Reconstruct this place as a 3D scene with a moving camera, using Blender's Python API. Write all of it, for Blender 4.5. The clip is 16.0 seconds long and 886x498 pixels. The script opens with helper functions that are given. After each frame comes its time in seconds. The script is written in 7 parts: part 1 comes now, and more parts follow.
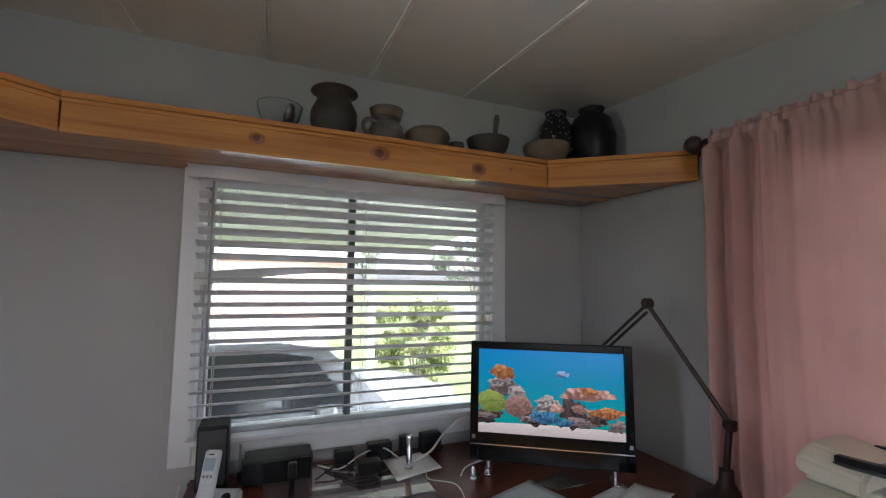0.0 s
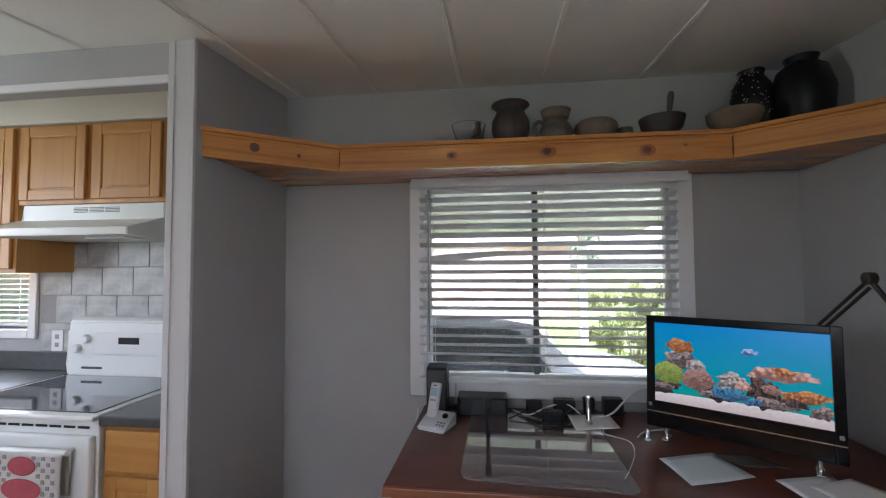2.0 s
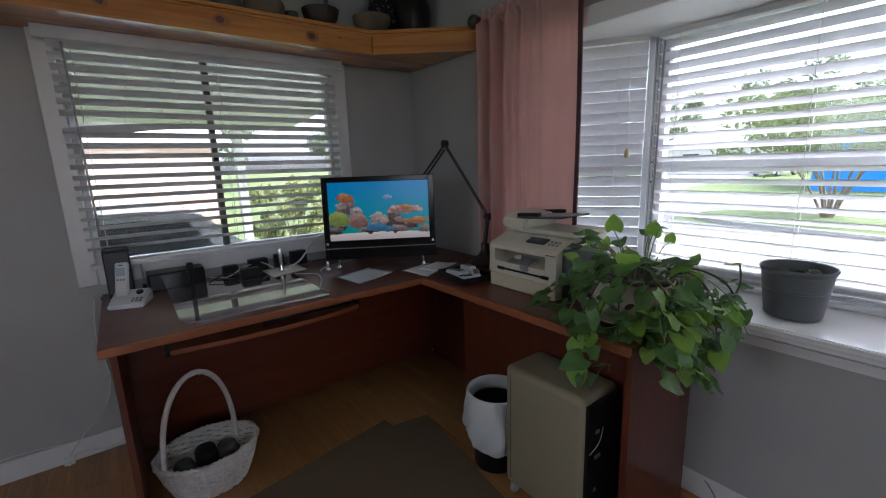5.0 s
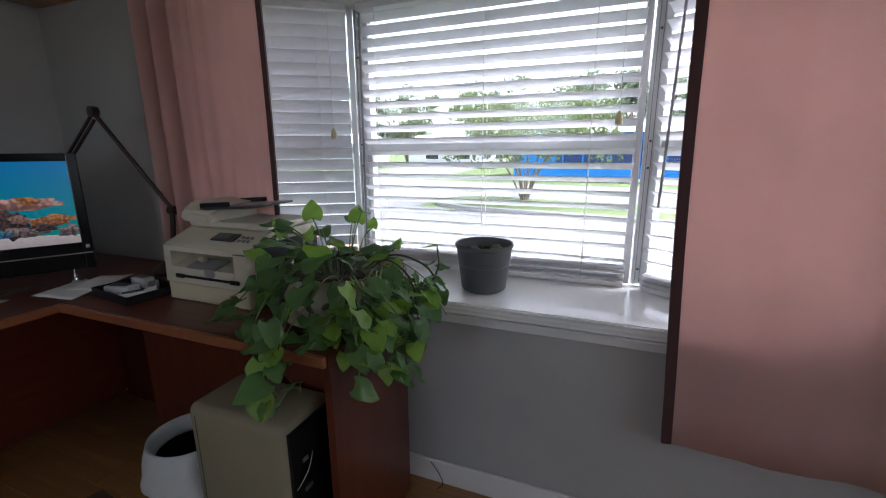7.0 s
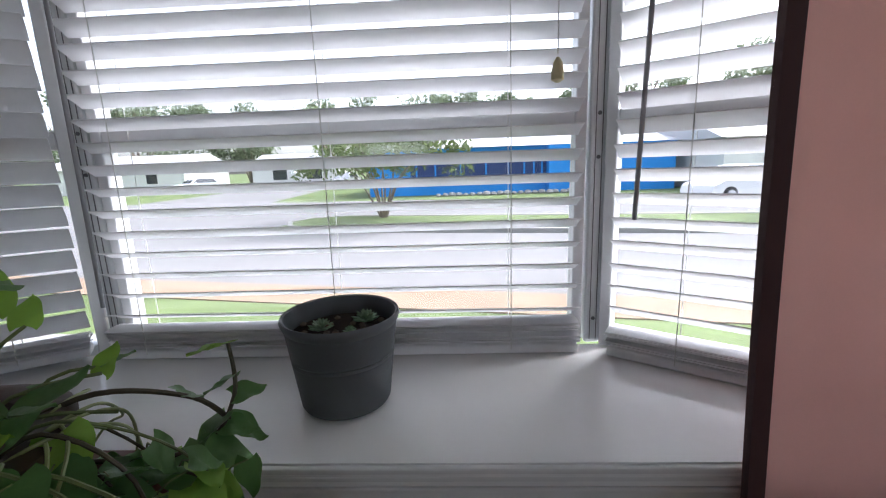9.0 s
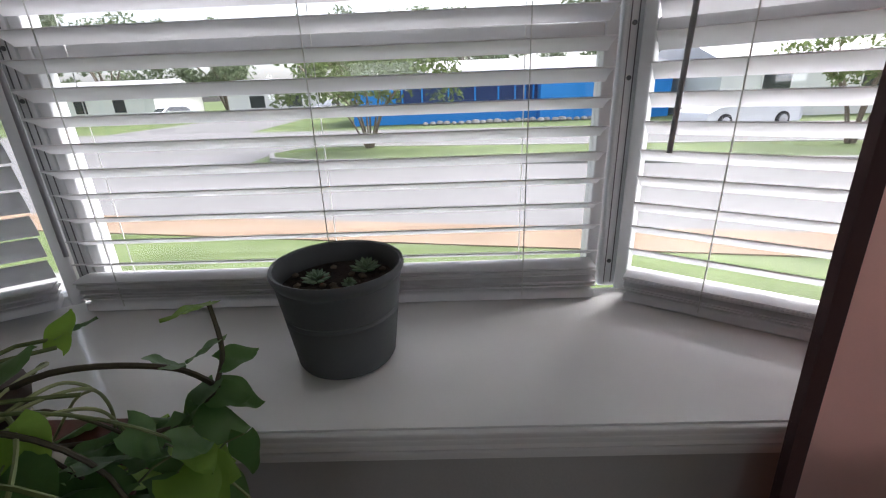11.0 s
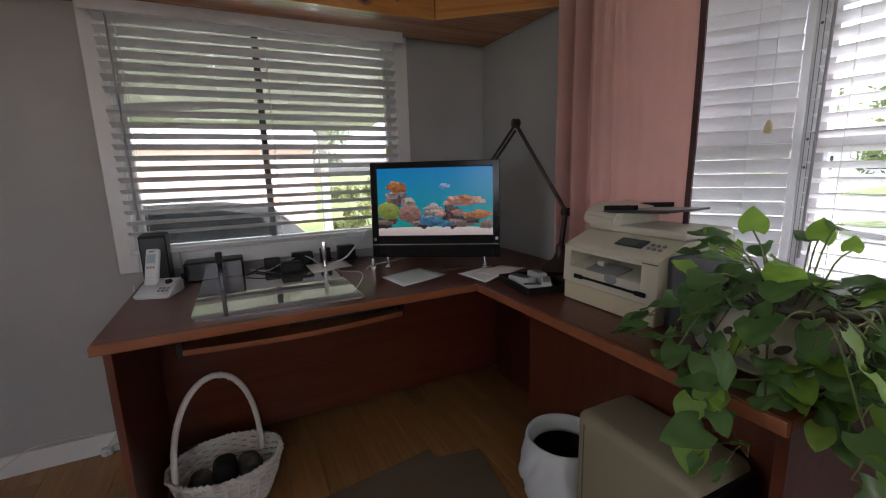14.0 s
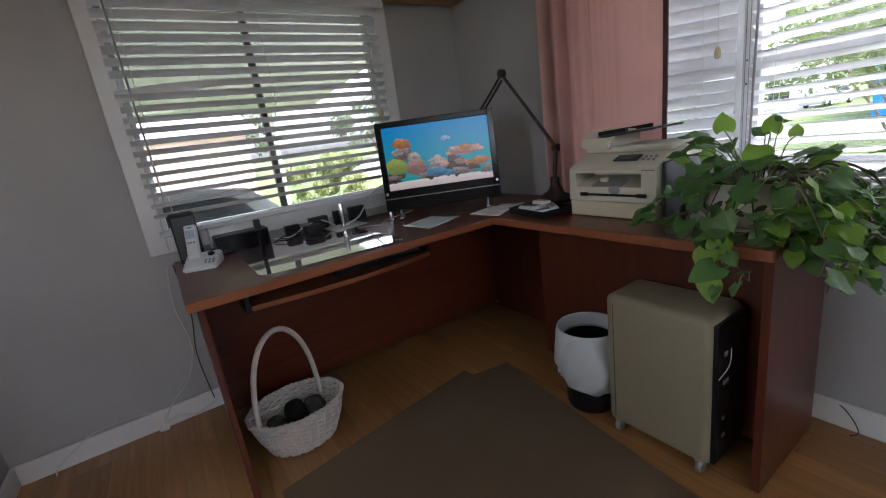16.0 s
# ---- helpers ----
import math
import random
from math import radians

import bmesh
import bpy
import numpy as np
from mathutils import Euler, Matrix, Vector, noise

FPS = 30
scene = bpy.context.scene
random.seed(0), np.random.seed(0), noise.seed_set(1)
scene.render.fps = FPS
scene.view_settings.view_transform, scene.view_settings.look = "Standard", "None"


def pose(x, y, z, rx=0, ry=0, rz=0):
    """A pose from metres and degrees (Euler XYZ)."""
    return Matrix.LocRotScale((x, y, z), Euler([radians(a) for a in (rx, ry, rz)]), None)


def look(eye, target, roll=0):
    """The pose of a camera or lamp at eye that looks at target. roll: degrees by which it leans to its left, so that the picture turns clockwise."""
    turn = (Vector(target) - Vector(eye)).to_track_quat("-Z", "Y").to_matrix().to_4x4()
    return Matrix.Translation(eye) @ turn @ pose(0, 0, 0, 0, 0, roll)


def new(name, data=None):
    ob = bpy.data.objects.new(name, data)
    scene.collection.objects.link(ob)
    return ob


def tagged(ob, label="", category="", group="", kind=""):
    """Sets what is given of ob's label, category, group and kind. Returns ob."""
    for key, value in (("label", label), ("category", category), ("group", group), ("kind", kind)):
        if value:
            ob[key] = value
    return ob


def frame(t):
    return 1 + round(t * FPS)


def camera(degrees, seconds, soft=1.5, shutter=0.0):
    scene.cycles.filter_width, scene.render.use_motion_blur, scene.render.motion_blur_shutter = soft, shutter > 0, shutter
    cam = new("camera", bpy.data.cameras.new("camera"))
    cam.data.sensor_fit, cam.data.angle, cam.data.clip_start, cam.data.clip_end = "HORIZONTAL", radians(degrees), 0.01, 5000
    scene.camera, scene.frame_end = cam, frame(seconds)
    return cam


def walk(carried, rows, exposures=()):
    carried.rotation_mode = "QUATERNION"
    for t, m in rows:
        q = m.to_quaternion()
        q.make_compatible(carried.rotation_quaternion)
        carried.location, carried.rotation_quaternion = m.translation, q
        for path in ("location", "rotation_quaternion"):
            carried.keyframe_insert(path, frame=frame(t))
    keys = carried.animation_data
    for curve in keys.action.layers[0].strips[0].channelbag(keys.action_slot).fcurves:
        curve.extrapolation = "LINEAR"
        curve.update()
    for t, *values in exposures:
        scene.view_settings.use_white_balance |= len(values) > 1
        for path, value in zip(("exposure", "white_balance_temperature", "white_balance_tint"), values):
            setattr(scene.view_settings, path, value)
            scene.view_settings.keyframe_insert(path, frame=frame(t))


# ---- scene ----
cam = camera(92.7, 16.0, 1.15)
PATH = [
    (0, (1.194, 0.931, 1.443), (1.938, 2.78, 1.6), 0.8),
    (0.5, (1.345, 0.859, 1.477), (2.013, 2.738, 1.625), 1.0),
    (1, (1.336, 0.805, 1.473), (1.628, 2.778, 1.621), -0.4),
    (1.5, (1.317, 0.698, 1.452), (1.285, 2.693, 1.583), -0.4),
    (2, (1.313, 0.607, 1.417), (1.063, 2.589, 1.504), -0.3),
    (2.5, (1.307, 0.549, 1.352), (1.112, 2.539, 1.368), 0.1),
    (3, (1.237, 0.504, 1.268), (1.387, 2.497, 1.184), 0.9),
    (3.2, (1.197, 0.484, 1.226), (1.517, 2.454, 1.098), 0.7),
    (5.3, (1.026, 0.282, 1.277), (2.373, 1.692, 0.835), -1.8),
    (5.5, (0.991, 0.277, 1.258), (2.464, 1.557, 0.818), -2.0),
    (6, (1.021, 0.23, 1.256), (2.64, 1.314, 0.805), -2.3),
    (6.5, (1.217, 0.213, 1.255), (2.961, 1.076, 0.792), -1.6),
    (7, (1.412, 0.263, 1.224), (3.223, 0.979, 0.769), -0.4),
    (7.5, (1.632, 0.383, 1.21), (3.545, 0.8, 0.801), -0.3),
    (8, (1.804, 0.46, 1.193), (3.762, 0.604, 0.812), -1.5),
    (8.5, (1.98, 0.452, 1.167), (3.942, 0.55, 0.793), -1.9),
    (8.7, (2.052, 0.442, 1.16), (4.015, 0.547, 0.791), -2.0),
    (10.8, (2.214, 0.480, 1.142), (4.079, 0.336, 0.434), -2.4),
    (11, (2.206, 0.482, 1.149), (4.079, 0.524, 0.451), -2.2),
    (11.5, (2.151, 0.519, 1.170), (3.908, 1.218, 0.518), -2.2),
    (12, (2.090, 0.527, 1.182), (3.501, 1.815, 0.590), -3.0),
    (12.5, (1.966, 0.550, 1.209), (3.177, 2.051, 0.679), -0.1),
    (13, (1.724, 0.609, 1.172), (2.941, 2.137, 0.744), -1.7),
    (13.5, (1.564, 0.624, 1.181), (2.688, 2.23, 0.787), -1.9),
    (14, (1.356, 0.531, 1.187), (2.21, 2.301, 0.816), -1.6),
    (14.5, (1.204, 0.449, 1.192), (1.974, 2.251, 0.793), -0.4),
    (15, (1.095, 0.445, 1.184), (1.857, 2.242, 0.748), -1.5),
    (15.5, (0.949, 0.455, 1.147), (1.847, 2.175, 0.664), -5.2),
    (16, (0.978, 0.48, 1.124), (2.016, 2.111, 0.612), -8.0),
]
EXPOSURES = [(0.0, 3.3, 5800, 13), (3.2, 3.35, 5700, 15), (5.3, 2.6, 5700, 13), (7.0, 2.5, 5750, 13), (8.0, 2.2, 5750, 12.5), (10.8, 1.82, 6200, 13), (12.0, 1.65, 6200, 13.5), (12.6, 1.95, 6300, 15), (13.3, 2.35, 6300, 16), (14.0, 2.9, 6250, 16.5), (14.3, 3.35, 6200, 16.5), (15.0, 3.5, 6150, 16), (16.0, 3.05, 5900, 13)]
walk(cam, [(t, look(eye, target, roll)) for t, eye, target, roll in PATH], EXPOSURES)

# ---- world and light ----
world = bpy.data.worlds.new("sky")
scene.world = world
world.use_nodes = True
wn = world.node_tree.nodes
sky = wn.new("ShaderNodeTexSky")
sky.sky_type = "NISHITA"
sky.sun_disc = False
sky.sun_elevation = radians(52)
sky.sun_rotation = radians(150)
sky.air_density, sky.dust_density, sky.ozone_density = 1.0, 4.0, 1.0
sky_grey = wn.new("ShaderNodeHueSaturation")
sky_grey.inputs["Saturation"].default_value = 0.35
world.node_tree.links.new(sky.outputs[0], sky_grey.inputs["Color"])
world.node_tree.links.new(sky_grey.outputs[0], wn["Background"].inputs[0])
wn["Background"].inputs[1].default_value = 0.15
sun = new("sun", bpy.data.lights.new("sun", "SUN"))
sun.data.energy = 1.5
sun.data.angle = radians(25)
sun.data.color = (1.0, 0.96, 0.9)
# Added fill lamps: west and south at unseen openings, one inside the kitchen window.
for nm_, eye_, to_, w_, h_, p_ in (("fill_lamp", (-2.06, 1.35, 1.60), (-0.6, 2.0, 1.7), 0.95, 0.85, 1.2), ("fill_lamp", (-1.575, 2.70, 1.32), (-1.45, 0, 1.32), 0.50, 0.40, 1.2), ("fill_lamp", (0.3, -2.66, 1.75), (0.3, -2.3, 3.0), 2.35, 0.6, 4.0)):
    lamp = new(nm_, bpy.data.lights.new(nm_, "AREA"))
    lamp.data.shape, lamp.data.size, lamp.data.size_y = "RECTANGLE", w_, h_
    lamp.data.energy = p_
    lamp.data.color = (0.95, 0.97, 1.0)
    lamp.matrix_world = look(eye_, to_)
sun.matrix_world = look((0, 0, 20), (0 - 6.0, 10.0, 20 - 15.0))

# ---- materials ----


def mat(name, colour, rough=0.6, metal=0.0, vary=0.12, scale=6.0, fine=80.0, bump=0.05, spec=0.5, tint=None, piece=0.0, stretch=(1, 1, 1), **more):
    """A principled surface whose colour varies at two scales, with a fine relief."""
    m = bpy.data.materials.new(name)
    m.use_nodes = True
    nt = m.node_tree
    n, link = nt.nodes, nt.links.new
    b = n["Principled BSDF"]
    co = n.new("ShaderNodeTexCoord")
    mp = n.new("ShaderNodeMapping")
    mp.inputs["Scale"].default_value = stretch
    link(co.outputs["Object"], mp.inputs[0])
    big, small = n.new("ShaderNodeTexNoise"), n.new("ShaderNodeTexNoise")
    for t, s in ((big, scale), (small, fine)):
        link(mp.outputs[0], t.inputs["Vector"])
        t.inputs["Scale"].default_value = s
        t.inputs["Detail"].default_value = 5
    mixn = n.new("ShaderNodeMix")
    mixn.data_type = "RGBA"
    dark = [c * (1 - vary) for c in colour]
    light = [min(1, c * (1 + vary)) for c in (tint or colour)]
    mixn.inputs["A"].default_value = (*dark, 1)
    mixn.inputs["B"].default_value = (*light, 1)
    add = n.new("ShaderNodeMath")
    add.operation = "MULTIPLY_ADD"
    link(small.outputs[0], add.inputs[0])
    add.inputs[1].default_value = 0.35
    sub = n.new("ShaderNodeMath")
    sub.operation = "MULTIPLY_ADD"
    link(big.outputs[0], sub.inputs[0])
    sub.inputs[1].default_value = 1.6
    sub.inputs[2].default_value = -0.48
    link(sub.outputs[0], add.inputs[2])
    add.use_clamp = True
    link(add.outputs[0], mixn.inputs["Factor"])
    out = mixn.outputs["Result"]
    if piece:
        info = n.new("ShaderNodeObjectInfo")
        hsv = n.new("ShaderNodeHueSaturation")
        rng = n.new("ShaderNodeMapRange")
        link(info.outputs["Random"], rng.inputs[0])
        rng.inputs["To Min"].default_value, rng.inputs["To Max"].default_value = 1 - piece, 1 + piece
        link(rng.outputs[0], hsv.inputs["Value"])
        link(out, hsv.inputs["Color"])
        out = hsv.outputs[0]
    link(out, b.inputs["Base Color"])
    b.inputs["Roughness"].default_value = rough
    b.inputs["Metallic"].default_value = metal
    b.inputs["Specular IOR Level"].default_value = spec
    if bump:
        bp = n.new("ShaderNodeBump")
        bp.inputs["Strength"].default_value = bump
        bp.inputs["Distance"].default_value = 0.01
        link(small.outputs[0], bp.inputs["Height"])
        link(bp.outputs[0], b.inputs["Normal"])
    for key, value in more.items():
        b.inputs[key.replace("_", " ")].default_value = value
    return m


def wood(name, dark, light, rough=0.35, axis=0, rings=14.0, piece=0.0, coat=0.0, knots=False):
    """Wood with its grain along one axis."""
    m = mat(name, dark, rough, 0, 0.1, 3, 40, 0.04)
    nt = m.node_tree
    n, link = nt.nodes, nt.links.new
    b = n["Principled BSDF"]
    co = n.new("ShaderNodeTexCoord")
    mp = n.new("ShaderNodeMapping")
    s = [rings, rings, rings]
    s[axis] = rings * 0.06
    mp.inputs["Scale"].default_value = s
    link(co.outputs["Object"], mp.inputs[0])
    g = n.new("ShaderNodeTexNoise")
    g.inputs["Scale"].default_value = 1.0
    g.inputs["Detail"].default_value = 8
    g.inputs["Roughness"].default_value = 0.65
    g.inputs["Distortion"].default_value = 1.2
    link(mp.outputs[0], g.inputs["Vector"])
    ramp = n.new("ShaderNodeValToRGB")
    ramp.color_ramp.elements[0].position, ramp.color_ramp.elements[1].position = 0.3, 0.7
    ramp.color_ramp.elements[0].color = (*dark, 1)
    ramp.color_ramp.elements[1].color = (*light, 1)
    link(g.outputs[0], ramp.inputs[0])
    out = ramp.outputs[0]
    if piece:
        info = n.new("ShaderNodeObjectInfo")
        hsv = n.new("ShaderNodeHueSaturation")
        rng = n.new("ShaderNodeMapRange")
        link(info.outputs["Random"], rng.inputs[0])
        rng.inputs["To Min"].default_value, rng.inputs["To Max"].default_value = 1 - piece, 1 + piece
        link(rng.outputs[0], hsv.inputs["Value"])
        link(out, hsv.inputs["Color"])
        out = hsv.outputs[0]
    link(out, b.inputs["Base Color"])
    b.inputs["Coat Weight"].default_value = coat
    b.inputs["Coat Roughness"].default_value = 0.12
    return m


def glow(name, colour, strength):
    m = bpy.data.materials.new(name)
    m.use_nodes = True
    b = m.node_tree.nodes["Principled BSDF"]
    b.inputs["Base Color"].default_value = (*[c * 0.2 for c in colour], 1)
    b.inputs["Roughness"].default_value = 0.25
    b.inputs["Emission Color"].default_value = (*colour, 1)
    b.inputs["Emission Strength"].default_value = strength
    return m


def clear(name, colour=(1, 1, 1), rough=0.0, ior=1.45):
    m = bpy.data.materials.new(name)
    m.use_nodes = True
    b = m.node_tree.nodes["Principled BSDF"]
    b.inputs["Base Color"].default_value = (*colour, 1)
    b.inputs["Transmission Weight"].default_value = 1
    b.inputs["Roughness"].default_value = rough
    b.inputs["IOR"].default_value = ior
    return m


def thin_cloth(name, colour, through_share=0.35, fine=350.0, rough=0.75, spec=0.25):
    """Cloth that lets some light through."""
    m = mat(name, colour, rough, 0, 0.08, 5, fine, 0.05, spec)
    nt = m.node_tree
    n, link = nt.nodes, nt.links.new
    b = n["Principled BSDF"]
    tr = n.new("ShaderNodeBsdfTranslucent")
    link(b.inputs["Base Color"].links[0].from_socket, tr.inputs["Color"])
    mx = n.new("ShaderNodeMixShader")
    mx.inputs[0].default_value = through_share
    link(b.outputs[0], mx.inputs[1])
    link(tr.outputs[0], mx.inputs[2])
    link(mx.outputs[0], n["Material Output"].inputs[0])
    return m


M = {}
M["wall"] = mat("grey wall paint", (0.405, 0.402, 0.396), 0.7, 0, 0.13, 1.6, 220, 0.08, 0.3)
M["posttrim"] = mat("pale grey trim paint", (0.55, 0.55, 0.55), 0.5, 0, 0.04, 4, 150, 0.03)
M["ceiling"] = mat("white ceiling board", (0.89, 0.905, 0.865), 0.85, 0, 0.06, 1.2, 120, 0.08, 0.2)
M["white"] = mat("white gloss paint", (0.72, 0.72, 0.72), 0.4, 0, 0.04, 4, 150, 0.03)
M["cream"] = mat("cream paint", (0.66, 0.62, 0.52), 0.7, 0, 0.05, 3, 150, 0.03)
M["sill"] = mat("white enamel sill", (0.86, 0.86, 0.86), 0.14, 0, 0.03, 5, 60, 0.012)
M["alu"] = mat("white aluminium", (0.66, 0.67, 0.685), 0.35, 0.1, 0.08, 9, 120, 0.02)
M["darkalu"] = mat("dark window channel", (0.13, 0.13, 0.14), 0.45, 0.3)
M["slat"] = thin_cloth("white vinyl slat", (0.82, 0.82, 0.835), 0.34, 60, 0.42, 0.5)
M["cord"] = mat("white cord", (0.7, 0.7, 0.68), 0.8)
M["wandp"] = mat("grey plastic wand", (0.3, 0.3, 0.32), 0.3)
M["tassel"] = mat("cream tassel", (0.55, 0.5, 0.3), 0.5)
M["pane"] = clear("window glass")
M["pine_x"] = wood("varnished knotty pine", (0.34, 0.115, 0.020), (0.64, 0.29, 0.065), 0.26, 0, 13, coat=0.5)
M["halo"] = mat("reddish wood round a knot", (0.30, 0.105, 0.022), 0.3, 0, 0.25, 60, 200, 0.05)
M["knot"] = mat("pine knot", (0.10, 0.035, 0.012), 0.35, 0, 0.3, 40, 200, 0.05)
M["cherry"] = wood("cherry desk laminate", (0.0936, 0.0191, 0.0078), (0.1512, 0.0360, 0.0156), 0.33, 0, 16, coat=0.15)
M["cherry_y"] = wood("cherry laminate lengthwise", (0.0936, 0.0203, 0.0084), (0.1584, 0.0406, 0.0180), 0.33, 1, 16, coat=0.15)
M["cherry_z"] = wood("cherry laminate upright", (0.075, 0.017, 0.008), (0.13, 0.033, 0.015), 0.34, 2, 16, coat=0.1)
M["edge"] = wood("cherry edge band", (0.22, 0.072, 0.028), (0.29, 0.105, 0.044), 0.35, 0, 16)
M["oak"] = wood("honey oak", (0.40, 0.18, 0.045), (0.54, 0.285, 0.08), 0.4, 2, 12)
M["oak_x"] = wood("honey oak crosswise", (0.40, 0.18, 0.045), (0.54, 0.285, 0.08), 0.4, 0, 12)
M["plank"] = wood("laminate floor plank", (0.26, 0.125, 0.042), (0.42, 0.22, 0.08), 0.32, 1, 18, piece=0.18)
M["rug"] = mat("brown flatweave mat", (0.15, 0.108, 0.07), 0.95, 0, 0.12, 3, 400, 0.3, 0.1)
M["black"] = mat("black plastic", (0.010, 0.010, 0.011), 0.4, 0, 0.1, 9, 200, 0.03, 0.3)
M["gloss"] = mat("black gloss plastic", (0.006, 0.006, 0.007), 0.16, 0, 0.1, 9, 200, 0.0, 0.25)
M["chrome"] = mat("chrome", (0.75, 0.75, 0.76), 0.12, 1.0, 0.02, 9, 200, 0.0)
M["steelgrey"] = mat("satin silver", (0.45, 0.46, 0.47), 0.3, 0.8, 0.03, 9, 200, 0.0)
M["bronze"] = mat("dark bronze enamel", (0.05, 0.032, 0.026), 0.4, 0.4, 0.15, 9, 120, 0.03)
M["pink"] = thin_cloth("dusty pink curtain", (0.80, 0.575, 0.535), 0.62)
M["hem"] = mat("dark maroon hem", (0.06, 0.022, 0.022), 0.8)
M["paper"] = mat("white paper", (0.84, 0.85, 0.84), 0.8, 0, 0.03)
M["bluepaper"] = mat("pale blue paper", (0.58, 0.66, 0.68), 0.8, 0, 0.03)
M["beige"] = mat("beige printer plastic", (0.62, 0.58, 0.47), 0.45, 0, 0.04, 5, 200, 0.03)
M["beige2"] = mat("yellowed beige plastic", (0.62, 0.55, 0.38), 0.45, 0, 0.05, 5, 200, 0.03)
M["darkgrey"] = mat("dark grey plastic", (0.05, 0.052, 0.056), 0.4, 0, 0.1, 9, 200, 0.03)
M["midgrey"] = mat("mid grey plastic", (0.28, 0.28, 0.28), 0.4, 0, 0.05)
M["lcd"] = mat("grey green lcd", (0.16, 0.19, 0.17), 0.2)
M["tan"] = mat("tan enamelled steel", (0.27, 0.235, 0.155), 0.45, 0, 0.07, 4, 200, 0.03)
M["liner"] = thin_cloth("white bin liner", (0.72, 0.74, 0.74), 0.3, 60)
M["wicker"] = mat("white painted wicker", (0.66, 0.63, 0.6), 0.6, 0, 0.12, 30, 300, 0.2)
M["leaf"] = thin_cloth("pothos leaf", (0.125, 0.245, 0.075), 0.42, 120, 0.36, 0.5)
for key_, rough_ in (("leaf", 0.3),):
    M[key_].node_tree.nodes["Principled BSDF"].inputs["Roughness"].default_value = rough_
    M[key_].node_tree.nodes["Principled BSDF"].inputs["Specular IOR Level"].default_value = 0.5
M["leafy"] = thin_cloth("young pothos leaf", (0.27, 0.46, 0.07), 0.5, 120, 0.4, 0.5)
M["vine"] = mat("green vine stem", (0.16, 0.20, 0.07), 0.5, 0, 0.2, 30)
M["vined"] = mat("brown vine stem", (0.06, 0.05, 0.025), 0.6, 0, 0.2, 30)
M["soil"] = mat("dark potting soil", (0.035, 0.02, 0.014), 0.95, 0, 0.5, 60, 300, 0.9)
M["glaze"] = mat("cream glazed stoneware", (0.58, 0.54, 0.44), 0.25, 0, 0.08, 8, 90, 0.03)
M["glazerim"] = mat("brown glazed rim", (0.07, 0.04, 0.025), 0.3, 0, 0.2, 15)
M["potgrey"] = mat("slate grey ceramic", (0.085, 0.091, 0.096), 0.5, 0, 0.08, 9, 90, 0.05)
M["succ"] = mat("grey green succulent", (0.20, 0.30, 0.18), 0.5, 0, 0.2, 30)
M["stoneware"] = mat("dark brown stoneware", (0.045, 0.036, 0.03), 0.5, 0, 0.35, 18, 90, 0.12)
M["stoneband"] = mat("grey pottery with marks", (0.10, 0.085, 0.07), 0.6, 0, 0.5, 25, 90, 0.15)
M["clay"] = mat("weathered tan clay", (0.15, 0.11, 0.075), 0.7, 0, 0.4, 14, 90, 0.15)
M["bowlglass"] = clear("cut glass", (0.95, 0.97, 0.97), 0.03)
M["tableglass"] = mat("smoked desk glass", (0.15, 0.10, 0.10), 0.06, 0, 0.03, 5, 60, 0.0, 1.0, Coat_Weight=1.0, Coat_Roughness=0.03)
M["appliance"] = mat("white appliance enamel", (0.74, 0.76, 0.74), 0.22, 0, 0.03, 5, 60, 0.01)
M["hoodw"] = mat("off white hood enamel", (0.68, 0.69, 0.62), 0.3, 0, 0.03, 5, 60, 0.01)
M["cooktop"] = mat("dark ceramic cooktop", (0.02, 0.025, 0.027), 0.06, 0, 0.1, 9, 60, 0.0, 0.8)
M["worktop"] = mat("dark grey worktop", (0.07, 0.075, 0.075), 0.35, 0, 0.2, 30, 200, 0.03)
M["tile"] = mat("grey marbled tile", (0.25, 0.25, 0.235), 0.35, 0, 0.45, 7, 40, 0.03, 0.5, (0.44, 0.44, 0.42), 0.08)
M["grout"] = mat("grey grout", (0.27, 0.27, 0.26), 0.9)
M["towel"] = mat("white terry towel", (0.62, 0.61, 0.58), 0.95, 0, 0.1, 20, 300, 0.5, 0.1)
M["red"] = mat("faded red print", (0.42, 0.10, 0.12), 0.9, 0, 0.15, 30, 300, 0.3, 0.1)
M["cable"] = mat("black cable", (0.01, 0.01, 0.01), 0.45)
M["whitecable"] = mat("white cable", (0.62, 0.61, 0.58), 0.5)

# ---- building helpers ----


def part(name, bm, material, parent=None, label="", smooth=False, loc=None):
    """Links a bmesh, made in world metres (or about loc), as one mesh object under a thing or a part."""
    me = bpy.data.meshes.new(name)
    bm.normal_update()
    bm.to_mesh(me)
    bm.free()
    for m in material if isinstance(material, (list, tuple)) else [material]:
        me.materials.append(m)
    if smooth:
        me.shade_smooth()
        me.set_sharp_from_angle(angle=radians(40))
    ob = new(name, me)
    hang(ob, parent)
    if loc:
        ob.matrix_basis = Matrix.Translation(loc) if not isinstance(loc, Matrix) else loc
    if label:
        tagged(ob, label)
    return ob


def hang(ob, parent):
    if parent is not None:
        ob.parent = parent
        ob.matrix_parent_inverse = parent.matrix_basis.inverted()


def piece(name, mesh, m, parent):
    """One more object on a shared mesh."""
    ob = new(name, mesh)
    hang(ob, parent)
    ob.matrix_basis = m
    return ob


def thing(name, base, label, category, group="", kind=""):
    ob = new(name)
    ob.empty_display_size = 0.05
    ob.matrix_basis = Matrix.Translation(base)
    return tagged(ob, label, category, group, kind)


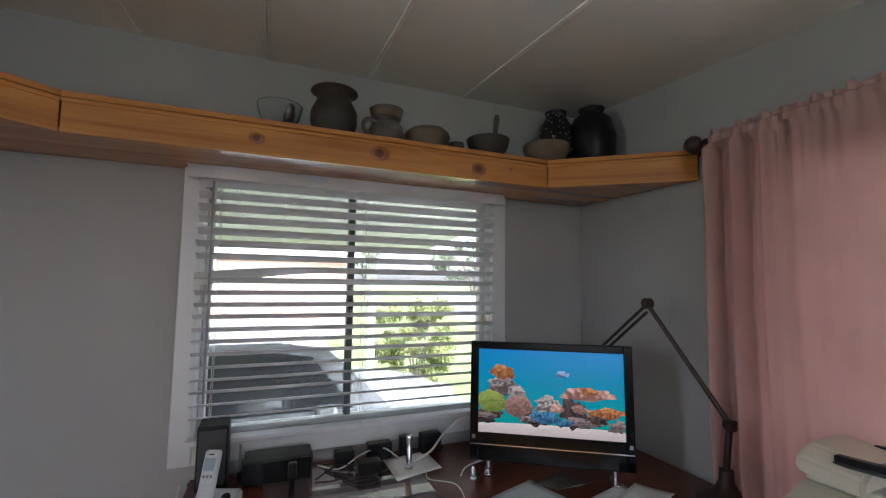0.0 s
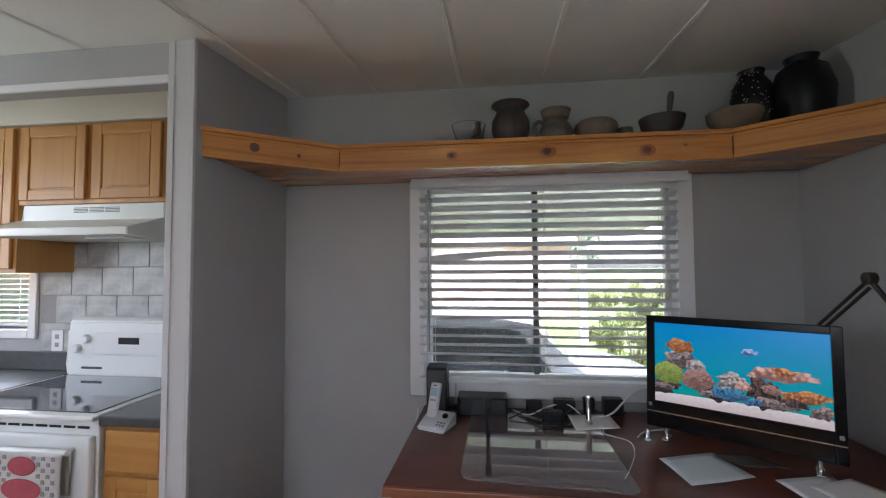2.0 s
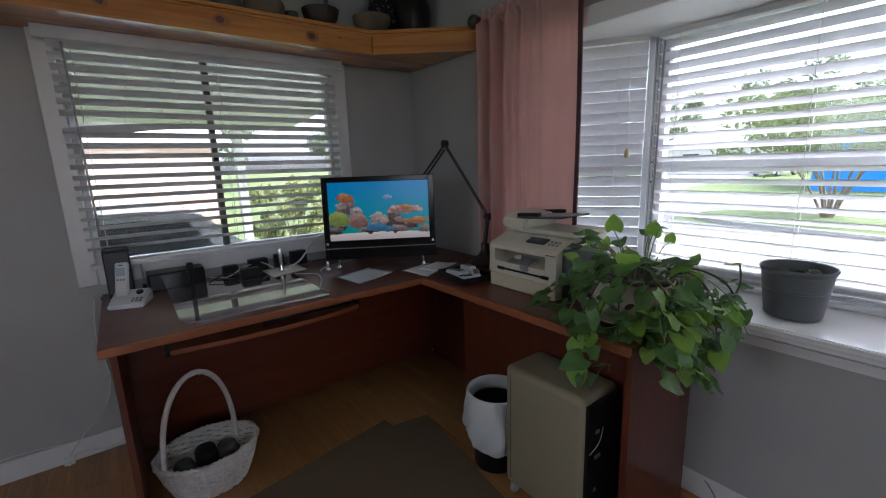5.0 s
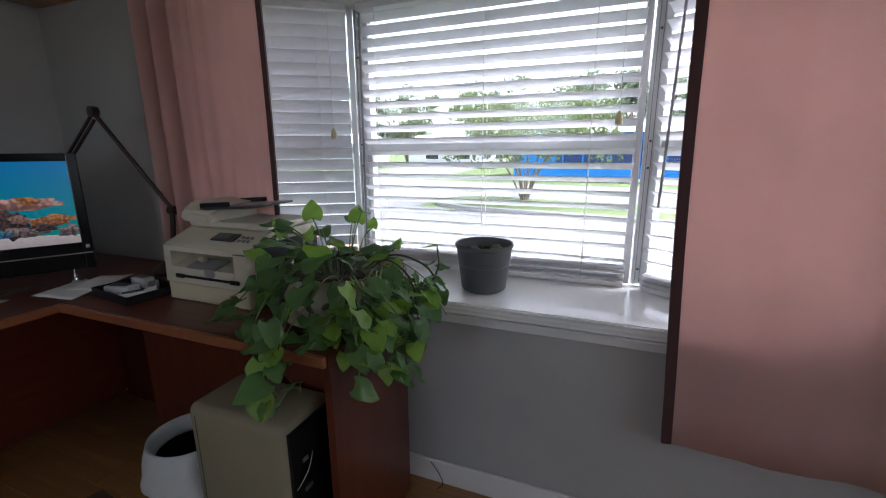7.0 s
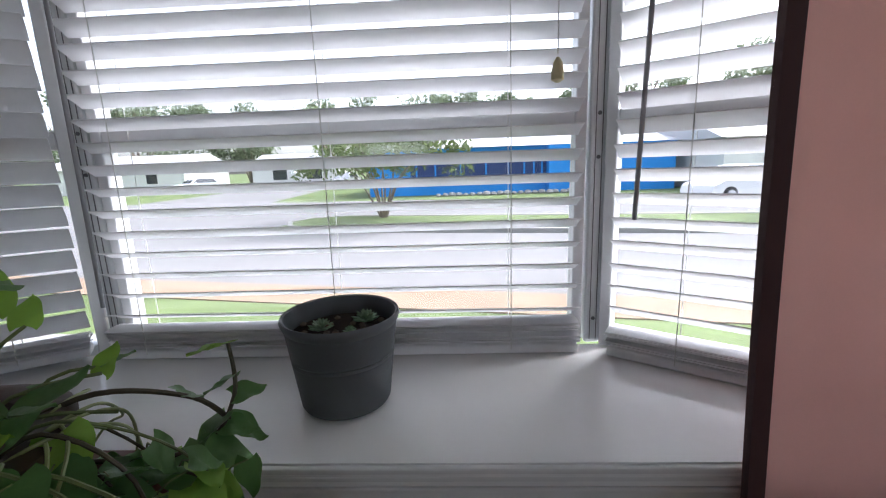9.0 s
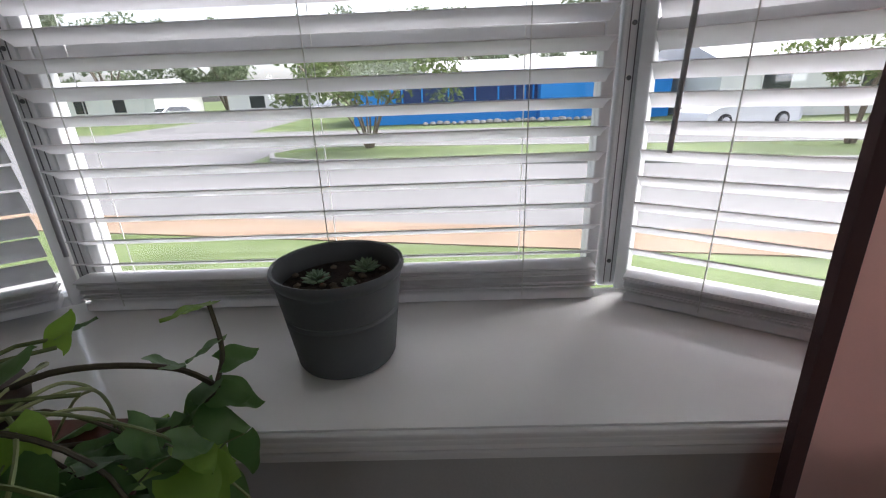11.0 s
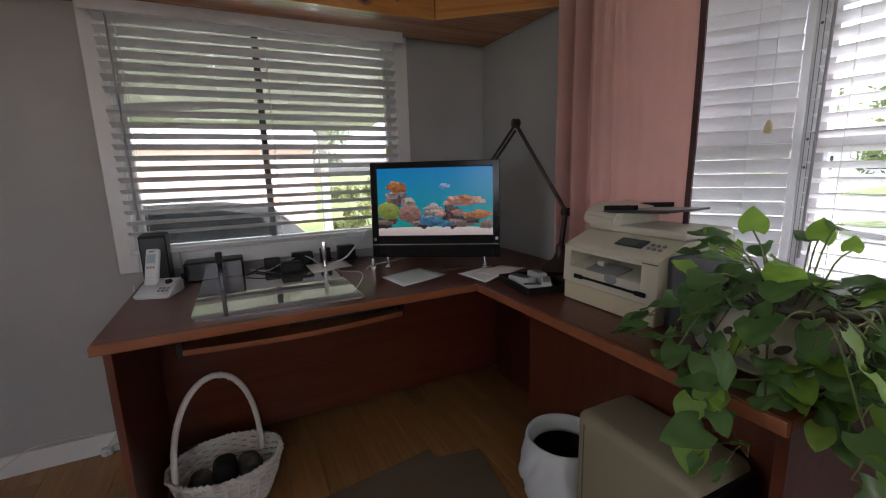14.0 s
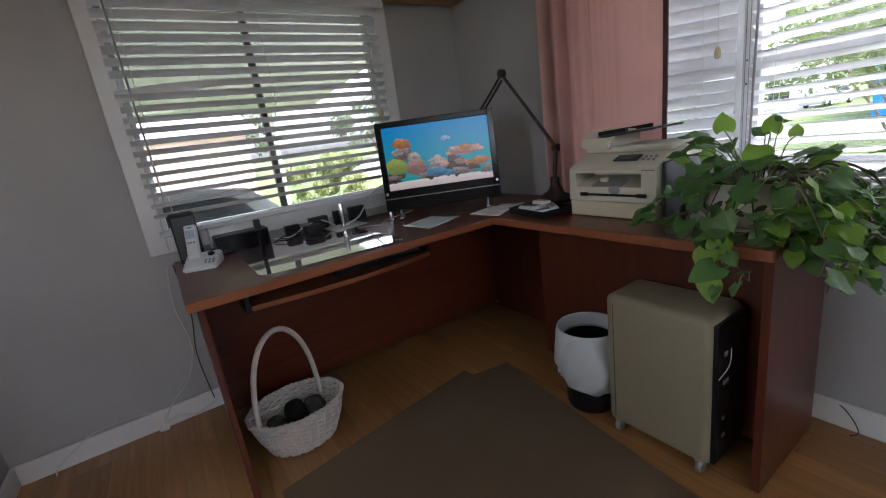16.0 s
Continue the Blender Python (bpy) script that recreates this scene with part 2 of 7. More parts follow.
def box(lo, hi, bevel=0.0, bm=None, m=None, seg=2):
    bm = bm or bmesh.new()
    lo, hi = Vector(lo), Vector(hi)
    r = bmesh.ops.create_cube(bm, size=1.0)
    c, s = (lo + hi) / 2, hi - lo
    for v in r["verts"]:
        v.co = Vector((v.co.x * s.x, v.co.y * s.y, v.co.z * s.z)) + c
    if bevel:
        es = list({e for v in r["verts"] for e in v.link_edges})
        g = bmesh.ops.bevel(bm, geom=es, offset=bevel, segments=seg, affect="EDGES", profile=0.5)
        vs = list({v for f in g["faces"] for v in f.verts} | {v for v in r["verts"] if v.is_valid})
    else:
        vs = r["verts"]
    if m is not None:
        bmesh.ops.transform(bm, matrix=m, verts=vs)
    return bm


def lathe(profile, n=28, bm=None, m=None, squash=1.0):
    """A turned shape from (radius, height) pairs."""
    bm = bm or bmesh.new()
    rings = []
    for r, z in profile:
        ring = [bm.verts.new((r * math.cos(2 * math.pi * i / n), squash * r * math.sin(2 * math.pi * i / n), z)) for i in range(n)]
        rings.append(ring)
    for a, b in zip(rings, rings[1:]):
        for i in range(n):
            bm.faces.new((a[i], a[(i + 1) % n], b[(i + 1) % n], b[i]))
    if profile[0][0] > 1e-5:
        bm.faces.new(rings[0][::-1])
    if profile[-1][0] > 1e-5:
        bm.faces.new(rings[-1])
    if m is not None:
        bmesh.ops.transform(bm, matrix=m, verts=[v for r in rings for v in r])
    return bm


def tube(path, r=0.004, n=8, bm=None, taper=1.0, closed=False):
    """A round rod along a line of points."""
    bm = bm or bmesh.new()
    pts = [Vector(p) for p in path]
    up = Vector((0.13, 0.21, 0.97)).normalized()
    rings = []
    for i, p in enumerate(pts):
        if closed:
            d = pts[(i + 1) % len(pts)] - pts[i - 1]
        else:
            d = pts[min(i + 1, len(pts) - 1)] - pts[max(i - 1, 0)]
        d.normalize()
        a = d.cross(up)
        if a.length < 0.05:
            a = d.cross(Vector((1, 0, 0)))
        a.normalize()
        b = d.cross(a)
        k = r * (1 + (taper - 1) * i / max(1, len(pts) - 1))
        rings.append([bm.verts.new(p + k * (math.cos(t) * a + math.sin(t) * b)) for t in (2 * math.pi * j / n for j in range(n))])
    pairs = list(zip(rings, rings[1:])) + ([(rings[-1], rings[0])] if closed else [])
    for a, b in pairs:
        for j in range(n):
            bm.faces.new((a[j], a[(j + 1) % n], b[(j + 1) % n], b[j]))
    if not closed:
        bm.faces.new(rings[0][::-1])
        bm.faces.new(rings[-1])
    return bm


def rod(a, b, r=0.004, n=10, bm=None):
    return tube([a, b], r, n, bm)


def prism(poly, z0, z1, bm=None):
    """An upright block over a plan outline (counter-clockwise)."""
    bm = bm or bmesh.new()
    lo = [bm.verts.new((x, y, z0)) for x, y in poly]
    hi = [bm.verts.new((x, y, z1)) for x, y in poly]
    bm.faces.new(lo[::-1])
    bm.faces.new(hi)
    for i in range(len(poly)):
        j = (i + 1) % len(poly)
        bm.faces.new((lo[i], lo[j], hi[j], hi[i]))
    return bm


def smooth_path(pts, steps=6):
    """A Catmull-Rom line through points."""
    pts = [Vector(p) for p in pts]
    out = []
    for i in range(len(pts) - 1):
        p0, p1, p2, p3 = pts[max(i - 1, 0)], pts[i], pts[i + 1], pts[min(i + 2, len(pts) - 1)]
        for k in range(steps):
            t = k / steps
            out.append(0.5 * ((2 * p1) + (p2 - p0) * t + (2 * p0 - 5 * p1 + 4 * p2 - p3) * t * t + (3 * p1 - p0 - 3 * p2 + p3) * t ** 3))
    return out + [pts[-1]]


def wall_x(lo, hi, holes):
    """A wall block along x with rectangular holes (x0, x1, z0, z1), sorted along x."""
    (x0, y0, z0), (x1, y1, z1) = lo, hi
    bm, x = bmesh.new(), x0
    for a, b, c, d in holes:
        box((x, y0, z0), (a, y1, z1), bm=bm)
        box((a, y0, z0), (b, y1, c), bm=bm)
        box((a, y0, d), (b, y1, z1), bm=bm)
        x = b
    return box((x, y0, z0), (x1, y1, z1), bm=bm)


def wall_y(lo, hi, holes):
    (x0, y0, z0), (x1, y1, z1) = lo, hi
    bm, y = bmesh.new(), y0
    for a, b, c, d in holes:
        box((x0, y, z0), (x1, a, z1), bm=bm)
        box((x0, a, z0), (x1, b, c), bm=bm)
        box((x0, a, d), (x1, b, z1), bm=bm)
        y = b
    return box((x0, y, z0), (x1, y1, z1), bm=bm)


def S(ob, label, category="wall"):
    return tagged(ob, label, category, "", "structure")


# ---- the room ----
X0, X1, Y0, Y1 = 0.22, 2.68, -2.6, 2.70
XW = -2.0
CEIL_N, CEIL_S, FOLD = 2.32, 2.235, 1.65
SILL = 0.74
BAY = [(2.68, -0.41), (3.06, 0.15), (3.06, 1.28), (2.68, 1.84)]
HEAD = 1.79

S(part("wall_north", wall_x((XW - 0.12, Y1, 0), (X1 + 0.12, Y1 + 0.12, 2.5), [(-1.85, -1.30, 1.08, 1.55), (0.955, 2.145, 0.86, 1.83)]), M["wall"]), "grey painted wall with a window behind the desk")
S(part("wall_east", wall_y((X1, Y0 - 0.12, 0), (X1 + 0.12, Y1 - 0.003, 2.5), [(-0.41, 1.84, 0.70, HEAD)]), M["wall"]), "grey painted wall with a bay window")
# The south and west openings are invented, out of view, to seat fill lamps.
S(part("wall_south", wall_x((XW, Y0 - 0.12, 0), (X1, Y0, 2.5), [(-0.9, 1.5, 1.44, 2.06)]), M["wall"]), "plain grey painted wall, unseen, with an opening added for a fill lamp")
S(part("wall_west", wall_y((XW - 0.12, Y0 - 0.12, 0), (XW, Y1 - 0.003, 2.5), [(0.85, 1.85, 1.15, 2.04)]), M["wall"]), "plain grey painted wall, unseen, its opening added for a fill lamp")
S(part("wall_partition", box((0.130, 2.01, 0), (X0, Y1 - 0.003, 2.40)), M["wall"]), "grey partition wall between nook and kitchen")
S(part("wall_header", box((XW + 0.003, 2.015, 2.12), (0.127, 2.10, 2.40)), M["wall"]), "grey header over the kitchen opening")
tr = thing("trim_opening", (0.16, 2.0, 0), "white painted corner trim of the kitchen opening", "trim", kind="structure")
part("post_board", box((0.126, 2.001, 0), (0.212, 2.0095, 2.262), 0.002), M["posttrim"], tr)
part("corner_bead", box((0.2125, 1.999, 0), (0.224, 2.015, 2.264), 0.003), M["posttrim"], tr)
part("jamb_bead", box((0.120, 1.997, 0), (0.146, 2.0005, 2.262), 0.002), M["posttrim"], tr)
part("head_strip", box((XW + 0.003, 1.997, 2.105), (0.119, 2.012, 2.135), 0.003), M["white"], tr)

bm = bmesh.new()
prof = [(Y0 - 0.1, CEIL_S), (FOLD, CEIL_S), (Y1 + 0.1, CEIL_N + 0.008)]
for k in range(2):
    (ya, za), (yb, zb) = prof[k], prof[k + 1]
    vs = [bm.verts.new(p) for p in ((XW - 0.1, ya, za), (X1 + 0.1, ya, za), (X1 + 0.1, yb, zb), (XW - 0.1, yb, zb))]
    bm.faces.new(vs[::-1])
    vt = [bm.verts.new((v.co.x, v.co.y, v.co.z + 0.16)) for v in vs]
    bm.faces.new(vt)
    for i in range(4):
        bm.faces.new((vs[i], vs[(i + 1) % 4], vt[(i + 1) % 4], vt[i]))
slope = (CEIL_N - CEIL_S) / (Y1 - FOLD)
for x in (-1.6, -1.15, -0.7, -0.25, 0.30, 0.71, 1.145, 1.545, 2.0):
    for ya, yb, za, zb in ((Y0, FOLD, CEIL_S, CEIL_S), (FOLD, Y1, CEIL_S, CEIL_N)):
        for dx, w, h in ((0, 0.010, 0.0045),):
            vs = []
            for y, z in ((ya, za), (yb, zb)):
                for sx, dz in ((-w, 0.001), (-w * 0.6, -h), (0, -h * 0.4), (w * 0.6, -h), (w, 0.001)):
                    vs.append(bm.verts.new((x + dx + sx, y, z + dz)))
            for i in range(4):
                bm.faces.new((vs[i], vs[i + 1], vs[i + 6], vs[i + 5]))
tagged(part("ceiling", bm, M["ceiling"]), "off-white panel ceiling with thin battens", "ceiling", "", "structure")

for nm, lo, hi in (("baseboard_north", (X0 + 0.015, Y1 - 0.014, 0), (X1 - 0.016, Y1 - 0.002, 0.092)),
                   ("baseboard_west", (X0 + 0.002, 2.02, 0), (X0 + 0.014, Y1 - 0.002, 0.092)),
                   ("baseboard_east", (X1 - 0.014, Y0 + 0.01, 0), (X1 - 0.002, Y1 - 0.016, 0.092))):
    tagged(part(nm, box(lo, hi, 0.003), M["white"]), "white painted baseboard", "baseboard", "", "structure")


# ---- windows ----
def blind(nm, a, b, z_top, z_low, pitch, tilt, label, stack=0, valance=0.05, broken=-1, ladders=(0.08, 0.5, 0.92), seedn=1):
    """A slatted blind between plan points a and b, seen from its right-hand side facing along a to b."""
    a, b = Vector((*a, 0)), Vector((*b, 0))
    d = (b - a).normalized()
    inn = Vector((d.y, -d.x, 0))
    L = (b - a).length
    base = (a + b) / 2
    th = thing(nm, (base.x, base.y, z_low), label, "window blind")
    ang = math.atan2(d.y, d.x)
    F = Matrix.Translation((a.x, a.y, 0)) @ Matrix.Rotation(ang, 4, "Z")
    # in F: x along the blind, -y into the room

    def slat_mesh(twist=0.0):
        bm = bmesh.new()
        w, n, cuts = 0.05, 5, 6 if not twist else 24
        rows = []
        for c in range(cuts + 1):
            x = L * c / cuts
            k = twist * max(0, 1 - x / 0.42) ** 1.5
            row = []
            for side in (1, -1):
                for i in range(n):
                    u = (i / (n - 1) - 0.5) * w * side
                    z = 0.0028 * (1 - (2 * u / w) ** 2) + 0.0012 * side
                    v = Matrix.Rotation(radians(tilt) + k, 3, "X") @ Vector((0, u, z))
                    row.append(bm.verts.new((x, v.y, v.z - 0.045 * abs(k))))
            rows.append(row)
        for r0, r1 in zip(rows, rows[1:]):
            for i in range(2 * n):
                j = (i + 1) % (2 * n)
                bm.faces.new((r0[i], r1[i], r1[j], r0[j]))
        bm.faces.new(rows[0])
        bm.faces.new(rows[-1][::-1])
        return bm
    first = part("slat", slat_mesh(), M["slat"], th, "", True, F @ Matrix.Translation((0, 0, z_top)))
    rnd = random.Random(seedn)
    count = int((z_top - z_low) / pitch) + 1
    for i in range(1, count):
        m = F @ Matrix.Translation((rnd.uniform(-0.002, 0.002), rnd.uniform(-0.002, 0.002), z_top - i * pitch + rnd.uniform(-0.0015, 0.0015))) @ Matrix.Rotation(rnd.uniform(-0.003, 0.003), 4, "Y") @ Matrix.Rotation(rnd.uniform(-0.04, 0.04), 4, "X")
        if i == broken:
            part("slat", slat_mesh(-0.9), M["slat"], th, "bent white slat drooping at one end", True, m)
        else:
            piece("slat", first.data, m, th)
    for i in range(stack):
        piece("slat", first.data, F @ Matrix.Translation((rnd.uniform(-0.004, 0.004), rnd.uniform(-0.007, 0.007), z_low - 0.024 - 0.0068 * i)) @ Matrix.Rotation(rnd.uniform(-0.0035, 0.0035), 4, "Y") @ Matrix.Rotation(radians(-tilt) + rnd.uniform(-0.09, 0.09), 4, "X"), th)
    zr = z_low - 0.024 - 0.0068 * stack - 0.009
    part("bottom_rail", box((0.002, -0.026, zr - 0.011), (L - 0.002, 0.026, zr + 0.008), 0.004), M["slat"], th, "", False, F)
    part("headrail", box((0, -0.028, z_top + 0.026), (L, 0.028, z_top + 0.062), 0.002), M["slat"], th, "", False, F)
    if valance:
        part("valance", box((-0.035, -0.046, z_top + 0.064 - valance), (L + 0.035, -0.034, z_top + 0.066), 0.003), M["slat"], th, "", False, F)
    for f in ladders:
        x = L * f
        bm = bmesh.new()
        for y in (-0.027, 0.027):
            tube([(x, y, z_top + 0.03), (x + 0.002, y, (z_top + z_low) / 2), (x, y, zr)], 0.0011, 5, bm)
        part("ladder_cord", bm, M["cord"], th, "", False, F)
    return th, F, L


def pane_window(nm, a, b, z0, z1, label, rail=None, mull=None):
    """A framed window between plan points a and b with its panes."""
    a, b = Vector((*a, 0)), Vector((*b, 0))
    d = b - a
    L = d.length
    F = Matrix.Translation(a) @ Matrix.Rotation(math.atan2(d.y, d.x), 4, "Z")
    th = thing(nm, ((a + b) / 2).to_tuple()[:2] + (z0,), label, "window", kind="structure")
    t, w = 0.022, 0.024
    for n_, lo, hi in (("jamb", (0, -t, z0), (w, t, z1)), ("jamb", (L - w, -t, z0), (L, t, z1)),
                       ("frame_head", (w, -t, z1 - w), (L - w, t, z1)), ("frame_sill", (w, -t, z0), (L - w, t, z0 + w))):
        part(n_, box(lo, hi, 0.003), M["alu"], th, "", False, F)
    if rail:
        part("meeting_rail", box((w, -t + 0.003, rail - 0.02), (L - w, t - 0.003, rail + 0.02), 0.003), M["alu"], th, "", False, F)
    if mull:
        part("sash_stile", box((mull - 0.014, -t + 0.003, z0 + w), (mull + 0.014, t - 0.003, z1 - w), 0.003), M["darkalu"], th, "dark aluminium sash stile", False, F)
        part("latch", box((mull - 0.012, -t - 0.014, (z0 + z1) / 2 - 0.02), (mull + 0.012, -t + 0.003, (z0 + z1) / 2 + 0.02), 0.004), M["black"], th, "", False, F)
    cells = [(w, L - w, z0 + w, z1 - w)]
    if rail:
        cells = [(w, L - w, z0 + w, rail - 0.02), (w, L - w, rail + 0.02, z1 - w)]
    if mull:
        cells = [(w, mull - 0.02, z0 + w, z1 - w), (mull + 0.02, L - w, z0 + w, z1 - w)]
    for x0, x1, c0, c1 in cells:
        p = part("pane", box((x0, -0.002, c0), (x1, 0.002, c1)), M["pane"], th, "", False, F)
        p.visible_shadow = False
    return th


# north window with its casing
pane_window("window_1", (0.957, 2.78), (2.143, 2.78), 0.862, 1.828, "white framed sliding window with a dark middle stile", mull=0.55)
cs = thing("trim_window", (1.55, 2.69, 0.79), "white painted window casing", "trim", kind="structure")
for n_, lo, hi in (("casing_side", (0.885, 2.674, 0.79), (0.957, 2.698, 1.90)), ("casing_side", (2.143, 2.674, 0.79), (2.215, 2.698, 1.90)),
                   ("casing_head", (0.957, 2.676, 1.828), (2.143, 2.698, 1.90)), ("casing_sill", (0.957, 2.676, 0.79), (2.143, 2.698, 0.862))):
    part(n_, box(lo, hi, 0.004), M["white"], cs)
for n_, lo, hi in (("reveal", (0.95, 2.70, 0.856), (0.957, 2.758, 1.832)), ("reveal", (2.143, 2.70, 0.856), (2.15, 2.758, 1.832)),
                   ("reveal", (0.957, 2.70, 0.855), (2.143, 2.758, 0.862)), ("reveal", (0.957, 2.70, 1.826), (2.143, 2.758, 1.833))):
    part(n_, box(lo, hi), M["white"], cs)
bl, F, L = blind("window_blind", (0.94, 2.648), (2.135, 2.648), 1.79, 0.915, 0.0438, -23, "white slatted blind over the desk window, one slat bent", broken=7, ladders=(0.06, 0.5, 0.94), valance=0.055)
part("tilt_wand", rod((0.05, -0.045, 1.79), (0.055, -0.05, 1.02), 0.004), M["wandp"], bl, "thin grey tilt wand", True, F)
part("pull_cord", tube([(L - 0.07, -0.045, 1.79), (L - 0.072, -0.048, 1.45), (L - 0.07, -0.046, 1.30)], 0.0015, 6), M["cord"], bl, "", False, F)
part("cord_end", lathe([(0.003, 0.02), (0.009, 0.005), (0.011, -0.012), (0.005, -0.02)], 12, m=Matrix.Translation((L - 0.07, -0.046, 1.29))), M["tassel"], bl, "", True, F)

# bay window
bay = thing("bay_frame", (2.9, 0.7, 0.6), "white painted bay window surround with corner posts", "window bay", kind="structure")
part("bay_base", prism([(2.69, -0.43), (2.83, -0.43), (3.12, 0.12), (3.12, 1.31), (2.83, 1.86), (2.69, 1.86)], 0.35, 0.698), M["white"], bay)
part("bay_head", prism([(2.655, -0.43), (2.83, -0.43), (3.12, 0.12), (3.12, 1.31), (2.83, 1.86), (2.655, 1.86)], HEAD - 0.007, HEAD - 0.002), M["white"], bay)
part("bay_roof", prism([(2.803, -0.46), (2.86, -0.46), (3.15, 0.10), (3.15, 1.33), (2.86, 1.89), (2.803, 1.89)], HEAD - 0.0015, HEAD + 0.12), M["white"], bay)
for x, y in BAY:
    s = 0.019
    part("corner_post", box((x - s, y - s, SILL), (x + s, y + s, HEAD), 0.006), M["alu"], bay)
    for dy in (-0.007, 0.007):
        part("post_groove", box((x - s - 0.0012, y + dy - 0.0008, SILL + 0.01), (x - s + 0.001, y + dy + 0.0008, HEAD - 0.01)), M["darkalu"], bay, "dark groove line")
    for z in (0.80, 1.16, 1.25, 1.60):
        part("screw", lathe([(0.0045, 0.0), (0.004, 0.0022), (0.0, 0.003)], 10, m=Matrix.Translation((x - s - 0.0005, y, z)) @ Matrix.Rotation(radians(-90), 4, "Y")), M["darkalu"], bay, "", True)
part("head_trim", box((2.640, -0.5, HEAD - 0.008), (2.654, 1.93, HEAD + 0.068), 0.004), M["white"], bay)
S(part("window_sill", prism([(2.64, -0.50), (2.68, -0.50), (3.035, 0.135), (3.035, 1.295), (2.68, 1.92), (2.64, 1.92)], 0.702, SILL), M["sill"]), "white glossy window sill board of the bay", "window sill")
mold = thing("sill_moulding", (2.66, 0.7, 0.65), "white stepped moulding under the window sill", "trim", kind="structure")
for k, (z0, z1, x) in enumerate(((0.7285, 0.738, 2.630), (0.719, 0.7275, 2.647), (0.709, 0.718, 2.639), (0.696, 0.708, 2.652), (0.686, 0.695, 2.644), (0.674, 0.685, 2.658), (0.655, 0.673, 2.667))):
    part("moulding_strip", box((x, -0.50 + 0.004 * k, z0), (2.679 if k else 2.6395, 1.92 - 0.004 * k, z1), 0.0025), M["white"], mold)


def edge(i, g=0.03):
    a, b = Vector(BAY[i]), Vector(BAY[i + 1])
    d = (b - a).normalized()
    return (a + d * g), (b - d * g)


for i, nm in enumerate(("window_2", "window_3", "window_4")):
    a, b = edge(i, 0.026)
    pane_window(nm, b, a, SILL + 0.002, HEAD - 0.002, "white aluminium single-hung bay window", rail=1.235)
inset = 0.052
ba = (BAY[2][0] - inset, BAY[2][1] - 0.03), (BAY[1][0] - inset, BAY[1][1] + 0.045)
bl, F, L = blind("window_blind", ba[0], ba[1], 1.735, 0.835, 0.0472, -24, "wide white slatted blind in the bay's middle window", stack=7, valance=0.0, ladders=(0.08, 0.5, 0.86), seedn=4)
part("tilt_wand", rod((0.035, -0.05, 1.74), (0.02, -0.045, 0.875), 0.0045), M["wandp"], bl, "grey tilt wand", True, F)
part("pull_cord", tube([(L - 0.065, -0.04, 1.75), (L - 0.06, -0.043, 1.5), (L - 0.06, -0.042, 1.35)], 0.0014, 6), M["cord"], bl, "", False, F)
part("cord_tassel", lathe([(0.003, 0.02), (0.009, 0.01), (0.012, -0.004), (0.012, -0.02), (0.004, -0.025)], 12, m=Matrix.Translation((L - 0.06, -0.042, 1.325))), M["tassel"], bl, "", True, F)
for side in (0, 1):
    if side == 0:
        a, b = (3.06, 1.28), (2.68, 1.84)
        tilt_, low = -63, 0.83
    else:
        a, b = (3.06, 0.15), (2.68, -0.41)
        tilt_, low = -30, 0.82
    a, b = Vector(a), Vector(b)
    d = (b - a).normalized()
    n_in = Vector((-d.y, d.x)) if side else Vector((d.y, -d.x))
    if n_in.x > 0:
        n_in = -n_in
    a2, b2 = a + d * 0.055 + n_in * 0.045, b - d * 0.02 + n_in * 0.045
    if side:
        bl, F, L = blind("window_blind", a2, b2, 1.735, low, 0.0472, tilt_, "narrow white slatted blind in the bay's side window", stack=5, valance=0.0, ladders=(0.22, 0.8), seedn=7)
        part("tilt_wand", rod((0.07, -0.05, 1.74), (0.05, -0.05, 1.04), 0.0045), M["wandp"], bl, "grey tilt wand", True, F)
    else:
        bl, F, L = blind("window_blind", b2, a2, 1.735, low, 0.0472, tilt_, "narrow white slatted blind, closed, in the bay's side window", stack=4, valance=0.0, ladders=(0.5, 0.8), seedn=9)
        part("pull_cord", tube([(L - 0.07, -0.035, 1.75), (L - 0.07, -0.037, 1.5), (L - 0.07, -0.036, 1.32)], 0.0014, 6), M["cord"], bl, "", False, F)
        part("cord_tassel", lathe([(0.003, 0.02), (0.009, 0.01), (0.012, -0.004), (0.012, -0.02), (0.004, -0.025)], 12, m=Matrix.Translation((L - 0.07, -0.036, 1.295))), M["tassel"], bl, "", True, F)


